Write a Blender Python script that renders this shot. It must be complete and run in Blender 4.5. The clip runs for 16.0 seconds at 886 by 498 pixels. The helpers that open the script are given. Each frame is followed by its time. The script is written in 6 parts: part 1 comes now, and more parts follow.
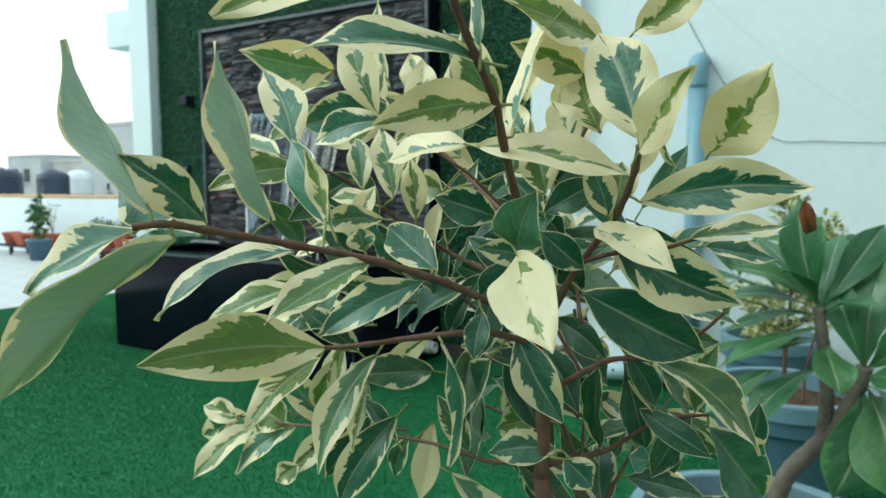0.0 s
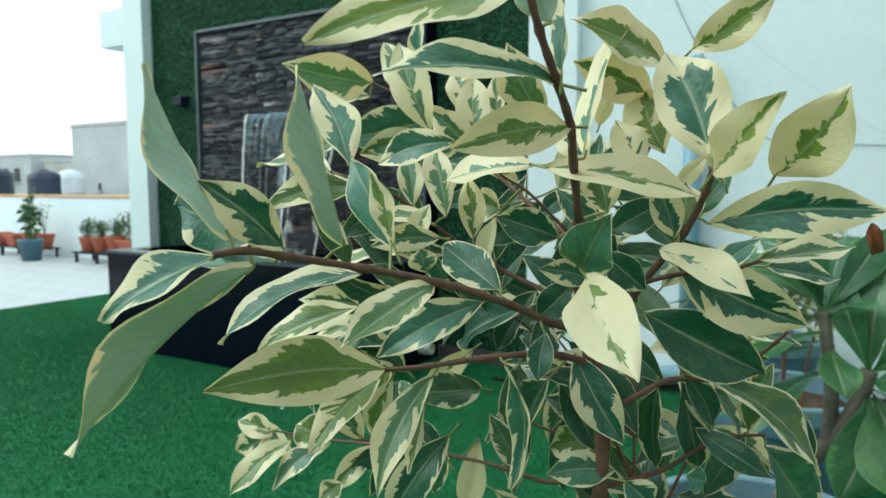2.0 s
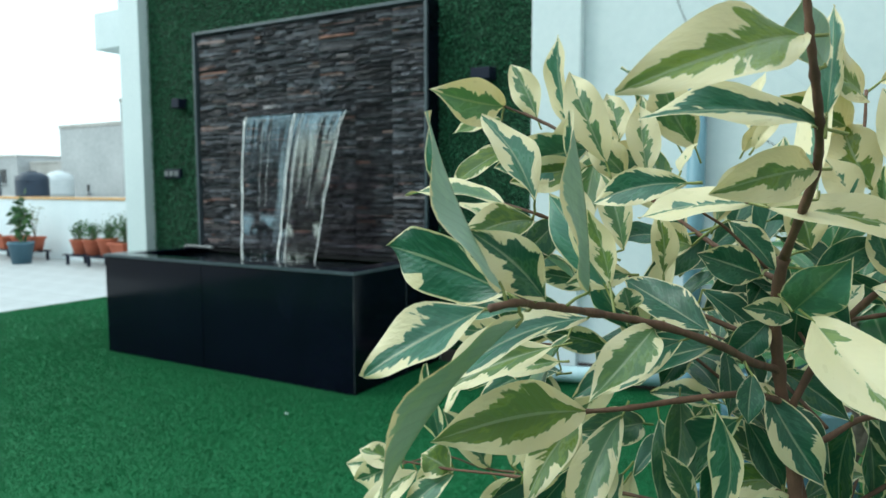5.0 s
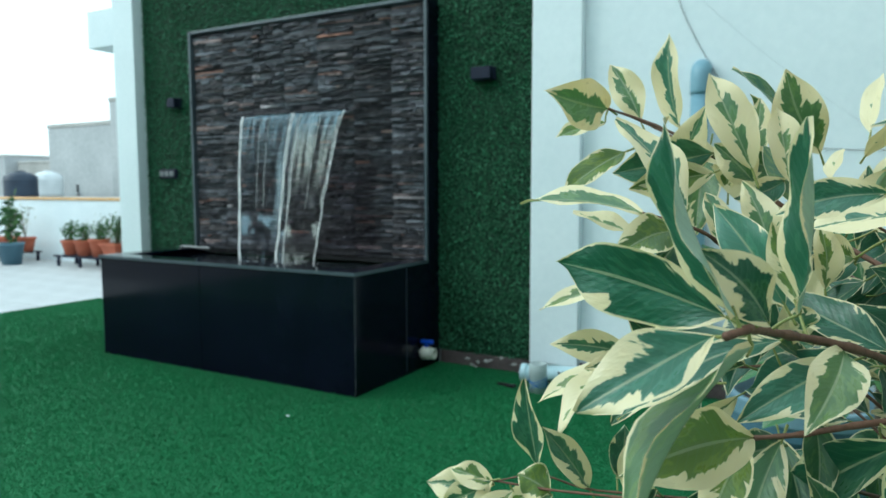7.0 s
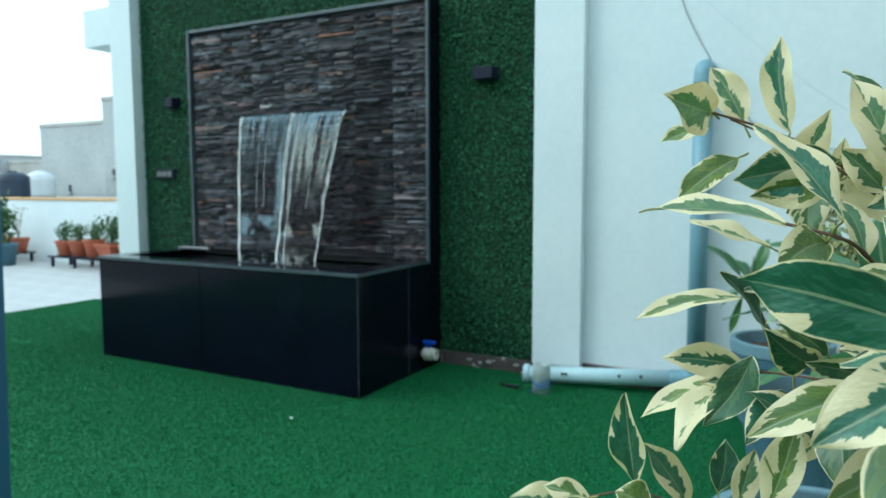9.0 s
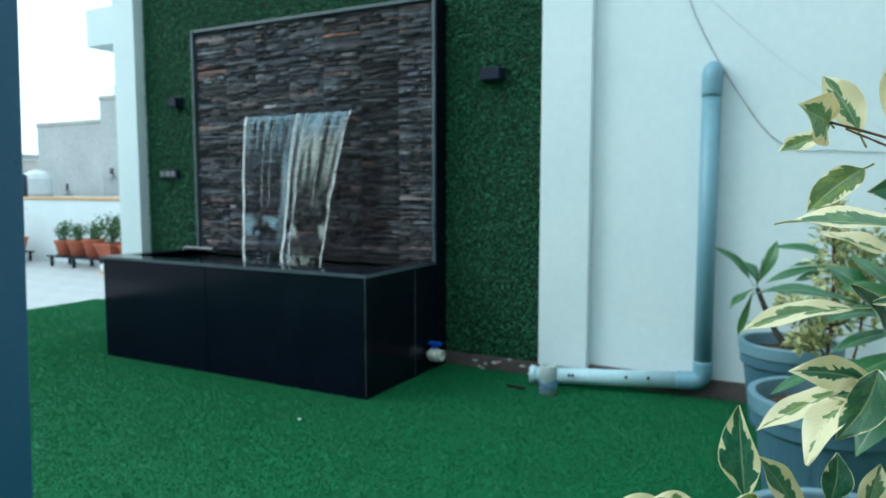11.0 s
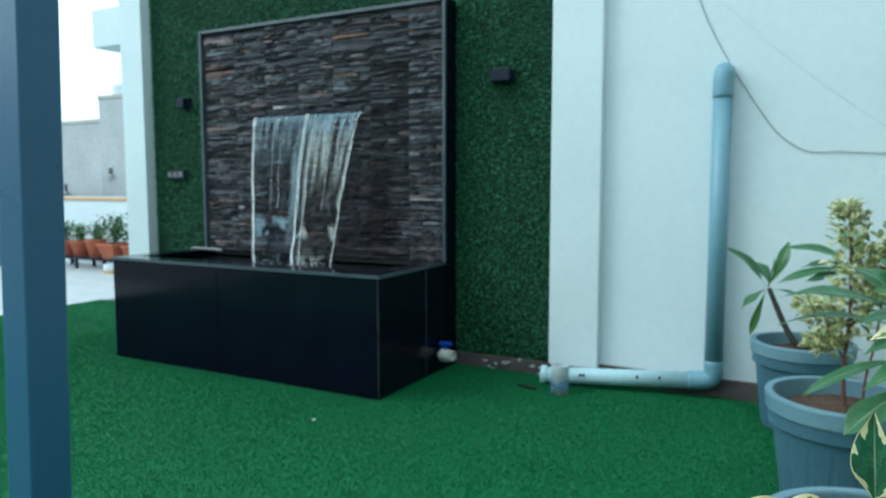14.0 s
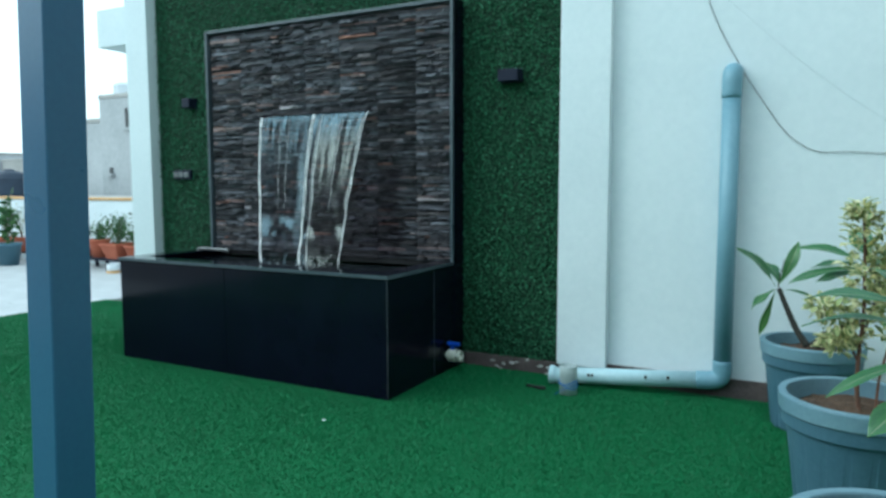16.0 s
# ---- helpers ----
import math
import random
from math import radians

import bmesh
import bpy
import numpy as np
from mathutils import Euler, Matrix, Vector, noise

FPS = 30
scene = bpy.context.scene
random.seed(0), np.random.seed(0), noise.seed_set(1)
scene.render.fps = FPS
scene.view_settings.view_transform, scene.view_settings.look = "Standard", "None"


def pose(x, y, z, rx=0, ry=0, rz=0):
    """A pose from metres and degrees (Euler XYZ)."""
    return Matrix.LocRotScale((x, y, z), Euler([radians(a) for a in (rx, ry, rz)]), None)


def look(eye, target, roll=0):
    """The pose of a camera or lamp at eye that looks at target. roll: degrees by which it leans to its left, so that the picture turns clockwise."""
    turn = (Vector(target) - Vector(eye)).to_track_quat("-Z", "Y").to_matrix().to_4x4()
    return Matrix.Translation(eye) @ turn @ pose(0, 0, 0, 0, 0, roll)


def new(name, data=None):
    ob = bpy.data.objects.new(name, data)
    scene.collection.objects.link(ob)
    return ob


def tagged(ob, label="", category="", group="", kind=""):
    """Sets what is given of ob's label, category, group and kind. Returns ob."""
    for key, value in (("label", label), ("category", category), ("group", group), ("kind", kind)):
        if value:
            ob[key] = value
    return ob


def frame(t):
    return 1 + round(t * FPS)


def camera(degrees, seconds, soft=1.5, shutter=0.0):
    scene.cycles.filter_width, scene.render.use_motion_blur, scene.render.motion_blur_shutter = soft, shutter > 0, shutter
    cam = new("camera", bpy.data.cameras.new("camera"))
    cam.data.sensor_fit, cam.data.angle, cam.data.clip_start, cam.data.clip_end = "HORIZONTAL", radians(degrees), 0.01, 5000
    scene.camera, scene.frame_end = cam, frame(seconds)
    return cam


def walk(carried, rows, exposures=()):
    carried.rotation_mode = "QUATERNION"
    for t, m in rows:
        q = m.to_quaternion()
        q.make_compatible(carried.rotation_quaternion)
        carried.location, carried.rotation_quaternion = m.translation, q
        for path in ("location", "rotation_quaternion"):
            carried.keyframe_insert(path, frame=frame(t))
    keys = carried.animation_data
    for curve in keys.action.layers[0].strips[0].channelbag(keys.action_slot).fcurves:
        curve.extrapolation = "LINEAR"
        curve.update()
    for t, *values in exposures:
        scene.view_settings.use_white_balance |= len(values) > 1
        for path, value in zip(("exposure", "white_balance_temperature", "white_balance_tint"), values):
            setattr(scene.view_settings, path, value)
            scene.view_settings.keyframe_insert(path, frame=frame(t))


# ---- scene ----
cam = camera(64.8, 16.0)
cam.data.dof.use_dof = True
cam.data.dof.focus_distance = 0.28
cam.data.dof.aperture_fstop = 23.0
PATH = [
    (0.0, pose(2.441, -3.961, 1.149, 84.77, 0.17, 31.44)),
    (0.5, pose(2.439, -3.959, 1.152, 84.76, 0.15, 31.16)),
    (1.0, pose(2.433, -3.963, 1.152, 84.75, 0.13, 30.97)),
    (1.5, pose(2.425, -3.967, 1.153, 84.76, 0.10, 30.89)),
    (2.0, pose(2.415, -3.972, 1.157, 84.77, 0.10, 30.83)),
    (2.5, pose(2.405, -3.977, 1.161, 84.78, 0.11, 30.73)),
    (3.0, pose(2.396, -3.983, 1.164, 84.80, 0.08, 30.64)),
    (3.5, pose(2.382, -3.990, 1.165, 84.84, 0.06, 30.54)),
    (4.0, pose(2.367, -3.998, 1.166, 84.86, 0.05, 30.39)),
    (4.2, pose(2.361, -4.000, 1.167, 84.87, 0.05, 30.31)),
    (6.5, pose(2.291, -4.017, 1.175, 84.86, 0.09, 29.27)),
    (7.0, pose(2.274, -4.019, 1.175, 84.85, 0.11, 29.14)),
    (7.5, pose(2.261, -4.022, 1.175, 84.85, 0.16, 28.98)),
    (8.0, pose(2.245, -4.026, 1.176, 84.84, 0.19, 28.82)),
    (8.5, pose(2.232, -4.028, 1.177, 84.83, 0.18, 28.68)),
    (9.0, pose(2.217, -4.033, 1.179, 84.82, 0.15, 28.56)),
    (11.5, pose(2.146, -4.065, 1.185, 84.83, -0.01, 28.23)),
    (12.0, pose(2.133, -4.073, 1.186, 84.84, -0.00, 28.19)),
    (12.5, pose(2.122, -4.080, 1.187, 84.84, 0.02, 28.14)),
    (13.0, pose(2.111, -4.089, 1.189, 84.83, 0.04, 28.11)),
    (13.5, pose(2.102, -4.101, 1.191, 84.79, 0.05, 28.08)),
    (14.0, pose(2.092, -4.111, 1.194, 84.76, 0.05, 28.02)),
    (14.5, pose(2.081, -4.119, 1.196, 84.73, 0.06, 27.99)),
    (15.0, pose(2.070, -4.126, 1.199, 84.71, 0.06, 28.01)),
    (15.5, pose(2.059, -4.133, 1.200, 84.69, 0.08, 28.00)),
    (16.0, pose(2.046, -4.137, 1.202, 84.67, 0.10, 27.97)),
]
walk(cam, PATH, [(0.0, 0.28, 5780, -9), (5.0, 0.22, 5680, -9), (8.0, 0.20, 5420, -10), (16.0, 0.18, 5260, -10)])

# ---- light ----
world = bpy.data.worlds.new("overcast_sky")
scene.world = world
world.use_nodes = True
wt = world.node_tree
sky = wt.nodes.new("ShaderNodeTexSky")
sky.sky_type = "NISHITA"
sky.sun_disc = False
sky.sun_elevation = radians(38)
sky.sun_rotation = radians(236)
sky.air_density, sky.dust_density, sky.ozone_density = 1.0, 4.0, 1.0
# thin bright cloud over the whole sky, the clear-sky tint showing through
veil = wt.nodes.new("ShaderNodeMix")
veil.data_type = "RGBA"
veil.inputs[0].default_value = 0.72
veil.inputs[7].default_value = (13.0, 13.2, 13.4, 1)
wt.links.new(sky.outputs["Color"], veil.inputs[6])
wt.links.new(veil.outputs[2], wt.nodes["Background"].inputs["Color"])
wt.nodes["Background"].inputs["Strength"].default_value = 0.128
sun = new("sun", bpy.data.lights.new("sun", "SUN"))
sun.data.energy, sun.data.angle, sun.data.color = 0.75, radians(28), (1.0, 0.96, 0.9)
sun.matrix_world = look((0, 0, 0), (0.62, 0.42, -0.61))

# ---- materials ----
MATS = {}


def shader(name):
    m = bpy.data.materials.new(name)
    m.use_nodes = True
    nt = m.node_tree
    MATS[name] = m
    return m, nt, nt.nodes["Principled BSDF"]


def ramp(nt, src, stops):
    r = nt.nodes.new("ShaderNodeValToRGB")
    els = r.color_ramp.elements
    while len(els) < len(stops):
        els.new(0.5)
    for e, (p, c) in zip(els, stops):
        e.position, e.color = p, (*c, 1)
    nt.links.new(src, r.inputs["Fac"])
    return r.outputs["Color"]


def noise_tex(nt, scale, detail=4, stretch=(1, 1, 1), rough=0.55):
    tc = nt.nodes.new("ShaderNodeTexCoord")
    mp = nt.nodes.new("ShaderNodeMapping")
    mp.inputs["Scale"].default_value = stretch
    n = nt.nodes.new("ShaderNodeTexNoise")
    n.inputs["Scale"].default_value, n.inputs["Detail"].default_value = scale, detail
    n.inputs["Roughness"].default_value = rough
    nt.links.new(tc.outputs["Object"], mp.inputs["Vector"])
    nt.links.new(mp.outputs["Vector"], n.inputs["Vector"])
    return n.outputs["Fac"]


def mixc(nt, fac, a, b, blend="MIX"):
    mx = nt.nodes.new("ShaderNodeMix")
    mx.data_type, mx.blend_type = "RGBA", blend
    for sock, v in ((mx.inputs[0], fac), (mx.inputs[6], a), (mx.inputs[7], b)):
        if isinstance(v, (int, float)):
            sock.default_value = v
        elif isinstance(v, tuple):
            sock.default_value = (*v, 1)
        else:
            nt.links.new(v, sock)
    return mx.outputs[2]


def fmath(nt, op, a, b=0.0, c=0.0):
    n = nt.nodes.new("ShaderNodeMath")
    n.operation = op
    for sock, v in zip(n.inputs, (a, b, c)):
        if isinstance(v, (int, float)):
            sock.default_value = v
        else:
            nt.links.new(v, sock)
    return n.outputs[0]


def bump(nt, b, height, strength, dist=0.01):
    n = nt.nodes.new("ShaderNodeBump")
    n.inputs["Strength"].default_value, n.inputs["Distance"].default_value = strength, dist
    nt.links.new(height, n.inputs["Height"])
    nt.links.new(n.outputs["Normal"], b.inputs["Normal"])


def surface(name, dark, light, big=3.0, fine=60.0, rough=0.6, metal=0.0, relief=0.2, depth=0.004, per=0.0, stretch=(1, 1, 1), spec=0.5):
    """A painted, stone, plastic or earthen surface with stains at one scale and grain at another."""
    m, nt, b = shader(name)
    n1, n2 = noise_tex(nt, big, 5, stretch), noise_tex(nt, fine, 3, stretch)
    both = fmath(nt, "ADD", fmath(nt, "MULTIPLY", n1, 0.65), fmath(nt, "MULTIPLY", n2, 0.35))
    col = ramp(nt, both, [(0.32, dark), (0.68, light)])
    if per:
        oi = nt.nodes.new("ShaderNodeObjectInfo")
        v = fmath(nt, "MULTIPLY_ADD", oi.outputs["Random"], 2 * per, 1 - per)
        hs = nt.nodes.new("ShaderNodeHueSaturation")
        nt.links.new(v, hs.inputs["Value"])
        nt.links.new(col, hs.inputs["Color"])
        col = hs.outputs["Color"]
    nt.links.new(col, b.inputs["Base Color"])
    rr = fmath(nt, "MULTIPLY_ADD", n1, 0.2, rough - 0.1)
    nt.links.new(rr, b.inputs["Roughness"])
    b.inputs["Metallic"].default_value = metal
    b.inputs["Specular IOR Level"].default_value = spec
    if relief:
        bump(nt, b, n2, relief, depth)
    return m


white_paint = surface("white_paint", (0.69, 0.765, 0.795), (0.79, 0.855, 0.875), 0.9, 25, 0.7, relief=0.25, depth=0.004)
white_pillar = surface("white_pillar_paint", (0.68, 0.75, 0.78), (0.78, 0.84, 0.86), 1.3, 30, 0.65, relief=0.15)
turf_base = surface("turf_backing", (0.011, 0.128, 0.037), (0.018, 0.170, 0.052), 2.2, 260, 0.85, relief=0.7, depth=0.01)
hedge_back = surface("hedge_mat_backing", (0.004, 0.020, 0.008), (0.010, 0.045, 0.018), 8, 90, 0.9)
granite = surface("black_granite", (0.0026, 0.0030, 0.0080), (0.0046, 0.0060, 0.0150), 3, 400, 0.10, relief=0.0, spec=0.20)
granite_edge = surface("granite_edge", (0.042, 0.060, 0.072), (0.095, 0.120, 0.138), 5, 200, 0.32, relief=0.1)
grout = surface("dark_grout", (0.006, 0.006, 0.007), (0.014, 0.014, 0.015), 20, 100, 0.9)
seam_mat = surface("pale_sealant", (0.015, 0.018, 0.022), (0.13, 0.14, 0.15), 14, 90, 0.6)
pvc_blue = surface("grey_blue_pvc", (0.17, 0.31, 0.39), (0.23, 0.38, 0.46), 4, 50, 0.38, relief=0.05)
pvc_pale = surface("pale_blue_pvc", (0.42, 0.60, 0.66), (0.56, 0.73, 0.78), 5, 40, 0.4, relief=0.08)
pvc_dark = surface("grey_socket_plastic", (0.10, 0.11, 0.115), (0.16, 0.17, 0.175), 12, 60, 0.5)
pvc_grey = surface("weathered_pvc", (0.34, 0.40, 0.40), (0.55, 0.62, 0.62), 12, 60, 0.6)
blue_plastic = surface("blue_plastic", (0.01, 0.05, 0.45), (0.02, 0.09, 0.6), 10, 60, 0.4)
cream_plastic = surface("cream_plastic", (0.55, 0.56, 0.48), (0.72, 0.73, 0.64), 10, 60, 0.4)
blue_steel = surface("blue_painted_steel", (0.045, 0.115, 0.215), (0.060, 0.145, 0.255), 1.2, 80, 0.30, relief=0.06)
# pot bodies coloured darker for the shade on them; bleached rims stay paler
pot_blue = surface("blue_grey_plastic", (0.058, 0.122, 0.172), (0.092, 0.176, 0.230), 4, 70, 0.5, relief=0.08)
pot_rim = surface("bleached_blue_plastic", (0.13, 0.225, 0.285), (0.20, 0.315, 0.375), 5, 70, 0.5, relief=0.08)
soil = surface("dry_soil", (0.055, 0.034, 0.022), (0.20, 0.125, 0.08), 14, 90, 0.95, relief=1.0, depth=0.03)
skirting = surface("brown_skirting", (0.040, 0.031, 0.031), (0.135, 0.105, 0.100), 7, 60, 0.8, relief=0.4)
black_metal = surface("black_metal", (0.006, 0.009, 0.022), (0.012, 0.017, 0.036), 6, 90, 0.5, spec=0.2)
cable = surface("black_cable", (0.012, 0.012, 0.013), (0.03, 0.03, 0.03), 10, 60, 0.5)
thread_mat = surface("grey_thread", (0.52, 0.59, 0.61), (0.62, 0.69, 0.71), 10, 60, 0.8)
steel_mat = surface("dull_steel", (0.12, 0.125, 0.13), (0.24, 0.245, 0.25), 10, 60, 0.45, metal=0.2)
terracotta = surface("terracotta", (0.34, 0.085, 0.045), (0.50, 0.15, 0.08), 5, 60, 0.8, per=0.15)
paving = surface("pale_paving", (0.36, 0.37, 0.375), (0.50, 0.51, 0.515), 2.5, 40, 0.6)
paving_joint = surface("paving_joint", (0.20, 0.20, 0.19), (0.32, 0.32, 0.31), 5, 60, 0.9)
concrete = surface("weathered_concrete", (0.30, 0.29, 0.27), (0.52, 0.51, 0.49), 0.6, 8, 0.9, relief=0.3, depth=0.02)
concrete_b = surface("pale_render", (0.33, 0.345, 0.355), (0.52, 0.535, 0.54), 0.5, 7, 0.9, relief=0.2, depth=0.02)
town = surface("far_town_ground", (0.10, 0.10, 0.09), (0.22, 0.21, 0.19), 0.05, 0.6, 0.95)
tank_black = surface("black_tank", (0.012, 0.022, 0.042), (0.024, 0.042, 0.075), 2, 20, 0.5)
tank_white = surface("white_tank", (0.55, 0.6, 0.62), (0.75, 0.78, 0.8), 2, 20, 0.5)
rail_paint = surface("ochre_rail_paint", (0.50, 0.28, 0.10), (0.68, 0.42, 0.18), 4, 40, 0.55)
bark = surface("brown_bark", (0.065, 0.034, 0.023), (0.215, 0.110, 0.070), 30, 300, 0.75, relief=0.6, depth=0.001, stretch=(1, 1, 0.4))
petiole_skin = surface("green_petiole", (0.20, 0.24, 0.06), (0.34, 0.34, 0.12), 60, 400, 0.5, relief=0.3, depth=0.0004)
bark_grey = surface("grey_bark", (0.10, 0.085, 0.065), (0.24, 0.20, 0.155), 14, 120, 0.85, relief=0.6, depth=0.004)
tape_blue = surface("blue_cord", (0.02, 0.12, 0.38), (0.05, 0.2, 0.5), 20, 80, 0.7)
dry_leaf = surface("dry_brown_leaf", (0.16, 0.045, 0.015), (0.34, 0.12, 0.045), 60, 300, 0.7)
flake = surface("white_flake", (0.6, 0.7, 0.68), (0.75, 0.85, 0.82), 60, 300, 0.7)
pane_dark = surface("dark_opening", (0.02, 0.022, 0.025), (0.04, 0.042, 0.045), 2, 20, 0.4)


def island_green(name, a, b_, c, rough, spec=0.35):
    m, nt, b = shader(name)
    g = nt.nodes.new("ShaderNodeNewGeometry")
    col = ramp(nt, g.outputs["Random Per Island"], [(0.0, a), (0.6, b_), (1.0, c)])
    n = noise_tex(nt, 1.6, 4)
    shade = ramp(nt, n, [(0.3, (0.86, 0.88, 0.87)), (0.7, (1.0, 1.0, 1.0))])
    nt.links.new(mixc(nt, 1.0, col, shade, "MULTIPLY"), b.inputs["Base Color"])
    b.inputs["Roughness"].default_value = rough
    b.inputs["Specular IOR Level"].default_value = spec
    return m


turf_blade = island_green("turf_blades", (0.012, 0.138, 0.038), (0.020, 0.188, 0.055), (0.036, 0.240, 0.078), 0.5, 0.6)
hedge_leaf = island_green("hedge_leaves", (0.011, 0.070, 0.027), (0.027, 0.135, 0.056), (0.095, 0.270, 0.145), 0.5)


def stone_mat():
    m, nt, b = shader("ledge_slate")
    g = nt.nodes.new("ShaderNodeNewGeometry")
    oi = nt.nodes.new("ShaderNodeObjectInfo")
    k = fmath(nt, "FRACT", fmath(nt, "ADD", g.outputs["Random Per Island"], oi.outputs["Random"]))
    col = ramp(nt, k, [(0.0, (0.015, 0.017, 0.023)), (0.30, (0.033, 0.037, 0.047)), (0.50, (0.054, 0.052, 0.056)), (0.74, (0.078, 0.090, 0.108)), (0.91, (0.125, 0.145, 0.17)), (0.95, (0.19, 0.095, 0.062)), (1.0, (0.28, 0.29, 0.31))])
    n = noise_tex(nt, 9, 6, (1, 1, 4))
    n2 = noise_tex(nt, 110, 4, (1, 1, 2.5))
    shade = ramp(nt, n, [(0.3, (0.75, 0.68, 0.69)), (0.72, (2.30, 2.06, 2.02))])
    dry = mixc(nt, 1.0, col, shade, "MULTIPLY")
    # slate kept wet by the spray beside and behind the falling sheet
    sep = nt.nodes.new("ShaderNodeSeparateXYZ")
    nt.links.new(g.outputs["Position"], sep.inputs[0])
    blot = nt.nodes.new("ShaderNodeTexNoise")
    blot.inputs["Scale"].default_value, blot.inputs["Detail"].default_value = 5.0, 4
    nt.links.new(g.outputs["Position"], blot.inputs["Vector"])
    across = fmath(nt, "DIVIDE", fmath(nt, "ABSOLUTE", fmath(nt, "ADD", sep.outputs["X"], 0.98)), 0.64)
    rise = fmath(nt, "DIVIDE", fmath(nt, "SUBTRACT", sep.outputs["Z"], 0.3), 1.15)
    reach = fmath(nt, "ADD", fmath(nt, "MAXIMUM", across, rise), fmath(nt, "MULTIPLY_ADD", blot.outputs["Fac"], 0.7, -0.35))
    wet = nt.nodes.new("ShaderNodeMapRange")
    wet.interpolation_type = "SMOOTHSTEP"
    wet.inputs["From Min"].default_value, wet.inputs["From Max"].default_value = 0.82, 1.06
    wet.inputs["To Min"].default_value, wet.inputs["To Max"].default_value = 1.0, 0.0
    nt.links.new(reach, wet.inputs["Value"])
    soaked = mixc(nt, 1.0, dry, (0.41, 0.36, 0.42), "MULTIPLY")
    nt.links.new(mixc(nt, wet.outputs["Result"], dry, soaked), b.inputs["Base Color"])
    nt.links.new(fmath(nt, "MULTIPLY_ADD", wet.outputs["Result"], -0.22, 0.50), b.inputs["Roughness"])
    bump(nt, b, n2, 1.0, 0.010)
    return m


slate = stone_mat()


def water_mats():
    m, nt, b = shader("basin_water")
    b.inputs["Base Color"].default_value = (0.01, 0.013, 0.016, 1)
    b.inputs["Roughness"].default_value = 0.04
    bump(nt, b, noise_tex(nt, 9, 3), 0.5, 0.02)
    m2, nt2, b2 = shader("falling_water")
    uvn = nt2.nodes.new("ShaderNodeUVMap")
    uvn.uv_map = "sheet"
    sep = nt2.nodes.new("ShaderNodeSeparateXYZ")
    nt2.links.new(uvn.outputs["UV"], sep.inputs[0])
    u, t = sep.outputs["X"], sep.outputs["Y"]

    def band(src, lo, hi):
        n = nt2.nodes.new("ShaderNodeMapRange")
        n.interpolation_type = "SMOOTHSTEP"
        n.inputs["From Min"].default_value, n.inputs["From Max"].default_value = lo, hi
        nt2.links.new(src, n.inputs["Value"])
        return n.outputs["Result"]

    def flow(ku, kt, detail, off, warp=0.0):
        cb = nt2.nodes.new("ShaderNodeCombineXYZ")
        nt2.links.new(fmath(nt2, "MULTIPLY_ADD", u, ku, off), cb.inputs[0])
        nt2.links.new(fmath(nt2, "MULTIPLY", t, kt), cb.inputs[1])
        n = nt2.nodes.new("ShaderNodeTexNoise")
        n.inputs["Scale"].default_value, n.inputs["Detail"].default_value = 1.0, detail
        n.inputs["Distortion"].default_value = warp
        nt2.links.new(cb.outputs[0], n.inputs["Vector"])
        return n.outputs["Fac"]

    def mul(*v):
        out = v[0]
        for w in v[1:]:
            out = fmath(nt2, "MULTIPLY", out, w)
        return out

    def inv(v):
        return fmath(nt2, "SUBTRACT", 1.0, v)

    thread, broad, lump = flow(62.0, 2.6, 3, 3.0), flow(13.0, 1.6, 2, 9.0), flow(6.5, 6.0, 3, 17.0, 0.9)
    right = band(u, 0.545, 0.60)
    # threads that run out of the lip, a pale run beside the middle rope, rolling froth near the foot
    lip = mul(band(thread, 0.45, 0.68), inv(band(t, 0.04, 0.54)), 0.60)
    run = mul(right, band(broad, 0.42, 0.62), inv(band(t, 0.36, 0.66)), 0.38)
    strip = mul(band(u, 0.40, 0.47), inv(band(u, 0.50, 0.53)), band(t, 0.15, 0.45), inv(band(t, 0.82, 0.95)), band(broad, 0.30, 0.6), 0.34)
    roll = mul(band(lump, 0.50, 0.62), fmath(nt2, "MAXIMUM", mul(band(t, 0.72, 0.78), inv(band(t, 0.83, 0.88))), mul(band(t, 0.93, 0.96), 0.6)), 0.38)
    haze = mul(band(lump, 0.52, 0.66), band(t, 0.42, 0.60), 0.05)
    # sky reflection at the lip, painted as a blue band
    top = mul(inv(band(t, 0.0, 0.13)), 0.40)
    fac = fmath(nt2, "MAXIMUM", fmath(nt2, "MAXIMUM", lip, run), fmath(nt2, "MAXIMUM", strip, roll))
    fac = fmath(nt2, "MAXIMUM", fmath(nt2, "MAXIMUM", fac, haze), fmath(nt2, "MAXIMUM", top, 0.006))
    # beige sheen beside and right of the middle rope, painted into the base colour
    warm_sheen = fmath(nt2, "MAXIMUM", mul(right, band(t, 0.10, 0.34)), strip)
    nt2.links.new(mixc(nt2, fmath(nt2, "MINIMUM", warm_sheen, 1.0), (0.34, 0.47, 0.56), (0.60, 0.62, 0.58)), b2.inputs["Base Color"])
    b2.inputs["Roughness"].default_value = 0.10
    b2.inputs["IOR"].default_value = 1.33
    ridge = fmath(nt2, "ADD", fmath(nt2, "MULTIPLY", thread, 0.5), fmath(nt2, "ADD", broad, mul(lump, band(t, 0.4, 0.8))))
    bump(nt2, b2, ridge, 1.0, 0.03)
    tr = nt2.nodes.new("ShaderNodeBsdfTransparent")
    mx = nt2.nodes.new("ShaderNodeMixShader")
    nt2.links.new(fac, mx.inputs[0])
    nt2.links.new(tr.outputs[0], mx.inputs[1])
    nt2.links.new(b2.outputs[0], mx.inputs[2])
    nt2.links.new(mx.outputs[0], nt2.nodes["Material Output"].inputs["Surface"])
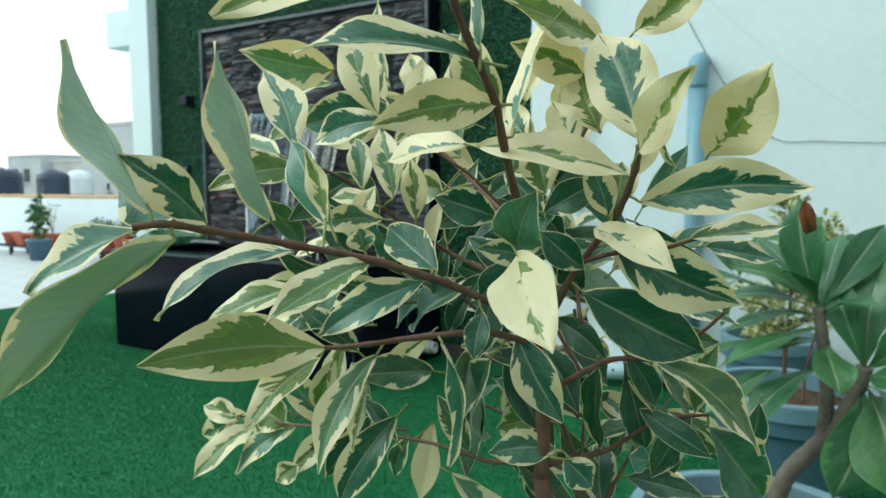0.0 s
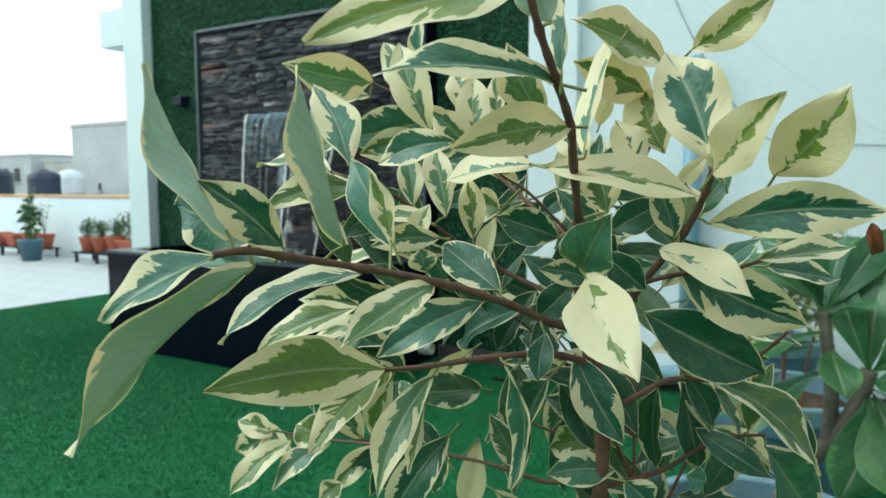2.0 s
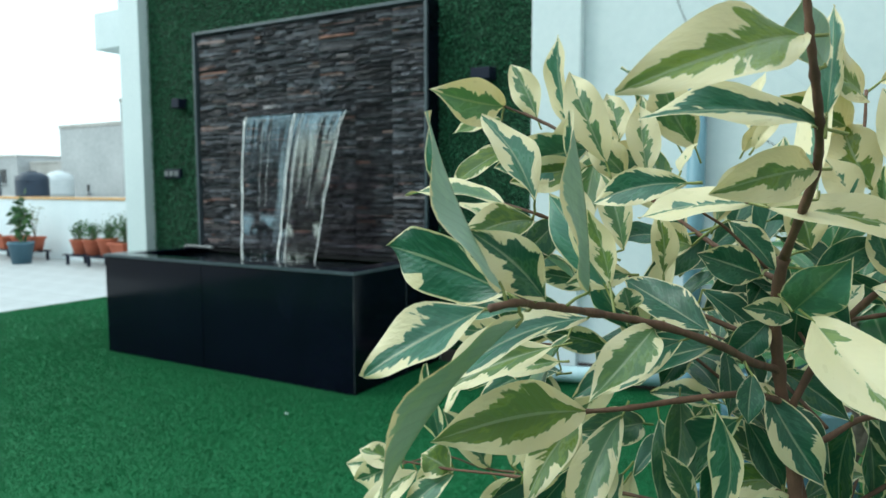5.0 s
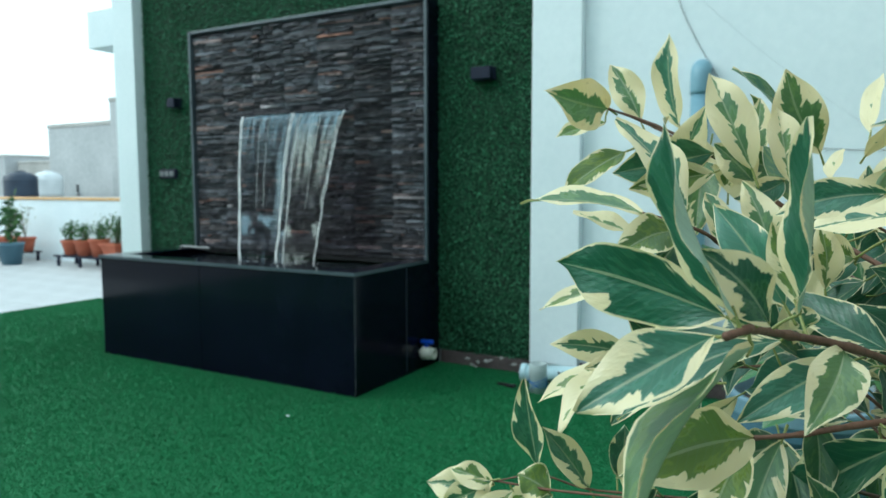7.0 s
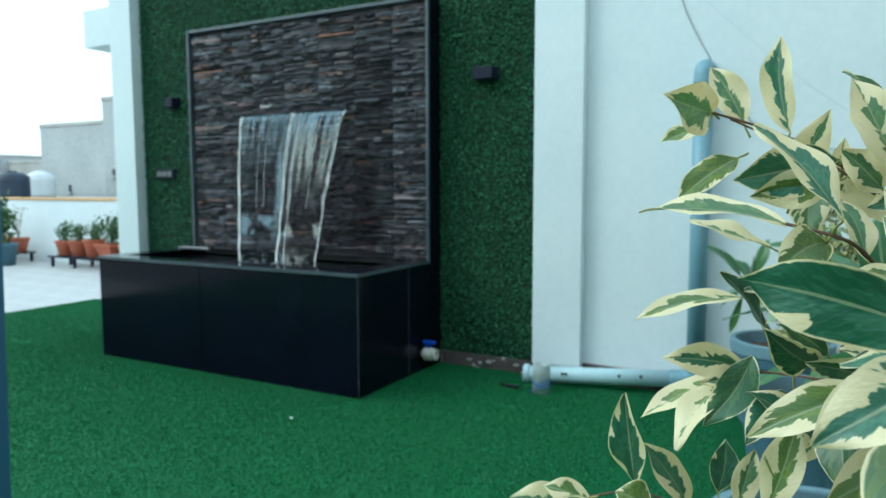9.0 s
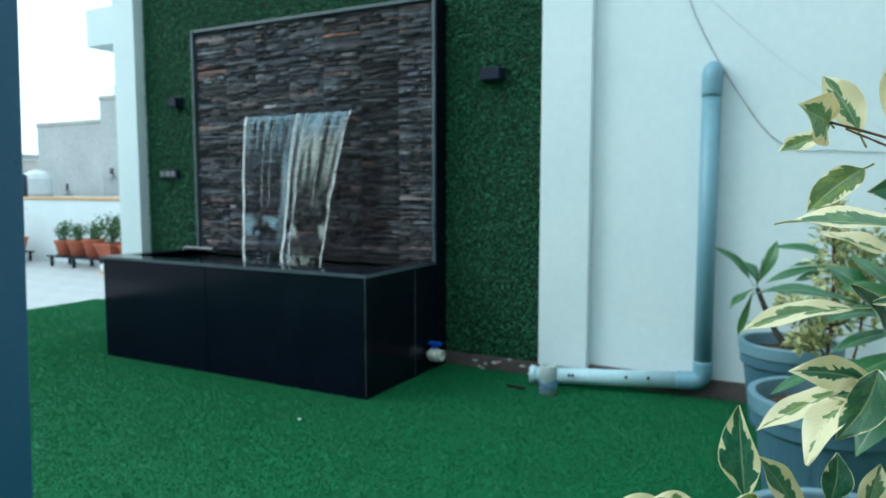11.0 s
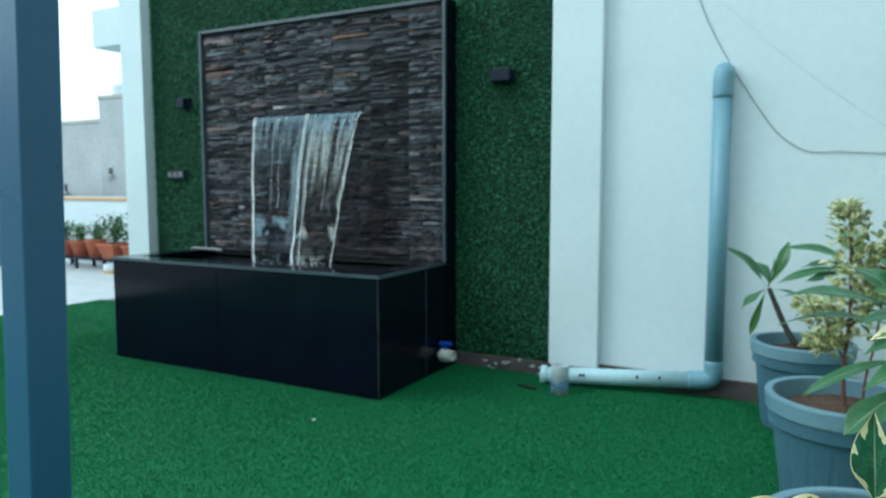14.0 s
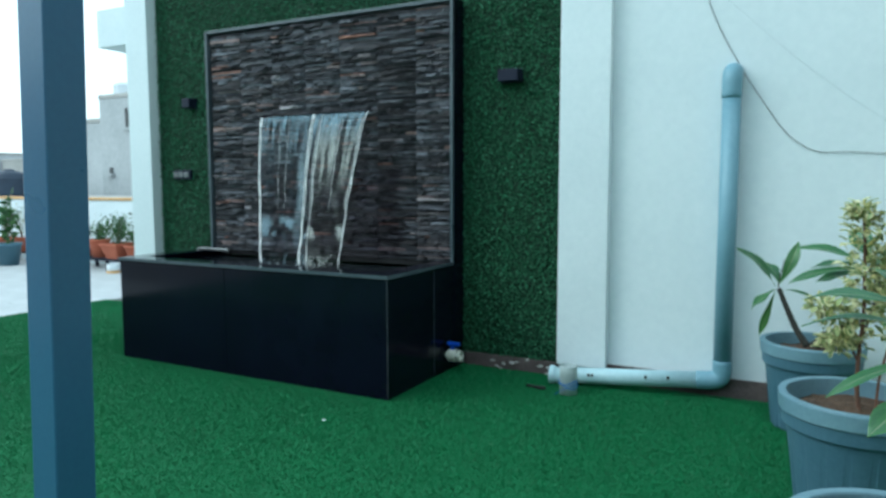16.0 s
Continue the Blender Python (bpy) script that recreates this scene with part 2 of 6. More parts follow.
    m3, nt3, b3 = shader("frothy_water")
    b3.inputs["Base Color"].default_value = (0.92, 0.93, 0.92, 1)
    b3.inputs["Roughness"].default_value = 0.1
    b3.inputs["Transmission Weight"].default_value = 0.05
    b3.inputs["IOR"].default_value = 1.33
    return m, m2, m3


water_dark, water_fall, water_white = water_mats()


def leaf_material(name, cream, deep, mid, olive, gloss=0.30, glow=(0.30, 0.44, 0.08)):
    """Variegated leaf: cream margin, green middle that runs out along the side veins. UV: across -1..1 and along 0..1; tone: green share, seed."""
    m, nt, b = shader(name)
    uv = nt.nodes.new("ShaderNodeUVMap")
    uv.uv_map = "blade"
    tone = nt.nodes.new("ShaderNodeUVMap")
    tone.uv_map = "tone"
    s1, s2 = nt.nodes.new("ShaderNodeSeparateXYZ"), nt.nodes.new("ShaderNodeSeparateXYZ")
    nt.links.new(uv.outputs["UV"], s1.inputs[0])
    nt.links.new(tone.outputs["UV"], s2.inputs[0])
    across, along = s1.outputs["X"], s1.outputs["Y"]
    share, seed = s2.outputs["X"], s2.outputs["Y"]
    a = fmath(nt, "ABSOLUTE", across)
    vein = fmath(nt, "SUBTRACT", along, fmath(nt, "MULTIPLY", a, 0.22))
    side = fmath(nt, "SIGN", across)

    def tex(kx, ky, detail, off):
        cb = nt.nodes.new("ShaderNodeCombineXYZ")
        nt.links.new(fmath(nt, "MULTIPLY", vein, kx), cb.inputs[0])
        nt.links.new(fmath(nt, "MULTIPLY_ADD", a, ky, off), cb.inputs[1])
        nt.links.new(fmath(nt, "MULTIPLY_ADD", seed, 37.0, fmath(nt, "MULTIPLY", side, 3.0)), cb.inputs[2])
        n = nt.nodes.new("ShaderNodeTexNoise")
        n.inputs["Scale"].default_value, n.inputs["Detail"].default_value = 1.0, detail
        nt.links.new(cb.outputs[0], n.inputs["Vector"])
        return n.outputs["Fac"]

    broad, jag, patch = tex(3.2, 0.6, 1, 0.0), tex(17.0, 1.6, 3, 5.0), tex(6.0, 2.2, 2, 11.0)
    edge = fmath(nt, "ADD", share, fmath(nt, "ADD", fmath(nt, "MULTIPLY_ADD", broad, 2.2, -1.1), fmath(nt, "MULTIPLY_ADD", jag, 0.85, -0.42)))
    cap = fmath(nt, "MULTIPLY_ADD", fmath(nt, "MINIMUM", share, 1.1), 0.13, 0.77)
    edge = fmath(nt, "MINIMUM", edge, fmath(nt, "MULTIPLY_ADD", jag, 0.10, cap))
    ends = fmath(nt, "MULTIPLY", fmath(nt, "POWER", fmath(nt, "ABSOLUTE", fmath(nt, "MULTIPLY_ADD", along, 2.0, -1.0)), 6.0), 0.4)
    green = fmath(nt, "MULTIPLY", fmath(nt, "SUBTRACT", fmath(nt, "SUBTRACT", edge, a), ends), 24.0)
    gm = fmath(nt, "MINIMUM", fmath(nt, "MAXIMUM", fmath(nt, "ADD", green, 0.5), 0.0), 1.0)
    pm = ramp(nt, patch, [(0.44, (0, 0, 0)), (0.50, (1, 1, 1))])
    shade_uv = nt.nodes.new("ShaderNodeUVMap")
    shade_uv.uv_map = "shade"
    s3 = nt.nodes.new("ShaderNodeSeparateXYZ")
    nt.links.new(shade_uv.outputs["UV"], s3.inputs[0])
    # mid to olive carries sky sheen and backlight on the greens as leaf colour
    hue = mixc(nt, s3.outputs["Y"], mid, olive)
    amount = fmath(nt, "ADD", fmath(nt, "MULTIPLY_ADD", pm, 0.28, -0.14), s3.outputs["X"])
    amount = fmath(nt, "MINIMUM", fmath(nt, "MAXIMUM", amount, 0.0), 1.0)
    gcol = mixc(nt, amount, hue, deep)
    # pale side veins and midrib
    wave = fmath(nt, "SINE", fmath(nt, "MULTIPLY", vein, 95.0))
    fine = fmath(nt, "MULTIPLY", fmath(nt, "POWER", fmath(nt, "MAXIMUM", wave, 0.0), 6.0), 0.20)
    gcol = mixc(nt, fine, gcol, (0.24, 0.36, 0.24))
    rib = fmath(nt, "LESS_THAN", a, 0.045)
    gcol = mixc(nt, fmath(nt, "MULTIPLY", rib, 0.75), gcol, (0.50, 0.56, 0.34))
    ccol = mixc(nt, fmath(nt, "MULTIPLY", tex(8.0, 3.0, 3, 21.0), 0.5), cream, (cream[0] * 0.86, cream[1] * 0.9, cream[2] * 0.72))
    col = mixc(nt, gm, ccol, gcol)
    nt.links.new(col, b.inputs["Base Color"])
    nt.links.new(fmath(nt, "MULTIPLY_ADD", patch, 0.2, gloss - 0.1), b.inputs["Roughness"])
    b.inputs["Specular IOR Level"].default_value = 0.8
    bump(nt, b, fmath(nt, "ADD", fmath(nt, "MULTIPLY", wave, 0.07), fmath(nt, "MULTIPLY", tex(30.0, 8.0, 3, 31.0), 0.8)), 0.30, 0.0010)
    tl = nt.nodes.new("ShaderNodeBsdfTranslucent")
    through_green = mixc(nt, amount, glow, (glow[0] * 0.35, glow[1] * 0.42, glow[2] * 0.6))
    nt.links.new(mixc(nt, gm, (min(1, cream[0] * 1.05), cream[1] * 1.0, cream[2] * 0.92), through_green), tl.inputs["Color"])
    mx = nt.nodes.new("ShaderNodeMixShader")
    mx.inputs[0].default_value = 0.37
    nt.links.new(b.outputs[0], mx.inputs[1])
    nt.links.new(tl.outputs[0], mx.inputs[2])
    nt.links.new(mx.outputs[0], nt.nodes["Material Output"].inputs["Surface"])
    return m


fig_leaf = leaf_material("variegated_fig_leaf", (0.92, 0.85, 0.60), (0.034, 0.145, 0.080), (0.135, 0.345, 0.260), (0.315, 0.375, 0.055))
# undersides paler by nature, raised further to stand in for light through the blade
fig_under = leaf_material("fig_leaf_underside", (0.95, 0.88, 0.64), (0.58, 0.76, 0.60), (0.64, 0.80, 0.66), (0.47, 0.57, 0.26), 0.5, (0.62, 0.80, 0.42))
plume_leaf = leaf_material("plumeria_leaf", (0.14, 0.34, 0.11), (0.034, 0.145, 0.060), (0.085, 0.260, 0.100), (0.150, 0.310, 0.070), 0.32, (0.12, 0.30, 0.06))
plume_under = leaf_material("plumeria_leaf_underside", (0.13, 0.30, 0.12), (0.08, 0.22, 0.10), (0.10, 0.26, 0.13), (0.13, 0.28, 0.09), 0.5)
yellow_leaf = leaf_material("cream_yellow_leaf", (0.84, 0.79, 0.46), (0.10, 0.24, 0.09), (0.22, 0.36, 0.14), (0.28, 0.38, 0.12))

# ---- building helpers ----
def box(bm, x0, y0, z0, x1, y1, z1, bev=0.0):
    vs = bmesh.ops.create_cube(bm, size=1)["verts"]
    bmesh.ops.transform(bm, verts=vs, matrix=Matrix.LocRotScale(((x0 + x1) / 2, (y0 + y1) / 2, (z0 + z1) / 2), None, (x1 - x0, y1 - y0, z1 - z0)))
    if bev:
        es = list({e for v in vs for e in v.link_edges})
        bmesh.ops.bevel(bm, geom=es, offset=bev, segments=2, affect="EDGES", profile=0.5)
    return bm


def boxm(*a, **k):
    return box(bmesh.new(), *a, **k)


def part(name, bm, material, parent=None, label="", smooth=False):
    me = bpy.data.meshes.new(name)
    bmesh.ops.recalc_face_normals(bm, faces=bm.faces)
    if smooth:
        for f in bm.faces:
            f.smooth = True
    bm.to_mesh(me)
    bm.free()
    me.materials.append(material)
    ob = new(name, me)
    if parent:
        ob.parent = parent
    if label:
        ob["label"] = label
    return ob


def thing(name, label, category, group="", kind="", at=(0, 0, 0)):
    ob = new(name)
    ob.empty_display_size = 0.05
    ob.location = at
    return tagged(ob, label, category, group, kind)


def structure(name, bm, material, label, smooth=False):
    return tagged(part(name, bm, material, None, "", smooth), label, kind="structure")


def raw_mesh(name, verts, faces, material, parent=None):
    me = bpy.data.meshes.new(name)
    me.from_pydata(verts, [], faces)
    me.materials.append(material)
    ob = new(name, me)
    if parent:
        ob.parent = parent
    return ob


def lathe(profile, seg=48, centre=(0, 0)):
    """A turned body from (radius, height) pairs; a radius of 0 closes it."""
    bm = bmesh.new()
    rings = []
    for r, z in profile:
        if r <= 0:
            rings.append([bm.verts.new((centre[0], centre[1], z))])
        else:
            rings.append([bm.verts.new((centre[0] + r * math.cos(2 * math.pi * i / seg), centre[1] + r * math.sin(2 * math.pi * i / seg), z)) for i in range(seg)])
    for a, b in zip(rings, rings[1:]):
        for i in range(seg):
            j = (i + 1) % seg
            if len(a) == 1 and len(b) > 1:
                bm.faces.new((a[0], b[i], b[j]))
            elif len(b) == 1 and len(a) > 1:
                bm.faces.new((a[i], b[0], a[j]))
            elif len(a) > 1:
                bm.faces.new((a[i], a[j], b[j], b[i]))
    return bm


def tube(points, radii, seg=10, bm=None, caps=True):
    """A round, tapered body along points."""
    bm = bm or bmesh.new()
    pts = [Vector(p) for p in points]
    if isinstance(radii, (int, float)):
        radii = [radii] * len(pts)
    side = None
    rings = []
    for i, p in enumerate(pts):
        d = (pts[min(i + 1, len(pts) - 1)] - pts[max(i - 1, 0)]).normalized()
        if side is None:
            side = d.orthogonal().normalized()
        side = (side - d * side.dot(d)).normalized()
        up = d.cross(side)
        rings.append([bm.verts.new(p + radii[i] * (side * math.cos(2 * math.pi * k / seg) + up * math.sin(2 * math.pi * k / seg))) for k in range(seg)])
    for a, b in zip(rings, rings[1:]):
        for k in range(seg):
            bm.faces.new((a[k], a[(k + 1) % seg], b[(k + 1) % seg], b[k]))
    if caps:
        bm.faces.new(rings[0][::-1])
        bm.faces.new(rings[-1])
    return bm


def smooth_line(points, steps=8):
    """Points along a Catmull-Rom line."""
    p = [Vector(q) for q in points]
    p = [p[0] * 2 - p[1]] + p + [p[-1] * 2 - p[-2]]
    out = []
    for i in range(1, len(p) - 2):
        for k in range(steps):
            t = k / steps
            out.append(0.5 * (2 * p[i] + (p[i + 1] - p[i - 1]) * t + (2 * p[i - 1] - 5 * p[i] + 4 * p[i + 1] - p[i + 2]) * t * t + (3 * p[i] - p[i - 1] - 3 * p[i + 1] + p[i + 2]) * t ** 3))
    out.append(p[-2])
    return out


rng = np.random.default_rng(7)

# ---- ground, terrace and walls ----
bm = bmesh.new()
bmesh.ops.create_grid(bm, x_segments=2, y_segments=2, size=600)
bmesh.ops.translate(bm, verts=bm.verts, vec=(0, 0, -9.0))
structure("ground", bm, town, "dusty town ground far below the roof terrace")
structure("terrace_slab", boxm(-16.2, -9.2, -9.0, 4.3, 4.6, -0.061), concrete, "concrete roof slab of the building under the terrace")
TURF_EDGE = -4.47
turf = structure("floor_turf", boxm(TURF_EDGE, -9.0, -0.06, 4.1, 0.6, 0.0), turf_base, "short green artificial turf laid on the terrace")
pave = structure("floor_paving", boxm(-16.0, -9.0, -0.06, TURF_EDGE - 0.001, 2.75, -0.012), paving_joint, "pale square paving of the open terrace")

# wall with the green hedge mat, white pillars either side
structure("wall_north", boxm(-2.85, 0.02, -0.06, 4.3, 0.30, 3.6), white_paint, "white painted terrace wall behind the fountain")
structure("pillar_west", boxm(-3.11, -0.10, -0.06, -2.85, 0.30, 3.6, bev=0.006), white_pillar, "white painted pillar at the end of the green wall")
structure("pillar_east", boxm(0.668, -0.045, 0.085, 0.975, 0.018, 3.6, bev=0.006), white_pillar, "white painted pilaster between green wall and plain wall")
structure("beam_west", boxm(-3.76, 0.12, 2.435, -3.112, 0.62, 2.765, bev=0.004), white_pillar, "white painted concrete ledge jutting past the pillar")
structure("baseboard", boxm(0.02, -0.018, 0.0, 0.668, 0.018, 0.085, bev=0.004), skirting, "worn brown stone skirting under the hedge mat")
structure("trim_east", boxm(0.975, -0.004, 0.0, 3.2, 0.018, 0.108, bev=0.004), skirting, "worn brown stone skirting under the plain white wall")

# hedge mat: backing and leaves
structure("wall_cladding", boxm(-2.848, 0.0, 0.086, 0.666, 0.018, 3.55), hedge_back, "dark green backing net of the artificial hedge mat")


def scatter_leaves(n, place, size, name, material, label, slim=0.28):
    """n small folded leaves as one mesh: place(n) gives roots, out and along vectors."""
    root, out, along = place(n)
    side = np.cross(out, along)
    side /= np.linalg.norm(side, axis=1)[:, None]
    s = size * rng.uniform(0.6, 1.3, n)[:, None]
    v = np.stack([root, root + along * s * 0.55 + side * s * slim + out * s * 0.12, root + along * s, root + along * s * 0.55 - side * s * slim + out * s * 0.12], 1).reshape(-1, 3)
    k = np.arange(n)[:, None] * 4
    faces = np.concatenate([k + [0, 1, 2], k + [0, 2, 3]]).tolist()
    ob = raw_mesh(name, v.tolist(), faces, material)
    return tagged(ob, label, "foliage", kind="stuff")


def hedge_place(n):
    x, z = rng.uniform(-2.845, 0.664, n * 2), rng.uniform(0.09, 3.4, n * 2)
    keep = ~((x > -2.10) & (x < -0.02) & (z < 2.33))
    x, z = x[keep][:n], z[keep][:n]
    x, z = np.resize(x, n), np.resize(z, n)
    root = np.stack([x, rng.uniform(-0.012, 0.002, n), z], 1)
    along = np.stack([rng.normal(0, 1, n), -np.abs(rng.normal(0.75, 0.35, n)), rng.normal(-0.1, 0.9, n)], 1)
    along /= np.linalg.norm(along, axis=1)[:, None]
    out = np.stack([rng.normal(0, 0.4, n), -np.ones(n), rng.normal(0.4, 0.4, n)], 1)
    return root, out / np.linalg.norm(out, axis=1)[:, None], along


scatter_leaves(85000, hedge_place, 0.0155, "hedge_mat_foliage", hedge_leaf, "small dense green plastic boxwood leaves on the wall")


def turf_place(n):
    m = int(n * 1.3)
    x, d = rng.uniform(TURF_EDGE, 2.6, m), rng.uniform(0, 1, m) ** 0.7
    y = np.where(x < -2.95, -3.2 + 3.8 * d, -3.2 + 3.2 * d)
    clear = ~((x > -2.19) & (x < 0.0) & (y > -0.94))
    x, y = x[clear][:n], y[clear][:n]
    root = np.stack([x, y, np.full(n, -0.002)], 1)
    along = np.stack([rng.normal(0.1, 0.5, n), rng.normal(-0.1, 0.5, n), np.ones(n)], 1)
    along /= np.linalg.norm(along, axis=1)[:, None]
    out = np.stack([rng.normal(0, 1, n), rng.normal(0, 1, n), np.zeros(n)], 1)
    return root, out / np.linalg.norm(out, axis=1)[:, None], along


scatter_leaves(430000, turf_place, 0.0120, "turf_grass", turf_blade, "short plastic grass blades of the artificial turf", 0.13)

# ---- fountain ----
BX, BY, BH = 2.19, 0.94, 0.70
basin = thing("fountain_basin", "black polished granite water basin full to below its grey rim", "fountain", at=(-BX / 2, -BY / 2, 0))
off = Matrix.Translation((BX / 2, BY / 2, 0))


def basin_part(name, bm, material, label=""):
    bmesh.ops.transform(bm, matrix=off, verts=bm.verts)
    return part(name, bm, material, basin, label)


W = 0.11
basin_part("front_slab", boxm(-BX + 0.002, -BY, 0, -1.2105, -BY + W, BH - 0.02, bev=0.003), granite)
basin_part("front_slab", boxm(-1.2098, -BY, 0, -0.003, -BY + W, BH - 0.02, bev=0.003), granite)
basin_part("side_slab", boxm(-W, -BY + 0.001, 0, 0, -0.405, BH - 0.02, bev=0.003), granite)
basin_part("side_slab", boxm(-W, -0.402, 0, 0, -0.002, BH - 0.02, bev=0.003), granite)
basin_part("side_slab", boxm(-BX, -BY + W + 0.002, 0, -BX + W, -0.002, BH - 0.02, bev=0.003), granite)
basin_part("corner_seam", boxm(-0.0018, -BY - 0.0006, 0.01, 0.0006, -BY + 0.0018, BH - 0.025), seam_mat, "chipped pale corner joint")
basin_part("side_seam", boxm(-0.01, -0.4048, 0.02, 0.0010, -0.4022, BH - 0.03), seam_mat)
RW = 0.13
basin_part("rim", boxm(-BX - 0.006, -BY - 0.006, BH - 0.02, 0.006, -BY + RW, BH, bev=0.002), granite, "black polished rim slab")
basin_part("rim", boxm(-RW, -BY + RW + 0.002, BH - 0.02, 0.006, -0.158, BH, bev=0.002), granite, "black polished rim slab")
basin_part("rim", boxm(-BX - 0.006, -BY + RW + 0.002, BH - 0.02, -BX + RW, -0.002, BH, bev=0.002), granite, "black polished rim slab")
basin_part("rim_edge", boxm(-BX - 0.008, -BY - 0.009, BH - 0.018, 0.009, -BY - 0.0065, BH + 0.001), granite_edge, "rough grey cut edge")
basin_part("rim_edge", boxm(0.0065, -BY - 0.006, BH - 0.018, 0.009, -0.158, BH + 0.001), granite_edge, "rough grey cut edge")
basin_part("floor", boxm(-BX + W + 0.002, -BY + W + 0.002, 0.02, -W - 0.002, -0.145, 0.06), granite)


def water_top():
    bm = bmesh.new()
    nx, ny = 60, 22
    x0, x1, y0, y1 = -BX + W + 0.001, -W - 0.001, -BY + W + 0.001, -0.145
    g = {}
    for i in range(nx + 1):
        for j in range(ny + 1):
            x, y = x0 + (x1 - x0) * i / nx, y0 + (y1 - y0) * j / ny
            d = math.hypot(max(0, abs(x + 1.1) - 0.35), y + 0.38)
            z = 0.645 + 0.006 * math.sin(46 * d) * math.exp(-3.2 * d) + 0.002 * noise.noise((x * 9, y * 9, 0))
            g[i, j] = bm.verts.new((x, y, z))
    for i in range(nx):
        for j in range(ny):
            bm.faces.new((g[i, j], g[i + 1, j], g[i + 1, j + 1], g[i, j + 1]))
    return bm


tagged(part("basin_water", water_top(), water_dark, None, "", True), "dark rippled water standing in the granite basin", "water")

# stone panel with its granite surround
PX0, PX1, PZ1, PY = -2.143, 0.0, 2.366, -0.14
panel = thing("feature_stonework", "dark slate ledgestone panel in a grey granite frame", "stone panel", at=((PX0 + PX1) / 2, -0.07, BH))
poff = Matrix.Translation((-(PX0 + PX1) / 2, 0.07, -BH))


def panel_part(name, bm, material, label=""):
    bmesh.ops.transform(bm, matrix=poff, verts=bm.verts)
    return part(name, bm, material, panel, label)


panel_part("backing", boxm(PX0 + 0.03, PY + 0.03, BH - 0.04, PX1 - 0.03, -0.004, PZ1 - 0.03), grout)
panel_part("frame_side", boxm(PX0, PY - 0.012, BH - 0.018, PX0 + 0.022, -0.003, PZ1, bev=0.003), granite_edge)
panel_part("frame_side", boxm(PX1 - 0.020, PY - 0.012, BH - 0.018, PX1, PY + 0.006, PZ1, bev=0.003), granite_edge)
panel_part("side_slab", boxm(PX1 - 0.024, PY + 0.007, 0.0, PX1 + 0.006, -0.003, PZ1 - 0.001, bev=0.002), granite, "black granite cheek")
panel_part("frame_top", boxm(PX0 + 0.029, PY - 0.012, PZ1 - 0.022, PX1 - 0.027, -0.003, PZ1, bev=0.003), granite_edge)

# wall fittings
def wall_lamp(x, z, w, h):
    lamp = thing("wall_lamp", "small black metal box lamp on the hedge wall, unlit", "lamp", "wall lamps", at=(x, 0, z))
    part("body", boxm(-w / 2, -0.088, -h / 2, w / 2, -0.03, h / 2, bev=0.006), black_metal, lamp)
    part("backplate", boxm(-w / 2 - 0.004, -0.031, -h / 2 - 0.004, w / 2 + 0.004, 0.0, h / 2 + 0.004, bev=0.004), black_metal, lamp)


wall_lamp(0.345, 1.870, 0.135, 0.075)
wall_lamp(-2.445, 1.851, 0.085, 0.075)
sock = thing("socket_box", "grey weatherproof socket plate on the hedge wall", "socket", at=(-2.572, 0, 1.281))
part("plate", boxm(-0.10, -0.035, -0.038, 0.10, 0.0, 0.038, bev=0.006), black_metal, sock)
for sx in (-0.07, -0.01, 0.05):
    part("cover", boxm(sx - 0.02, -0.042, -0.022, sx + 0.03, -0.0355, 0.022, bev=0.003), pvc_dark, sock, "grey socket cover")

tap = thing("drain_valve", "cream plastic ball valve with a blue handle in the basin side", "valve", at=(0.0, -0.25, 0.115))
part("pipe_stub", tube([(0.0065, 0, 0), (0.03, 0, 0)], 0.022, 16), cream_plastic, tap)
vb = bmesh.new()
tube([(0.022, 0, 0), (0.030, 0, 0), (0.05, 0, 0), (0.072, 0, 0), (0.080, 0, 0)], [0.036, 0.043, 0.040, 0.043, 0.036], 22, vb)
part("body", vb, cream_plastic, tap, "", True)
part("outlet", lathe([(0.026, 0.0), (0.036, 0.0), (0.036, 0.03), (0.026, 0.03), (0.026, 0.0)], 22), cream_plastic, tap, "", True).matrix_basis = pose(0.08, 0, 0, 0, 90, 0)
part("stem", tube([(0.05, 0, 0.035), (0.05, 0, 0.062)], 0.014, 12), blue_plastic, tap)
part("handle", boxm(0.012, -0.018, 0.060, 0.098, 0.018, 0.086, bev=0.009), blue_plastic, tap, "blue lever handle")

spout = thing("filler_pipe", "thin steel filler pipe lying on the basin rim", "pipe", at=(-1.95, -0.3, BH + 0.012))
part("tube", tube([(-0.17, 0.02, 0), (-0.05, 0.0, 0.002), (0.17, -0.03, 0.004)], 0.011, 12), steel_mat, spout)
part("elbow", tube([(-0.17, 0.02, 0.0), (-0.19, 0.02, -0.005), (-0.20, 0.02, -0.03)], 0.013, 12), steel_mat, spout)


falls = thing("waterfall", "thin clear sheet of water with bright strands falling into the basin", "water", at=(-1.093, -0.16, 0.65))


def sheet_point(u, t):
    """A point of the falling sheet: u across, t from the lip down."""
    z = 1.70 - 1.05 * t ** 1.25
    y = -0.155 - 0.28 * math.sqrt((1.70 - z) / 1.05) * (0.55 + 0.45 * math.sqrt(t))
    xl, xr = -1.572 + 0.20 * t ** 1.1, -0.615 - 0.08 * t
    x = xl + (xr - xl) * u
    y += 0.010 * t * noise.noise((x * 16, t * 2.2, 1.0)) + 0.014 * t * noise.noise((x * 5, t * 1.5, 4.0))
    return Vector((x + 0.014 * t * noise.noise((u * 3, t * 7, 9.0)), y, z)) - falls.location


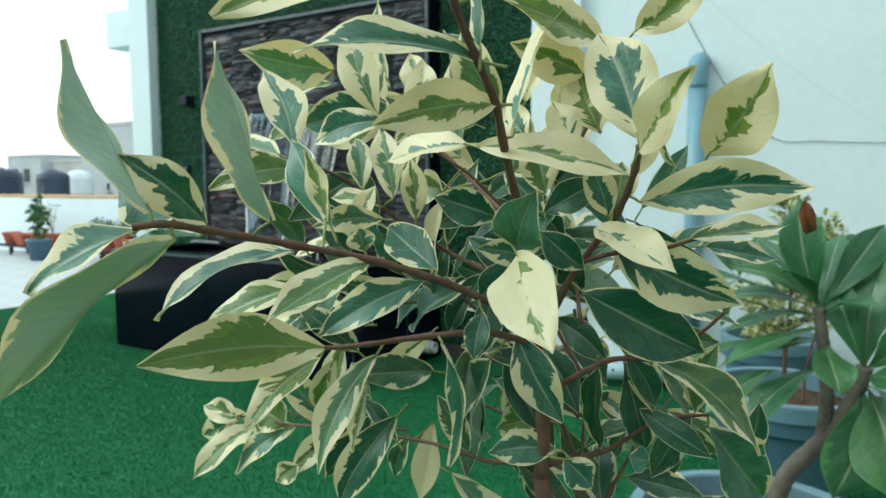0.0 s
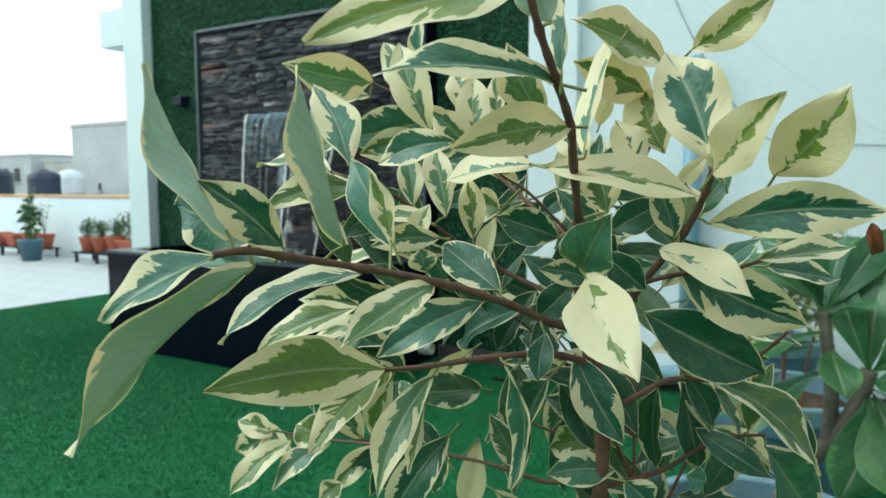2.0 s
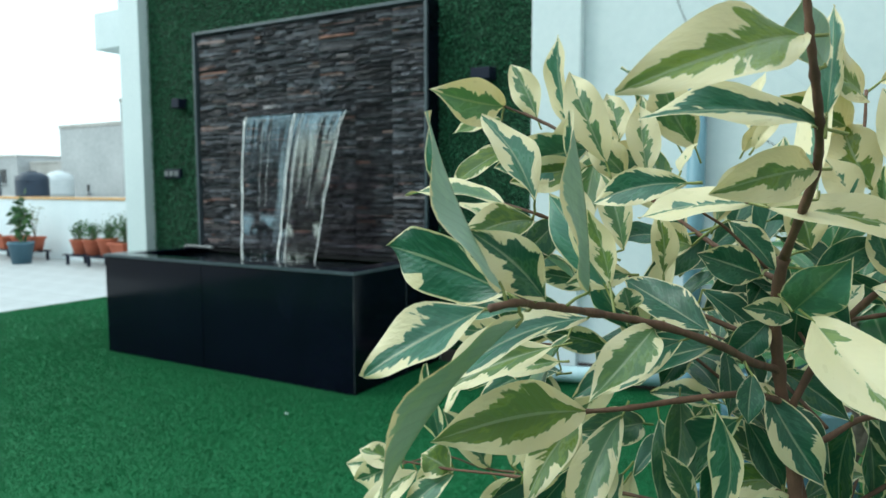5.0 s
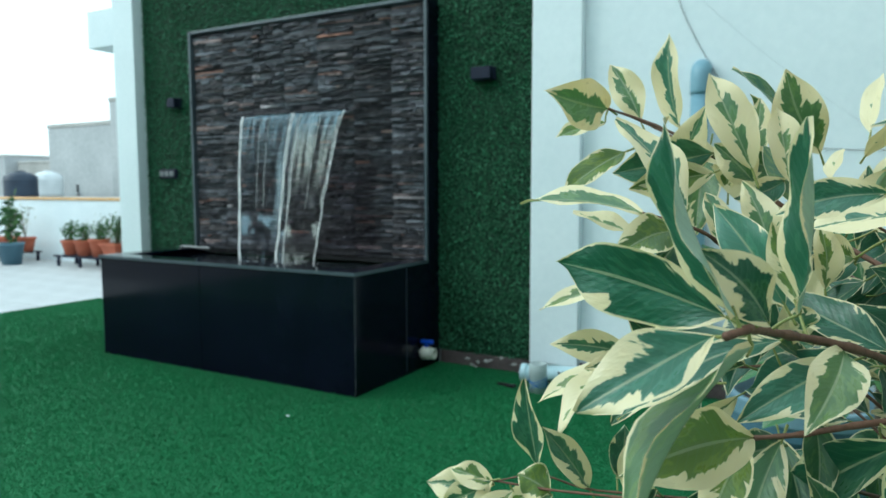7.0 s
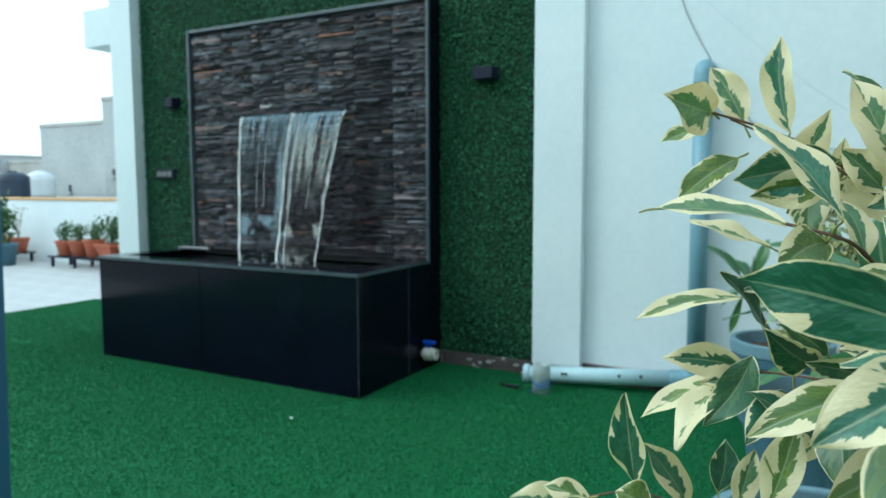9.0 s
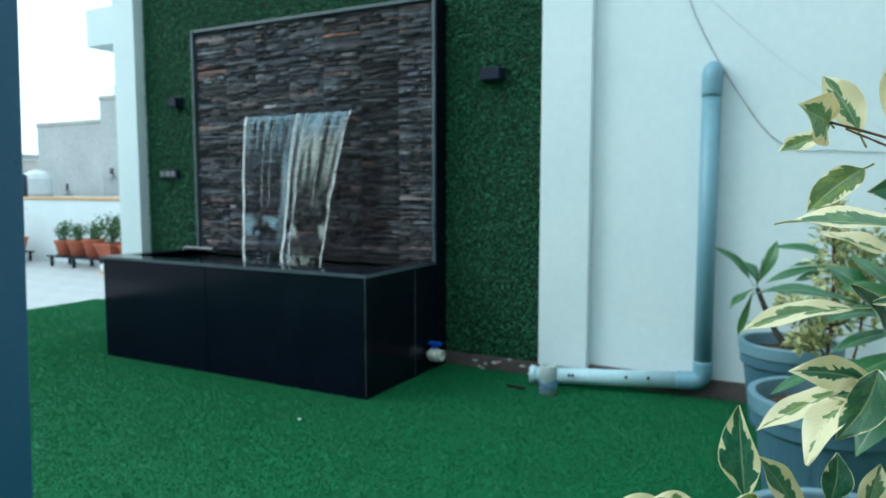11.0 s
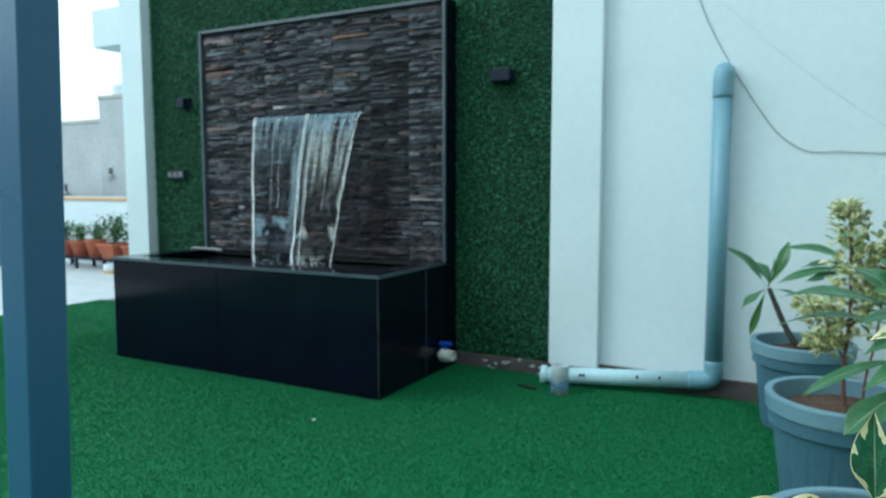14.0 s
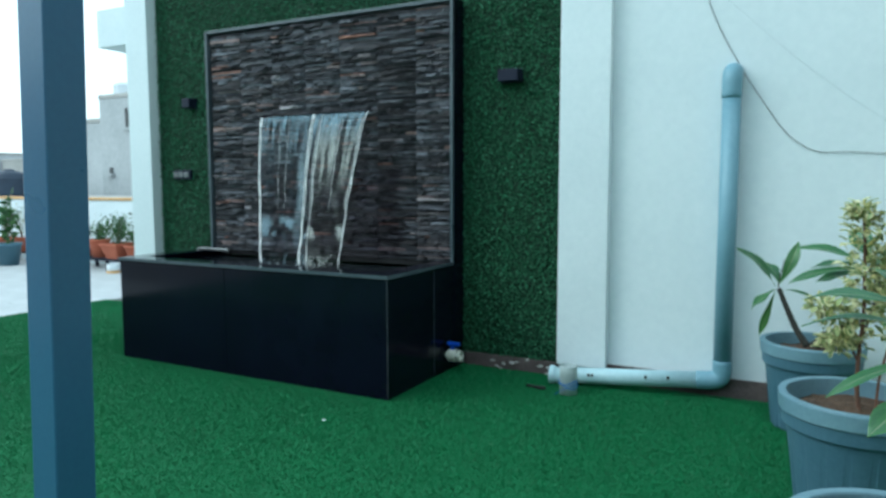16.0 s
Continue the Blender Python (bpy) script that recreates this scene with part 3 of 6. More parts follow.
def fall():
    bm = bmesh.new()
    nx, nz = 90, 60
    g = {}
    for j in range(nz + 1):
        for i in range(nx + 1):
            p = sheet_point(i / nx, j / nz)
            g[i, j, 0] = bm.verts.new(p)
            g[i, j, 1] = bm.verts.new(p + Vector((0, 0.004, 0)))
    for i in range(nx):
        for j in range(nz):
            bm.faces.new((g[i, j, 0], g[i + 1, j, 0], g[i + 1, j + 1, 0], g[i, j + 1, 0]))
            bm.faces.new((g[i, j, 1], g[i, j + 1, 1], g[i + 1, j + 1, 1], g[i + 1, j, 1]))
    uv = bm.loops.layers.uv.new("sheet")
    where = {v: (i / nx, j / nz) for (i, j, k), v in g.items()}
    for f in bm.faces:
        for lp in f.loops:
            lp[uv].uv = where[lp.vert]
    return bm


part("sheet", fall(), water_fall, falls, "clear streaky sheet", True)
for u, r, wob in ((0.006, 0.0058, 1.4), (0.018, 0.0036, 1.8), (0.512, 0.0068, 1.2), (0.532, 0.0038, 1.6), (0.600, 0.0032, 1.6), (0.992, 0.0052, 1.4), (0.972, 0.003, 1.6), (0.58, 0.0022, 2.0), (0.30, 0.0016, 2.0), (0.80, 0.002, 1.8), (0.22, 0.0014, 2.0)):
    pts, rad = [], []
    lo, hi = (0.02, 1.0) if r > 0.003 else (0.1, 0.7)
    for j in range(46):
        t = lo + (hi - lo) * j / 45
        p = sheet_point(min(1, max(0, u + 0.012 * wob * t * noise.noise((u * 50, t * 9, 2.0)))), t)
        pts.append(p + Vector((0, -0.004, 0)))
        rad.append(r * (0.35 + 1.0 * abs(noise.noise((u * 31, t * 14, 7.0))) + 0.25 * t))
    part("strand", tube(pts, rad, 8), water_white, falls, "bright ropy strand", True)
sp = np.random.default_rng(3)
splash = bmesh.new()
for k in range(70):
    u = sp.uniform(0, 1)
    p = sheet_point(u, 1.0) + Vector((sp.normal(0, 0.015), sp.normal(-0.01, 0.03), abs(sp.normal(0, 0.035))))
    bmesh.ops.create_icosphere(splash, subdivisions=1, radius=sp.uniform(0.0012, 0.003), matrix=Matrix.Translation(p) @ Matrix.Diagonal((1, 1, sp.uniform(0.7, 2.2), 1)))
part("splash", splash, water_white, falls, "splashing drops at the foot", True)["kind"] = "stuff"
slot = thing("spout_slot", "dark flat slot in the slate from which the water falls", "spout", at=(-1.093, -0.16, 1.70))
part("lip", boxm(-0.485, -0.02, -0.012, 0.485, 0.02, -0.002, bev=0.002), granite, slot)

# ---- pipes and cables on the plain wall ----
down = thing("drain_pipe", "blue-grey plastic drain pipe standing against the wall", "pipe", at=(1.630, -0.045, 0))
R = 0.051
part("riser", tube([(0, 0, 0.205), (0, 0, 1.70)], R - 0.003, 28), pvc_blue, down, "blue-grey riser", True)
part("upper_elbow", tube(smooth_line([(0, 0, 1.66), (0, 0, 1.75), (0, 0.012, 1.785), (0, 0.04, 1.80), (0, 0.062, 1.80)], 5), R + 0.0005, 28), pvc_blue, down, "", True)
part("lower_elbow", tube(smooth_line([(0, 0, 0.22), (0, 0, 0.150), (-0.018, -0.002, 0.118), (-0.06, -0.008, 0.104), (-0.13, -0.018, 0.100)], 5), R + 0.0005, 28), pvc_blue, down, "", True)
part("foot_run", tube([(-0.125, -0.018, 0.100), (-0.925, -0.130, 0.054)], R - 0.004, 28), pvc_pale, down, "pale blue level run", True)
cb = bmesh.new()
tube([(-0.925, -0.130, 0.055), (-0.955, -0.134, 0.0555)], R + 0.004, 28, cb)
part("end_cap", cb, pvc_pale, down)
for sx in (-0.72, -0.70, -0.40, -0.28):
    part("paint_mark", boxm(sx, -0.0485 + 0.14 * sx, 0.115 + 0.0575 * sx, sx + 0.012, -0.040 + 0.14 * sx, 0.131 + 0.0575 * sx), cable, down)

stub = thing("pipe_offcut", "short upright offcut of weathered grey pipe in the turf", "pipe", at=(0.842, -0.34, 0))
part("tube", lathe([(0.044, 0.0), (0.050, 0.0), (0.050, 0.165), (0.0485, 0.168), (0.044, 0.166), (0.044, 0.02), (0, 0.02)], 32), pvc_grey, stub, "", True)
for k in range(3):
    pts = [(0.052 * math.cos(a), 0.052 * math.sin(a), 0.05 + 0.012 * k + 0.012 * math.sin(a * 2 + k)) for a in np.linspace(0, 2 * math.pi, 25)]
    part("cord", tube(pts, 0.0022, 6), tape_blue, stub, "blue plastic cord")
part("cord_end", tube([(0.03, -0.045, 0.055), (-0.03, -0.06, 0.03), (-0.06, -0.06, 0.004)], 0.002, 6), tape_blue, stub, "blue plastic cord")

wire = smooth_line([(1.40, 0.014, 2.75), (1.44, 0.012, 2.45), (1.488, 0.012, 2.215), (1.55, 0.012, 2.05), (1.664, 0.012, 1.83), (1.77, 0.012, 1.655), (1.885, 0.012, 1.485), (1.98, 0.012, 1.40), (2.065, 0.012, 1.362), (2.19, 0.012, 1.362), (2.36, 0.012, 1.35), (2.9, 0.012, 1.33)], 8)
tagged(part("wall_cable", tube(wire, 0.0017, 8), cable), "thin black cable hanging loosely down the white wall", "cable")
tagged(part("wall_thread", tube(smooth_line([(1.35, 0.014, 2.42), (1.58, 0.014, 2.2), (1.95, 0.014, 1.84), (2.35, 0.014, 1.51), (2.9, 0.014, 1.12)], 6), 0.0009, 6), thread_mat), "fine pale thread strung across the white wall", "thread")

# ---- steel post ----
post = thing("steel_post", "square blue painted steel canopy post on the turf", "post", at=(0.637, -3.225, 0))
shaft = boxm(-0.042, -0.048, 0.014, 0.042, 0.042, 3.4, bev=0.004)
# the shaft stands a little out of plumb
pivot = Matrix.Translation((0, 0, 0.75))
bmesh.ops.transform(shaft, matrix=pivot @ Matrix.Rotation(math.radians(1.34), 4, Vector((-0.469, 0.883, 0.0))) @ pivot.inverted(), verts=shaft.verts)
part("shaft", shaft, blue_steel, post)
part("base_plate", boxm(-0.09, -0.09, 0.0, 0.09, 0.09, 0.012, bev=0.002), blue_steel, post)

# worn cement lumps along the foot of the hedge wall
lump_rng = np.random.default_rng(17)
base_ob = bpy.data.objects["baseboard"]
for k in range(12):
    cb = bmesh.new()
    bmesh.ops.create_icosphere(cb, subdivisions=1, radius=1.0, matrix=Matrix.Diagonal((lump_rng.uniform(0.012, 0.03), 0.006, lump_rng.uniform(0.005, 0.014), 1)))
    for v in cb.verts:
        v.co *= lump_rng.uniform(0.7, 1.2)
    bmesh.ops.translate(cb, verts=cb.verts, vec=(lump_rng.uniform(0.05, 0.65), -0.019, lump_rng.choice([0.012, 0.05, 0.078]) + lump_rng.normal(0, 0.006)))
    part("cement_lump", cb, concrete, base_ob)

# litter on the turf
fl = bmesh.new()
bmesh.ops.create_icosphere(fl, subdivisions=2, radius=0.009, matrix=Matrix.Translation((-0.104, -1.379, 0.011)) @ Matrix.Diagonal((1.2, 0.9, 0.45, 1)))
tagged(part("scrap", fl, flake, None, "", True), "tiny white scrap lying on the turf", "litter")
dl = bmesh.new()
for k in range(6):
    box(dl, -0.05 + 0.018 * k, -0.012 - 0.004 * (k - 2), 0.0, -0.03 + 0.02 * k, 0.008, 0.014, bev=0.002)
bmesh.ops.translate(dl, verts=dl.verts, vec=(0.63, -0.328, 0.004))
tagged(part("litter", dl, grout), "dark crumbs of dry leaf litter on the turf", "litter")

# ---- leaves, pots and plants ----
def leaf_mesh(name, length, width, material, share=0.5, bend=0.3, fold=0.35, wave=0.03, twist=0.0, seed=0.0, ns=12, pointed=0.6, deep=0.5, hue=0.5, under=None, late=0.0):
    """A blade along +Y from its base, upper face to +Z: bend arches it, fold lifts the two halves, wave ruffles the edge.
    The upper and the lower skin are the two sides of a thin solid; under is the lower skin's material."""
    cols = (-1.0, -0.82, -0.5, -0.18, 0.0, 0.18, 0.5, 0.82, 1.0)
    verts, uvs, faces = [], [], []
    n = len(cols)
    thick = 0.0028 * length
    for skin in (0, 1):
        for i in range(ns + 1):
            t = i / ns
            w = width * 0.5 * (math.sin(math.pi * min(1.0, t ** (0.89 + 0.12 * pointed + late))) ** (0.80 + 0.2 * pointed)) + 0.0004
            if t > 0.7:
                w *= 1 - 0.40 * pointed * ((t - 0.7) / 0.3) ** 2
            ang = bend * (t - 0.5)
            if abs(bend) > 1e-4:
                k = 0.5 / math.sin(bend / 2)
                y, z = length * k * (math.sin(ang) + math.sin(bend / 2)), length * k * (math.cos(ang) - math.cos(bend / 2))
            else:
                y, z = length * t, 0.0
            ny, nz = math.sin(ang), math.cos(ang)
            tw = twist * (t - 0.3)
            sway = 0.05 * length * math.sin(seed * 21 + 1.0) * math.sin(math.pi * t)
            for c in cols:
                h = fold * abs(c) * w * (1 - 0.3 * abs(c)) + wave * width * abs(c) ** 2 * math.sin(t * 11 + seed * 40 + (2.1 if c > 0 else 0))
                h -= skin * thick * (1 - abs(c) ** 4)
                x = c * w
                x, h = x * math.cos(tw) - h * math.sin(tw), x * math.sin(tw) + h * math.cos(tw)
                verts.append((x + sway, y + ny * h, z + nz * h))
                uvs.append((c, t))
    o = n * (ns + 1)
    for i in range(ns):
        for k in range(n - 1):
            a = i * n + k
            faces.append((a, a + 1, a + n + 1, a + n))
    for i in range(ns):
        for k in range(n - 1):
            a = o + i * n + k
            faces.append((a, a + n, a + n + 1, a + 1))
    me = bpy.data.meshes.new(name)
    me.from_pydata(verts, [], faces)
    me.materials.append(material)
    me.materials.append(under or material)
    me.polygons.foreach_set("material_index", [0] * (ns * (n - 1)) + [1] * (ns * (n - 1)))
    for layer in ("blade", "tone", "shade"):
        me.uv_layers.new(name=layer)
    l1, l2, l3 = [me.uv_layers[n_] for n_ in ("blade", "tone", "shade")]
    idx = np.empty(len(me.loops), dtype=np.int32)
    me.loops.foreach_get("vertex_index", idx)
    l1.data.foreach_set("uv", np.array(uvs, dtype=np.float32)[idx].ravel())
    l2.data.foreach_set("uv", np.tile(np.array([share, seed], dtype=np.float32), len(idx)))
    l3.data.foreach_set("uv", np.tile(np.array([deep, hue], dtype=np.float32), len(idx)))
    me.polygons.foreach_set("use_smooth", [True] * len(me.polygons))
    return me


def leaf_pose(base, tip, face):
    """Base at base, +Y to tip, +Z as near as may be to face."""
    y = (Vector(tip) - Vector(base)).normalized()
    z = Vector(face)
    z = (z - y * z.dot(y))
    z = z.normalized() if z.length > 1e-5 else y.orthogonal().normalized()
    x = y.cross(z)
    m = Matrix((x, y, z)).transposed().to_4x4()
    m.translation = base
    return m


def put(name, me, m, parent):
    ob = new(name, me)
    ob.parent = parent
    ob.matrix_basis = Matrix.Translation(-parent.location) @ m
    return ob


def plant_pot(x, y, r, h, label):
    p = thing("plant_pot", label, "plant pot", "row of big pots", at=(x, y, 0))
    body = bmesh.new()
    seg = 72
    prof = [(0.70 * r, 0.0), (0.73 * r, 0.01), (0.88 * r, h * 0.72), (0.885 * r, h * 0.75)]
    rings = []
    for rad, z in prof:
        ring = []
        for i in range(seg):
            a = 2 * math.pi * i / seg
            flute = 0.972 if i % 4 == 0 and z < h * 0.72 else 1.0
            ring.append(body.verts.new((rad * flute * math.cos(a), rad * flute * math.sin(a), z)))
        rings.append(ring)
    for a, b in zip(rings, rings[1:]):
        for i in range(seg):
            body.faces.new((a[i], a[(i + 1) % seg], b[(i + 1) % seg], b[i]))
    body.faces.new(rings[0][::-1])
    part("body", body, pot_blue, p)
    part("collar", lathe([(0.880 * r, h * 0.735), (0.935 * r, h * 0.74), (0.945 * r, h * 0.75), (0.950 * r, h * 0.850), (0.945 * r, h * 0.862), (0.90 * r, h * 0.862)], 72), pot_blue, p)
    part("rim", lathe([(0.90 * r, h * 0.858), (0.975 * r, h * 0.860), (0.985 * r, h * 0.870), (1.0 * r, h * 0.985), (0.992 * r, h), (0.90 * r, h), (0.888 * r, h * 0.99), (0.872 * r, h * 0.80)], 72), pot_rim, p, "sun-bleached rim, paler than the shade-darkened body")
    s = lathe([(0.872 * r * (1 - k / 14), h * (0.855 + 0.03 * k / 14)) for k in range(14)] + [(0, h * 0.885)], 56)
    for v in s.verts:
        v.co.z += 0.014 * noise.noise((v.co.x * 18, v.co.y * 18, x)) + 0.010 * noise.noise((v.co.x * 55, v.co.y * 55, x))
    part("soil", s, soil, p, "dry crumbly brown soil", True)
    return p


plant_pot(2.065, -0.31, 0.235, 0.43, "large blue-grey plastic pot by the wall holding a plumeria")
plant_pot(2.215, -1.27, 0.262, 0.44, "large blue-grey plastic pot with dry soil and a leafy shrub")
plant_pot(2.26, -2.40, 0.26, 0.44, "large blue-grey plastic pot holding a plumeria on the turf")


# ---- the variegated fig in front of the camera ----
HX, HY = 2.345, -3.665
plant_pot(HX, HY, 0.24, 0.44, "large blue-grey plastic pot holding the variegated fig")
hero = thing("variegated_fig", "bushy variegated fig shrub with cream-edged green leaves", "shrub", at=(HX, HY, 0.385))
hero_rng = np.random.default_rng(21)


HERO_LINES = []


def fig_branch(name, r0, r1, pts):
    line = smooth_line(pts, 6)
    n = len(line)
    rad = [0.66 * (r0 + (r1 - r0) * i / (n - 1)) * (1.0 + 0.10 * math.sin(i * 1.9) + (0.22 if i % 6 == 0 else 0)) for i in range(n)]
    bm = tube([p - hero.location for p in line], rad, 9)
    HERO_LINES.extend(line)
    return part(name, bm, bark, hero, "", True)


def fig_leaf_at(base, tip, width, share, deep, hue, bend, face, fold=0.46, name="leaf"):
    b, t = Vector(base), Vector(tip)
    length = (t - b).length
    k = hero_rng.uniform()
    me = leaf_mesh(name, length, width * 0.98, fig_leaf, share, 1.55 * bend, fold, 0.075, hero_rng.uniform(-0.24, 0.24), k, 14, hero_rng.uniform(0.45, 0.9), deep, hue, fig_under)
    put(name, me, leaf_pose(b, t, face), hero)
    # leaf stalk, from the branch where one is near
    d = (t - b).normalized()
    root = min(HERO_LINES, key=lambda p: (p - b).length_squared)
    if not 0.003 < (root - b).length < 0.016:
        root = b - d * 0.16 * length - Vector((0, 0, 0.03 * length))
    stalk = smooth_line([root, root.lerp(b, 0.5) + d * 0.0006, b, b + d * 0.05 * length], 3)
    n = len(stalk)
    part("petiole", tube([p - hero.location for p in stalk], [0.00062 - 0.00022 * i / n for i in range(n)], 6), petiole_skin, hero, "", True)


fig_branch('main_stem', .0046, .0034, [(2.3245, -3.6896, 1.0229), (2.3243, -3.6871, 1.0471), (2.3198, -3.6872, 1.0713), (2.3164, -3.6889, 1.0959), (2.3145, -3.6944, 1.1207), (2.3174, -3.7009, 1.1425)])
fig_branch('leader', .0026, .0017, [(2.3174, -3.7009, 1.1425), (2.3254, -3.7300, 1.1649), (2.3289, -3.7429, 1.1772), (2.3297, -3.7586, 1.1906), (2.3281, -3.7686, 1.2041), (2.3265, -3.7741, 1.2166), (2.3255, -3.7772, 1.2257)])
fig_branch('branch', .0026, .0017, [(2.3165, -3.6890, 1.0947), (2.3077, -3.7053, 1.1004), (2.2986, -3.7249, 1.1099), (2.2812, -3.7493, 1.1204), (2.2635, -3.7731, 1.1273), (2.2561, -3.8060, 1.1344), (2.2557, -3.8223, 1.1373), (2.2515, -3.8307, 1.1366)])
fig_branch('branch', .0024, .0014, [(2.3182, -3.6883, 1.0812), (2.3069, -3.7094, 1.0882), (2.2844, -3.7265, 1.0867), (2.2673, -3.7381, 1.0841), (2.2520, -3.7451, 1.0822)])
fig_branch('branch', .0026, .0018, [(2.3197, -3.6870, 1.0737), (2.3306, -3.6870, 1.1007), (2.3398, -3.6856, 1.1170), (2.3573, -3.6928, 1.1390), (2.3664, -3.7032, 1.1546), (2.3694, -3.7088, 1.1628)])
fig_branch('branch', .0018, .0010, [(2.3149, -3.6911, 1.1059), (2.2952, -3.6859, 1.1108), (2.2667, -3.6843, 1.1215), (2.2455, -3.6895, 1.1356), (2.2319, -3.7076, 1.1518), (2.2229, -3.7216, 1.1584), (2.2039, -3.7195, 1.1633)])
fig_branch('branch', .0018, .0010, [(2.3162, -3.6968, 1.1329), (2.2902, -3.6739, 1.1427), (2.2517, -3.6533, 1.1665), (2.2183, -3.6530, 1.1918), (2.1913, -3.6441, 1.2064), (2.1628, -3.6306, 1.2176)])
fig_branch('branch', .0018, .0009, [(2.3249, -3.6883, 1.0326), (2.2962, -3.6776, 1.0193), (2.2719, -3.6745, 1.0196), (2.2437, -3.6681, 1.0171), (2.1809, -3.6596, 1.0092), (2.1399, -3.6577, 1.0040), (2.1090, -3.6653, 1.0059)])
fig_branch('twig', .0018, .0009, [(2.3246, -3.6877, 1.0398), (2.2972, -3.6578, 1.0346), (2.2661, -3.6191, 1.0229), (2.2469, -3.6185, 1.0268)])
fig_branch('twig', .0020, .0010, [(2.3249, -3.6888, 1.0277), (2.3431, -3.6604, 1.0286), (2.3607, -3.6532, 1.0415), (2.3726, -3.6469, 1.0456), (2.3833, -3.6404, 1.0464)])
fig_branch('twig', .0022, .0011, [(2.3222, -3.6874, 1.0568), (2.3360, -3.6816, 1.0669), (2.3485, -3.6699, 1.0736), (2.3653, -3.6610, 1.0744), (2.3821, -3.6579, 1.0865), (2.3914, -3.6560, 1.0961)])
fig_branch('twig', .0016, .0010, [(2.3398, -3.6856, 1.1170), (2.3552, -3.6900, 1.1219), (2.3711, -3.6862, 1.1237), (2.3841, -3.6780, 1.1280)])
fig_branch('twig', .0014, .0009, [(2.3247, -3.7185, 1.1672), (2.3319, -3.7056, 1.1608), (2.3387, -3.6893, 1.1653), (2.3428, -3.6724, 1.1911), (2.3432, -3.6632, 1.2108)])
fig_branch('twig', .0010, .0007, [(2.3114, -3.6969, 1.1374), (2.2965, -3.7040, 1.1538), (2.2881, -3.7139, 1.1620), (2.3065, -3.7237, 1.1649)])
fig_branch('twig', .0012, .0008, [(2.2386, -3.6386, 1.1745), (2.2191, -3.6306, 1.1891), (2.2016, -3.6256, 1.1986), (2.1856, -3.6187, 1.2072), (2.1705, -3.6205, 1.2146)])
fig_branch('twig', .0012, .0008, [(2.2657, -3.6712, 1.1020), (2.2477, -3.6595, 1.0894), (2.2232, -3.6618, 1.0869), (2.2043, -3.6586, 1.0866), (2.1851, -3.6600, 1.0864)])
fig_branch('twig', .0012, .0007, [(2.2239, -3.6462, 1.0120), (2.1793, -3.6375, 1.0024), (2.1544, -3.6400, 1.0012), (2.1282, -3.6427, 1.0045), (2.0922, -3.6343, 0.9892)])
fig_leaf_at((2.2538, -3.8075, 1.1326), (2.2227, -3.8147, 1.1293), 0.0122, 0.90, 0.30, 0.00, 0.20, (-0.01, -0.39, 0.92))
fig_leaf_at((2.2613, -3.7724, 1.1252), (2.2156, -3.7976, 1.0988), 0.0185, 0.72, 0.70, 0.00, 0.55, (-0.12, -0.60, 0.79))
fig_leaf_at((2.2794, -3.7505, 1.1197), (2.2700, -3.7964, 1.1029), 0.0165, 0.62, 0.35, 0.70, 0.35, (0.34, -0.52, 0.80))
fig_leaf_at((2.2824, -3.7172, 1.1087), (2.2455, -3.7416, 1.0857), 0.017, 0.85, 0.55, 0.00, 0.30, (0.31, -0.86, 0.42))
fig_leaf_at((2.2381, -3.7437, 1.1065), (2.1956, -3.7595, 1.0860), 0.0165, 0.50, 0.40, 0.90, 0.35, (-0.00, -0.79, 0.61))
fig_leaf_at((2.2368, -3.7337, 1.0980), (2.2120, -3.7376, 1.0905), 0.0100, 0.40, 0.30, 0.70, 0.30, (-0.04, -0.84, 0.55))
fig_leaf_at((2.2516, -3.7453, 1.0824), (2.2190, -3.8088, 1.0846), 0.0255, 0.62, 0.20, 0.90, 0.20, (0.85, -0.43, 0.29))
fig_leaf_at((2.2498, -3.7456, 1.0782), (2.2416, -3.7797, 1.0563), 0.0157, 0.45, 0.35, 0.90, 0.30, (0.23, -0.57, 0.79))
fig_leaf_at((2.2452, -3.7313, 1.0738), (2.2330, -3.7297, 1.0472), 0.0112, 0.25, 0.20, 0.90, 0.30, (0.28, -0.94, -0.18))
fig_leaf_at((2.2604, -3.7221, 1.0750), (2.2508, -3.7501, 1.0300), 0.0175, 0.62, 0.30, 0.40, 0.35, (0.08, -0.85, 0.51))
fig_leaf_at((2.2582, -3.7247, 1.0629), (2.2533, -3.7308, 1.0332), 0.0117, 0.30, 0.20, 1.00, 0.30, (-0.30, -0.92, 0.24))
fig_leaf_at((2.2979, -3.7278, 1.0868), (2.2975, -3.7220, 1.0333), 0.0165, 0.50, 0.60, 0.10, -0.60, (-0.58, -0.81, -0.08))
fig_leaf_at((2.1090, -3.6653, 1.0059), (2.0772, -3.6652, 0.9868), 0.0196, 0.40, 0.60, 0.20, 0.30, (0.03, -1.00, -0.05))
fig_leaf_at((2.1099, -3.6647, 1.0029), (2.0841, -3.6699, 1.0097), 0.0148, 0.50, 0.30, 0.80, 0.30, (0.29, -0.83, 0.48))
fig_leaf_at((2.1402, -3.6554, 1.0015), (2.1222, -3.6593, 1.0101), 0.0215, 0.70, 0.30, 0.90, 0.20, (0.40, -0.79, 0.47))
fig_leaf_at((2.1205, -3.6614, 1.0004), (2.0968, -3.6902, 0.9713), 0.0180, 0.45, 0.30, 0.80, 0.50, (0.14, -0.76, 0.64))
fig_leaf_at((2.1417, -3.6547, 0.9998), (2.1189, -3.6768, 0.9740), 0.0156, 0.60, 0.40, 0.20, 0.40, (0.13, -0.81, 0.58))
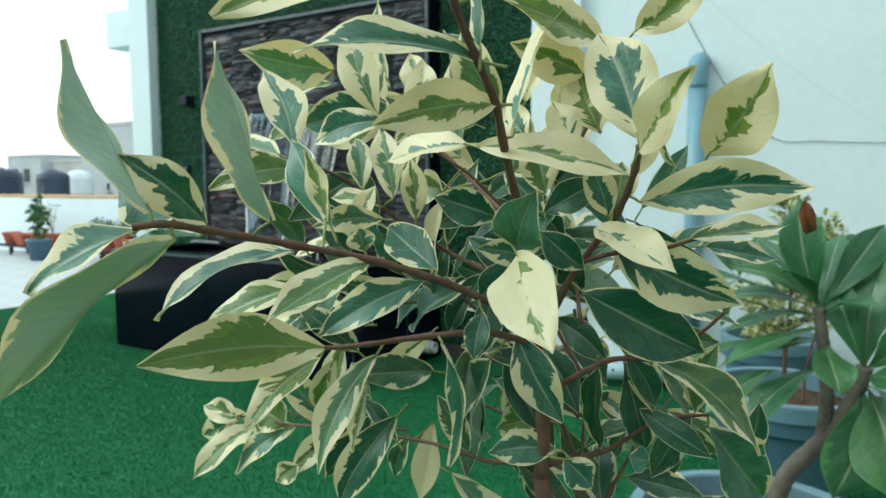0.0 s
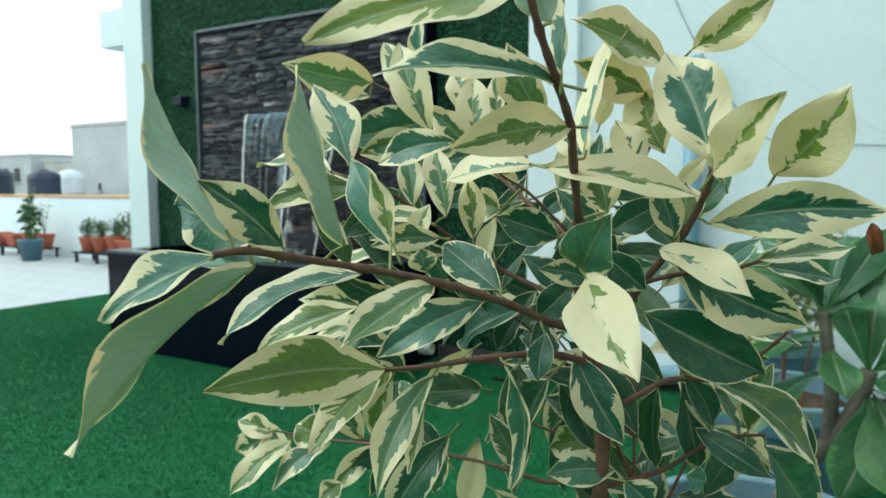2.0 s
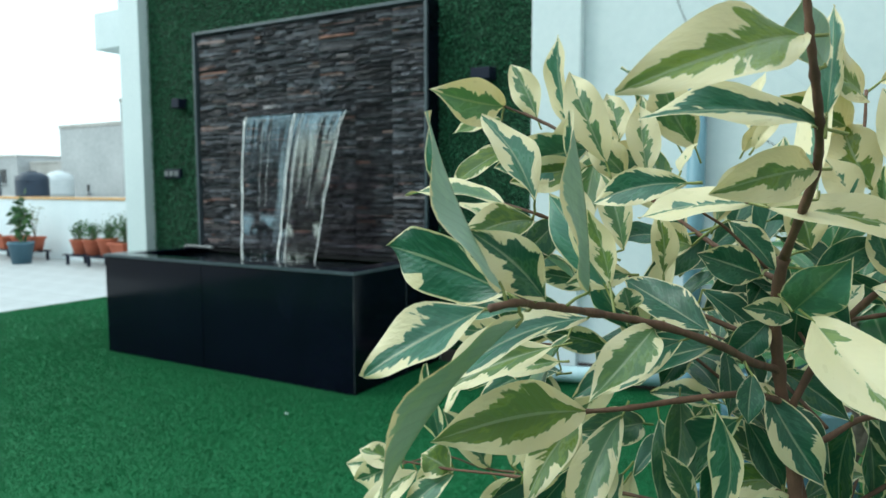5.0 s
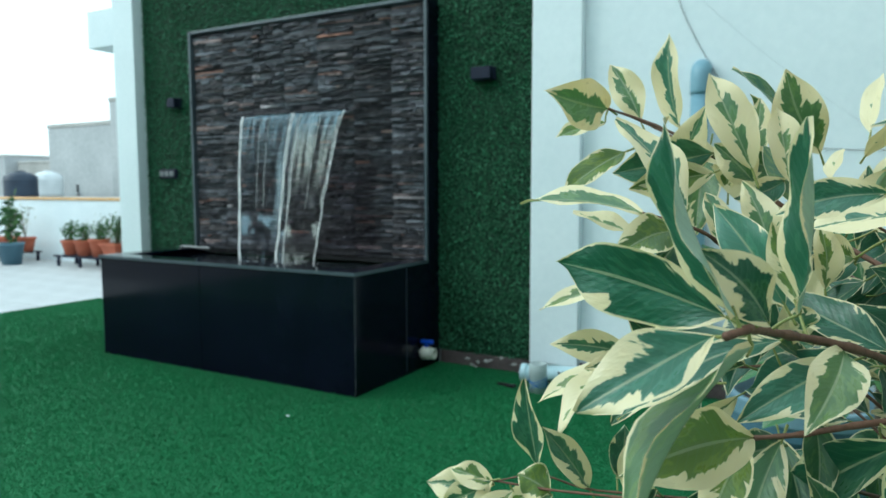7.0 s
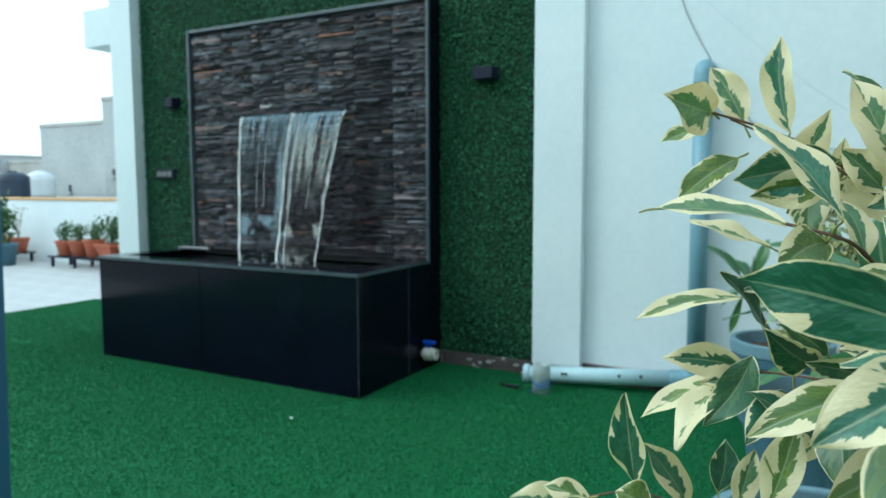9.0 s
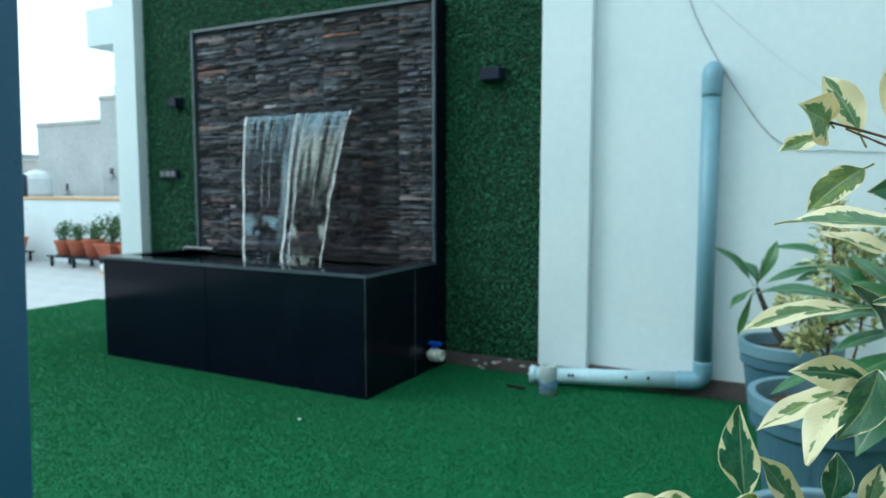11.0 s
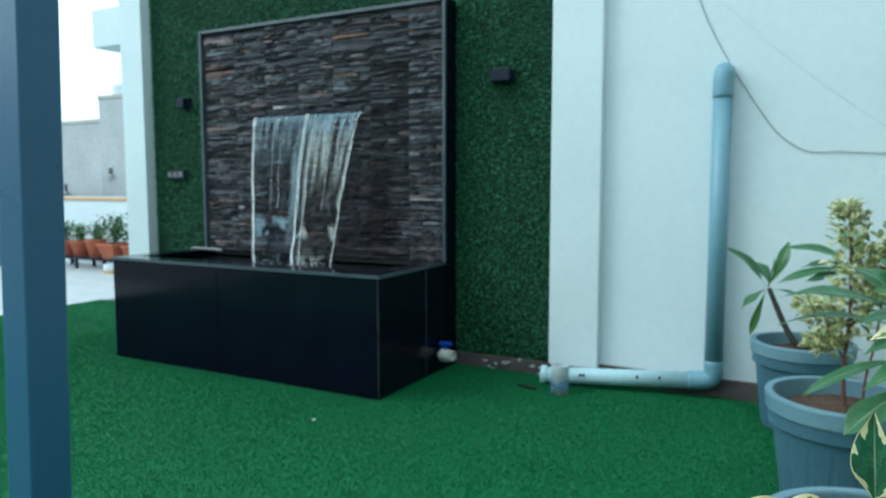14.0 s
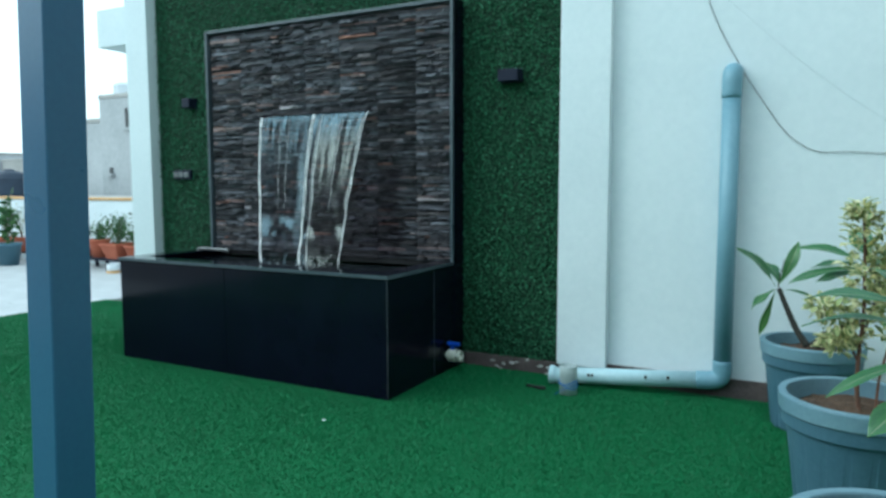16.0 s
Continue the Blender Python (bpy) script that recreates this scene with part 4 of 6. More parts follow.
fig_leaf_at((2.1815, -3.6593, 1.0083), (2.1692, -3.6806, 0.9864), 0.0134, 0.50, 0.30, 0.80, 0.40, (0.55, -0.73, 0.40))
fig_leaf_at((2.2039, -3.7195, 1.1633), (2.1418, -3.7058, 1.1668), 0.0184, 0.60, 0.50, 0.60, 0.20, (-0.04, -0.40, 0.91))
fig_leaf_at((2.2186, -3.7208, 1.1563), (2.2026, -3.7605, 1.1475), 0.0166, 0.80, 0.50, 1.00, 0.30, (0.74, -0.42, 0.52))
fig_leaf_at((2.2236, -3.7309, 1.1653), (2.1901, -3.7152, 1.2035), 0.0202, 0.60, 0.50, 0.10, 0.15, (0.53, -0.51, 0.68))
fig_leaf_at((2.2608, -3.7507, 1.1335), (2.2355, -3.7446, 1.1679), 0.0164, 0.95, 0.30, 0.00, 0.30, (-0.08, -0.99, 0.11))
fig_leaf_at((2.2645, -3.7577, 1.1352), (2.2562, -3.7597, 1.1627), 0.0109, 0.30, 0.20, 0.80, -0.35, (-0.02, -1.00, -0.08))
fig_leaf_at((2.2508, -3.7092, 1.1404), (2.2273, -3.7112, 1.1433), 0.0090, 0.50, 0.30, 0.80, 0.40, (0.14, -0.76, 0.63))
fig_leaf_at((2.1628, -3.6306, 1.2176), (2.1499, -3.6929, 1.2208), 0.0260, 0.45, 0.10, 0.30, 0.15, (0.95, -0.21, -0.22))
fig_leaf_at((2.1775, -3.6170, 1.2111), (2.1585, -3.6126, 1.2446), 0.0179, 0.45, 0.40, 0.50, 0.10, (0.06, -0.98, 0.16))
fig_leaf_at((2.2002, -3.6256, 1.2058), (2.1941, -3.6284, 1.2556), 0.0191, 0.35, 0.40, 0.00, 0.10, (-0.54, -0.84, -0.11))
fig_leaf_at((2.2221, -3.6566, 1.1908), (2.1789, -3.6775, 1.1811), 0.0250, 1.00, 0.55, 0.00, 0.20, (0.45, -0.89, -0.09))
fig_leaf_at((2.2238, -3.6625, 1.1811), (2.1862, -3.6740, 1.1734), 0.0183, 0.55, 0.40, 1.00, 0.20, (0.31, -0.95, -0.10))
fig_leaf_at((2.2895, -3.7529, 1.1722), (2.2571, -3.7554, 1.1650), 0.0127, 0.53, 0.70, 0.00, 0.35, (0.02, -0.97, 0.25))
fig_leaf_at((2.2411, -3.6528, 1.1758), (2.2232, -3.6614, 1.1950), 0.0175, 0.40, 0.50, 0.50, 0.20, (0.42, -0.91, -0.01))
fig_leaf_at((2.2370, -3.6533, 1.1941), (2.2279, -3.6444, 1.2189), 0.0148, 0.26, 0.30, 0.60, 0.20, (0.34, -0.84, 0.43))
fig_leaf_at((2.2574, -3.6780, 1.1767), (2.2503, -3.6671, 1.2101), 0.0163, 0.23, 0.30, 0.60, 0.20, (0.40, -0.84, 0.36))
fig_leaf_at((2.3246, -3.7742, 1.2148), (2.2851, -3.8268, 1.1949), 0.0235, 0.48, 0.10, 0.95, 0.5, (0.52, -0.62, 0.59))
fig_leaf_at((2.3299, -3.7574, 1.1894), (2.2822, -3.7926, 1.1914), 0.0185, 0.48, 0.75, 0.00, 0.6, (0.44, -0.55, 0.71))
fig_leaf_at((2.3286, -3.7432, 1.1768), (2.3003, -3.7749, 1.1686), 0.0169, 0.41, 0.20, 0.85, 0.55, (0.74, -0.67, 0.04))
fig_leaf_at((2.3069, -3.7235, 1.1647), (2.2647, -3.7201, 1.1581), 0.0163, 0.23, 0.60, 0.00, 0.25, (-0.16, -0.72, 0.68))
fig_leaf_at((2.3130, -3.7259, 1.1634), (2.3643, -3.7012, 1.1520), 0.017, 0.13, 0.30, 0.90, 0.6, (0.45, -0.67, 0.59))
fig_leaf_at((2.3293, -3.7299, 1.1665), (2.3350, -3.6912, 1.2237), 0.0159, 0.26, 0.30, 0.10, 0.20, (-0.63, -0.61, 0.48))
fig_leaf_at((2.3308, -3.7656, 1.2067), (2.3241, -3.7734, 1.2253), 0.0129, 1.20, 0.70, 0.40, 0.25, (-0.35, 0.90, 0.25), 0.75)
fig_leaf_at((2.3315, -3.7585, 1.1922), (2.3321, -3.7568, 1.2265), 0.0131, 0.53, 0.50, 0.00, 0.15, (-0.66, -0.75, 0.05))
fig_leaf_at((2.3417, -3.6690, 1.2083), (2.3214, -3.7233, 1.2174), 0.0223, 0.49, 0.20, 0.95, 0.25, (0.91, -0.29, 0.28))
fig_leaf_at((2.3395, -3.6742, 1.1934), (2.3135, -3.7000, 1.2064), 0.0180, 0.33, 0.30, 0.95, 0.25, (0.60, -0.75, -0.29))
fig_leaf_at((2.3467, -3.6841, 1.1698), (2.3344, -3.6767, 1.1986), 0.0194, 0.33, 0.30, 1.00, 0.20, (0.08, -0.96, 0.28))
fig_leaf_at((2.3413, -3.7000, 1.1608), (2.3291, -3.6932, 1.1829), 0.0134, 0.26, 0.60, 0.10, 0.20, (0.06, -0.94, 0.33))
fig_leaf_at((2.3684, -3.7067, 1.1658), (2.3480, -3.6933, 1.2078), 0.0262, 0.25, 0.75, 0.00, 0.10, (-0.01, -0.95, 0.30))
fig_leaf_at((2.3693, -3.7090, 1.1608), (2.3944, -3.7406, 1.1844), 0.0178, 0.21, 0.00, 1.00, 0.20, (-0.67, -0.71, -0.23))
fig_leaf_at((2.3663, -3.6952, 1.1423), (2.4248, -3.6914, 1.1477), 0.0195, 0.30, 0.80, 0.00, 0.40, (0.06, -1.00, 0.06))
fig_leaf_at((2.3864, -3.6732, 1.1607), (2.4107, -3.6977, 1.1898), 0.0255, 0.23, 0.10, 0.95, 0.15, (-0.30, -0.84, -0.45))
fig_leaf_at((2.3486, -3.6477, 1.2159), (2.3832, -3.6553, 1.2363), 0.0176, 0.33, 0.10, 0.95, 0.20, (-0.04, -0.96, -0.29))
fig_leaf_at((2.3818, -3.6793, 1.1280), (2.4139, -3.6597, 1.1327), 0.0144, 0.45, 0.50, 0.70, 0.20, (0.18, -0.50, 0.85))
fig_leaf_at((2.3826, -3.6560, 1.1232), (2.4087, -3.6411, 1.1176), 0.0116, 0.85, 0.80, 0.30, 0.20, (0.46, -0.54, 0.70))
fig_leaf_at((2.3293, -3.7251, 1.1230), (2.3594, -3.7637, 1.0973), 0.0235, 0.02, 0.10, 0.80, 0.20, (-0.19, -0.64, 0.75))
fig_leaf_at((2.3125, -3.6901, 1.0846), (2.3351, -3.6921, 1.0497), 0.0186, 0.80, 0.75, 0.00, 0.25, (0.30, -0.92, 0.25))
fig_leaf_at((2.3408, -3.6864, 1.1047), (2.3839, -3.6577, 1.0782), 0.0262, 1.05, 0.95, 0.30, 0.20, (0.56, -0.83, 0.00))
fig_leaf_at((2.3518, -3.6857, 1.1264), (2.3999, -3.6713, 1.1023), 0.0249, 0.50, 0.90, 0.10, 0.20, (0.31, -0.95, 0.05))
fig_leaf_at((2.3481, -3.6932, 1.1315), (2.3852, -3.7146, 1.1180), 0.0171, 0.12, 0.30, 0.10, 0.50, (0.04, -0.48, 0.88))
fig_leaf_at((2.3217, -3.7098, 1.1231), (2.3405, -3.7346, 1.1468), 0.0205, 1.10, 0.25, 0.00, 0.25, (-0.18, -0.75, -0.64))
fig_leaf_at((2.3101, -3.7037, 1.1355), (2.2873, -3.7163, 1.1443), 0.0152, 1.10, 0.95, 0.00, 0.25, (0.49, -0.87, 0.03))
fig_leaf_at((2.3207, -3.6934, 1.1175), (2.3041, -3.7109, 1.1232), 0.0111, 0.75, 0.60, 0.10, 0.25, (0.73, -0.68, 0.03))
fig_leaf_at((2.3123, -3.6928, 1.1156), (2.2977, -3.6973, 1.0998), 0.0140, 1.10, 0.95, 0.00, 0.20, (0.23, -0.97, 0.07))
fig_leaf_at((2.3256, -3.6951, 1.1298), (2.3412, -3.6863, 1.1142), 0.0134, 1.20, 0.90, 0.00, 0.20, (0.45, -0.89, -0.06))
fig_leaf_at((2.3283, -3.6985, 1.1378), (2.3503, -3.6933, 1.1511), 0.0130, 1.10, 0.95, 0.20, 0.20, (0.20, -0.98, 0.04))
fig_leaf_at((2.2947, -3.7267, 1.1152), (2.2559, -3.7050, 1.1302), 0.0178, 0.95, 0.90, 0.00, 0.20, (-0.09, -0.67, 0.74))
fig_leaf_at((2.2912, -3.7007, 1.1040), (2.2415, -3.6630, 1.0775), 0.0258, 1.20, 0.95, 0.00, 0.20, (-0.68, -0.55, 0.49))
fig_leaf_at((2.3090, -3.7142, 1.0976), (2.3089, -3.7220, 1.0799), 0.0099, 1.20, 0.90, 0.10, 0.20, (0.34, -0.86, 0.38))
fig_leaf_at((2.3030, -3.6969, 1.0737), (2.2615, -3.6180, 1.0046), 0.0272, 1.20, 0.90, 0.30, 0.20, (-0.84, -0.53, -0.10))
fig_leaf_at((2.3039, -3.6850, 1.0708), (2.3196, -3.6791, 1.0388), 0.0138, 1.20, 0.90, 0.10, 0.20, (0.44, -0.89, 0.05))
fig_leaf_at((2.3437, -3.6731, 1.0702), (2.3414, -3.6591, 1.0278), 0.0170, 1.10, 0.85, 0.60, 0.20, (-0.59, -0.78, -0.22))
fig_leaf_at((2.3499, -3.6577, 1.0707), (2.3550, -3.6363, 1.0236), 0.0198, 1.10, 0.85, 0.30, 0.20, (0.84, -0.53, -0.15))
fig_leaf_at((2.3536, -3.6666, 1.0760), (2.3631, -3.6520, 1.0502), 0.0118, 1.10, 0.85, 0.10, 0.20, (0.70, -0.70, -0.14))
fig_leaf_at((2.3649, -3.6613, 1.0739), (2.4049, -3.6442, 1.0332), 0.0226, 0.82, 0.60, 0.80, 0.60, (0.73, -0.39, 0.55))
fig_leaf_at((2.3838, -3.6418, 1.0415), (2.4003, -3.5781, 0.9878), 0.0323, 0.95, 0.50, 0.00, 0.15, (0.91, -0.38, -0.18))
fig_leaf_at((2.3742, -3.6230, 1.0408), (2.3840, -3.6252, 1.0754), 0.0137, 0.80, 0.30, 0.50, 0.20, (-0.29, -0.96, 0.02))
fig_leaf_at((2.3590, -3.6298, 1.0621), (2.3706, -3.6142, 1.0345), 0.0129, 0.80, 0.60, 0.50, 0.20, (0.94, -0.17, 0.29))
fig_leaf_at((2.3672, -3.6279, 1.0342), (2.3838, -3.6193, 1.0222), 0.0107, 0.80, 0.50, 0.60, 0.30, (0.51, -0.85, 0.10))
fig_leaf_at((2.3606, -3.6487, 1.0957), (2.3966, -3.6512, 1.0900), 0.0139, 0.80, 0.80, 0.30, 0.20, (0.11, -0.45, 0.89))
fig_leaf_at((2.3554, -3.6939, 1.1390), (2.3546, -3.6806, 1.1584), 0.0138, 0.59, 0.50, 1.00, 0.20, (0.18, -0.81, 0.56))
fig_leaf_at((2.3533, -3.6931, 1.1366), (2.3461, -3.6974, 1.1586), 0.0121, 0.40, 0.60, 0.00, 0.20, (0.25, -0.96, -0.11))
fig_leaf_at((2.3265, -3.6928, 1.1458), (2.3181, -3.6897, 1.1678), 0.0163, 0.59, 0.50, 0.90, 0.20, (0.21, -0.95, 0.22))
fig_leaf_at((2.3171, -3.6903, 1.1678), (2.3040, -3.6848, 1.1825), 0.0148, 0.40, 0.80, 0.00, 0.20, (0.00, -0.94, 0.35))
fig_leaf_at((2.2828, -3.6794, 1.0224), (2.2689, -3.6848, 1.0491), 0.0120, 0.80, 0.60, 0.50, 0.20, (0.53, -0.84, 0.11))
fig_leaf_at((2.3294, -3.6854, 1.0350), (2.3044, -3.7004, 1.0331), 0.0151, 0.95, 0.40, 0.10, 0.20, (0.45, -0.79, 0.41))
fig_leaf_at((2.3198, -3.6785, 1.0433), (2.2938, -3.6717, 1.0330), 0.0150, 0.80, 0.30, 0.90, 0.20, (-0.32, -0.93, 0.19))
fig_leaf_at((2.3362, -3.6931, 1.0345), (2.3468, -3.6880, 1.0228), 0.0141, 0.90, 0.70, 0.00, 0.20, (0.53, -0.84, 0.12))
fig_leaf_at((2.3616, -3.6555, 1.0257), (2.3539, -3.6598, 1.0282), 0.0113, 1.10, 0.20, 0.00, 0.10, (0.54, -0.79, 0.30))
fig_leaf_at((2.1858, -3.6927, 0.9998), (2.1759, -3.6995, 0.9909), 0.0120, 0.40, 0.30, 0.80, 0.20, (0.39, -0.89, 0.25))
fig_leaf_at((2.2500, -3.7224, 1.1307), (2.2504, -3.7086, 1.1484), 0.0089, 0.30, 0.30, 0.80, 0.20, (0.58, -0.65, 0.49))
fig_leaf_at((2.2727, -3.7085, 1.1342), (2.2695, -3.7076, 1.1608), 0.0112, 0.30, 0.30, 0.90, 0.30, (0.44, -0.89, 0.08))
fig_leaf_at((2.2523, -3.6964, 1.1428), (2.2391, -3.6890, 1.1768), 0.0142, 0.53, 0.30, 0.50, 0.30, (0.16, -0.95, 0.27))
fig_leaf_at((2.2335, -3.6954, 1.1475), (2.2236, -3.6870, 1.1718), 0.0125, 0.40, 0.30, 0.30, 0.30, (0.41, -0.80, 0.44))
fig_leaf_at((2.2826, -3.7013, 1.1463), (2.2677, -3.6984, 1.1483), 0.0148, 0.59, 0.40, 0.90, 0.30, (-0.17, -0.97, 0.15))
fig_leaf_at((2.2602, -3.7159, 1.1343), (2.2410, -3.7393, 1.1317), 0.0115, 0.70, 0.60, 0.30, 0.30, (0.74, -0.63, 0.24))
fig_leaf_at((2.2666, -3.7367, 1.1225), (2.2643, -3.7372, 1.1316), 0.0113, 0.70, 0.50, 0.30, 0.30, (0.51, -0.86, 0.09))
fig_leaf_at((2.1614, -3.6317, 1.2101), (2.1394, -3.6506, 1.2014), 0.0115, 0.60, 0.30, 0.80, 0.20, (0.27, -0.64, 0.72))
fig_leaf_at((2.1787, -3.6526, 1.1927), (2.1546, -3.6797, 1.1714), 0.0160, 1.00, 0.40, 1.00, 0.20, (0.20, -0.71, 0.68))
fig_leaf_at((2.1961, -3.6818, 1.1507), (2.1609, -3.6829, 1.1623), 0.0141, 0.10, 0.10, 0.50, 0.10, (0.30, -0.35, 0.89))
fig_leaf_at((2.1792, -3.6155, 1.1165), (2.1234, -3.6299, 1.1009), 0.0150, 0.35, 0.40, 0.80, 0.35, (0.05, -0.55, 0.83))
fig_leaf_at((2.1864, -3.6593, 1.0870), (2.1502, -3.6843, 1.0941), 0.0169, 0.35, 0.60, 0.20, 0.20, (0.58, -0.75, 0.31))
fig_leaf_at((2.1872, -3.6589, 1.0858), (2.1677, -3.6816, 1.0830), 0.0114, 0.30, 0.60, 0.30, 0.20, (0.49, -0.51, 0.71))
fig_leaf_at((2.1799, -3.6463, 1.0809), (2.1352, -3.6623, 1.0547), 0.0149, 0.25, 0.30, 0.90, 0.40, (-0.27, -0.55, 0.79))
fig_leaf_at((2.1793, -3.6693, 1.0837), (2.1596, -3.6949, 1.0524), 0.0171, 0.12, 0.10, 0.80, 0.30, (-0.31, -0.63, 0.71))
fig_leaf_at((2.1303, -3.6468, 1.0089), (2.1261, -3.6604, 1.0666), 0.0226, 0.95, 0.80, 0.10, 0.10, (-0.38, -0.89, -0.24))
fig_leaf_at((2.1578, -3.6381, 1.0006), (2.1363, -3.6575, 1.0396), 0.0185, 0.50, 0.50, 0.10, 0.20, (0.83, -0.53, 0.20))
fig_leaf_at((2.0951, -3.6339, 0.9795), (2.0507, -3.6409, 0.9833), 0.0244, 0.45, 0.35, 0.20, 0.05, (0.18, -0.89, 0.43))
fig_leaf_at((2.1716, -3.6297, 1.0083), (2.1744, -3.6251, 1.0373), 0.0155, 1.10, 0.90, 0.10, 0.10, (0.19, -0.97, 0.13))
fig_leaf_at((2.1993, -3.6815, 1.0253), (2.2110, -3.6816, 1.0722), 0.0184, 0.50, 0.40, 1.00, 0.20, (-0.33, -0.94, 0.08))
fig_leaf_at((2.2673, -3.6152, 1.1913), (2.2509, -3.6315, 1.2320), 0.0246, 0.35, 0.40, 0.60, 0.20, (0.10, -0.94, -0.34))
fig_leaf_at((2.2395, -3.6192, 1.1905), (2.2388, -3.6165, 1.2203), 0.0122, 0.50, 0.40, 0.60, 0.20, (0.05, -0.99, 0.09))
fig_leaf_at((2.2500, -3.6141, 1.1832), (2.2226, -3.6398, 1.1929), 0.0172, 0.70, 0.70, 0.50, 0.30, (0.62, -0.75, -0.23))
fig_leaf_at((2.2534, -3.6473, 1.1772), (2.2340, -3.6704, 1.1689), 0.0126, 0.90, 0.60, 0.00, 0.30, (0.69, -0.67, 0.27))
fig_leaf_at((2.1854, -3.6669, 1.0180), (2.1919, -3.6604, 1.0470), 0.0128, 0.40, 0.40, 0.50, 0.30, (0.15, -0.97, 0.19))
fig_leaf_at((2.1343, -3.6401, 0.9963), (2.1079, -3.6448, 0.9818), 0.0148, 0.50, 0.30, 0.80, 0.30, (0.02, -0.96, 0.27))
fig_leaf_at((2.2140, -3.6098, 1.1971), (2.2109, -3.6279, 1.1488), 0.0219, 0.60, 0.30, 0.50, -0.20, (0.03, -0.94, 0.35))
fig_leaf_at((2.2532, -3.8254, 1.1413), (2.2369, -3.8409, 1.1917), 0.0230, 0.84, 0.70, 0.00, 0.20, (-0.83, -0.41, -0.39), 0.60)
fig_leaf_at((2.2667, -3.7885, 1.1370), (2.2672, -3.8114, 1.1929), 0.0240, 0.84, 0.70, 0.10, -0.15, (-0.94, -0.31, -0.12), 0.60)
fig_leaf_at((2.2569, -3.8198, 1.1324), (2.2360, -3.8676, 1.0846), 0.0280, 0.85, 0.50, 0.8, 0.35, (-0.78, -0.18, 0.59), 0.60)
fig_leaf_at((2.2480, -3.8263, 1.1354), (2.2167, -3.8442, 1.1151), 0.0190, 0.60, 0.60, 0.00, 0.45, (-0.01, -0.74, 0.67), 0.50)
fig_leaf_at((2.2496, -3.8142, 1.1388), (2.1945, -3.7977, 1.1497), 0.0245, 0.92, 0.80, 0.00, 0.25, (-0.31, -0.93, -0.17), 0.30)
fig_leaf_at((2.2600, -3.8100, 1.1370), (2.2440, -3.8290, 1.1585), 0.0155, 0.72, 0.85, 0.40, 0.30, (0.50, -0.80, 0.10), 0.30)
fig_leaf_at((2.2811, -3.6307, 1.1528), (2.2967, -3.6470, 1.1840), 0.0142, 0.43, 0.44, 0.91, 0.13, (0.39, -0.27, 0.95))
fig_leaf_at((2.2121, -3.6748, 1.1534), (2.2020, -3.7129, 1.1321), 0.0171, 1.32, 0.85, 0.54, 0.34, (1.26, -1.08, 0.12))
fig_leaf_at((2.3134, -3.6493, 1.0851), (2.3434, -3.6580, 1.0682), 0.0139, 1.33, 0.97, 0.97, 0.11, (-0.62, -1.03, 0.76))
fig_leaf_at((2.2510, -3.6422, 0.9907), (2.2948, -3.6370, 0.9627), 0.0170, 0.58, 0.10, 0.11, 0.17, (0.82, -0.71, 1.43))
fig_leaf_at((2.1969, -3.6972, 1.1181), (2.1978, -3.7269, 1.1428), 0.0133, 1.29, 0.62, 0.38, 0.20, (0.35, -1.00, 0.80))
fig_leaf_at((2.2540, -3.6845, 1.1031), (2.2334, -3.6892, 1.1426), 0.0161, 1.09, 0.94, 0.40, 0.47, (-0.51, -0.74, -0.01))
fig_leaf_at((2.3248, -3.5707, 1.1540), (2.3434, -3.5732, 1.1735), 0.0093, -0.20, 0.45, 0.71, 0.16, (0.66, -1.31, -0.08))
fig_leaf_at((2.2248, -3.6786, 1.0299), (2.1981, -3.6852, 0.9928), 0.0158, 0.90, 1.08, 0.19, 0.15, (0.82, -0.61, 0.21))
fig_leaf_at((2.2173, -3.6740, 1.0974), (2.1977, -3.7181, 1.1191), 0.0167, 0.80, 1.02, 0.49, 0.41, (0.08, -0.49, -0.11))
fig_leaf_at((2.3310, -3.5657, 1.1357), (2.3536, -3.5577, 1.1712), 0.0130, 1.18, 0.64, 0.26, 0.42, (0.92, -0.66, 1.22))
fig_leaf_at((2.3128, -3.5818, 1.1835), (2.3443, -3.5624, 1.2039), 0.0156, 0.45, 0.35, 0.88, 0.22, (-0.06, -0.50, 0.12))
fig_leaf_at((2.3358, -3.5945, 1.1293), (2.3691, -3.5925, 1.1127), 0.0124, 1.01, 1.01, 0.41, 0.26, (-0.49, -1.68, -0.62))
fig_leaf_at((2.2668, -3.6128, 1.0356), (2.2463, -3.6444, 1.0179), 0.0145, 1.19, 1.08, 0.39, 0.31, (-0.40, -0.72, 0.71))
fig_leaf_at((2.3133, -3.6697, 1.0779), (2.3365, -3.6771, 1.0495), 0.0146, 1.18, 1.04, 0.79, 0.32, (0.31, -0.57, 0.26))
fig_leaf_at((2.2992, -3.6188, 1.1482), (2.3155, -3.6305, 1.1749), 0.0127, 1.30, 0.89, 0.21, 0.35, (0.85, -1.85, 0.23))
fig_leaf_at((2.3249, -3.5961, 1.1309), (2.3072, -3.6357, 1.1661), 0.0199, 1.33, 0.77, 0.88, 0.46, (-0.25, -1.15, 1.04))
fig_leaf_at((2.2451, -3.6276, 1.0967), (2.2340, -3.6695, 1.0756), 0.0178, 1.33, 1.01, 0.43, 0.26, (-0.28, -1.06, 0.70))
fig_leaf_at((2.2594, -3.6595, 1.1193), (2.2687, -3.6442, 1.1623), 0.0136, 0.86, 1.04, 0.95, 0.21, (0.08, -0.79, -0.14))
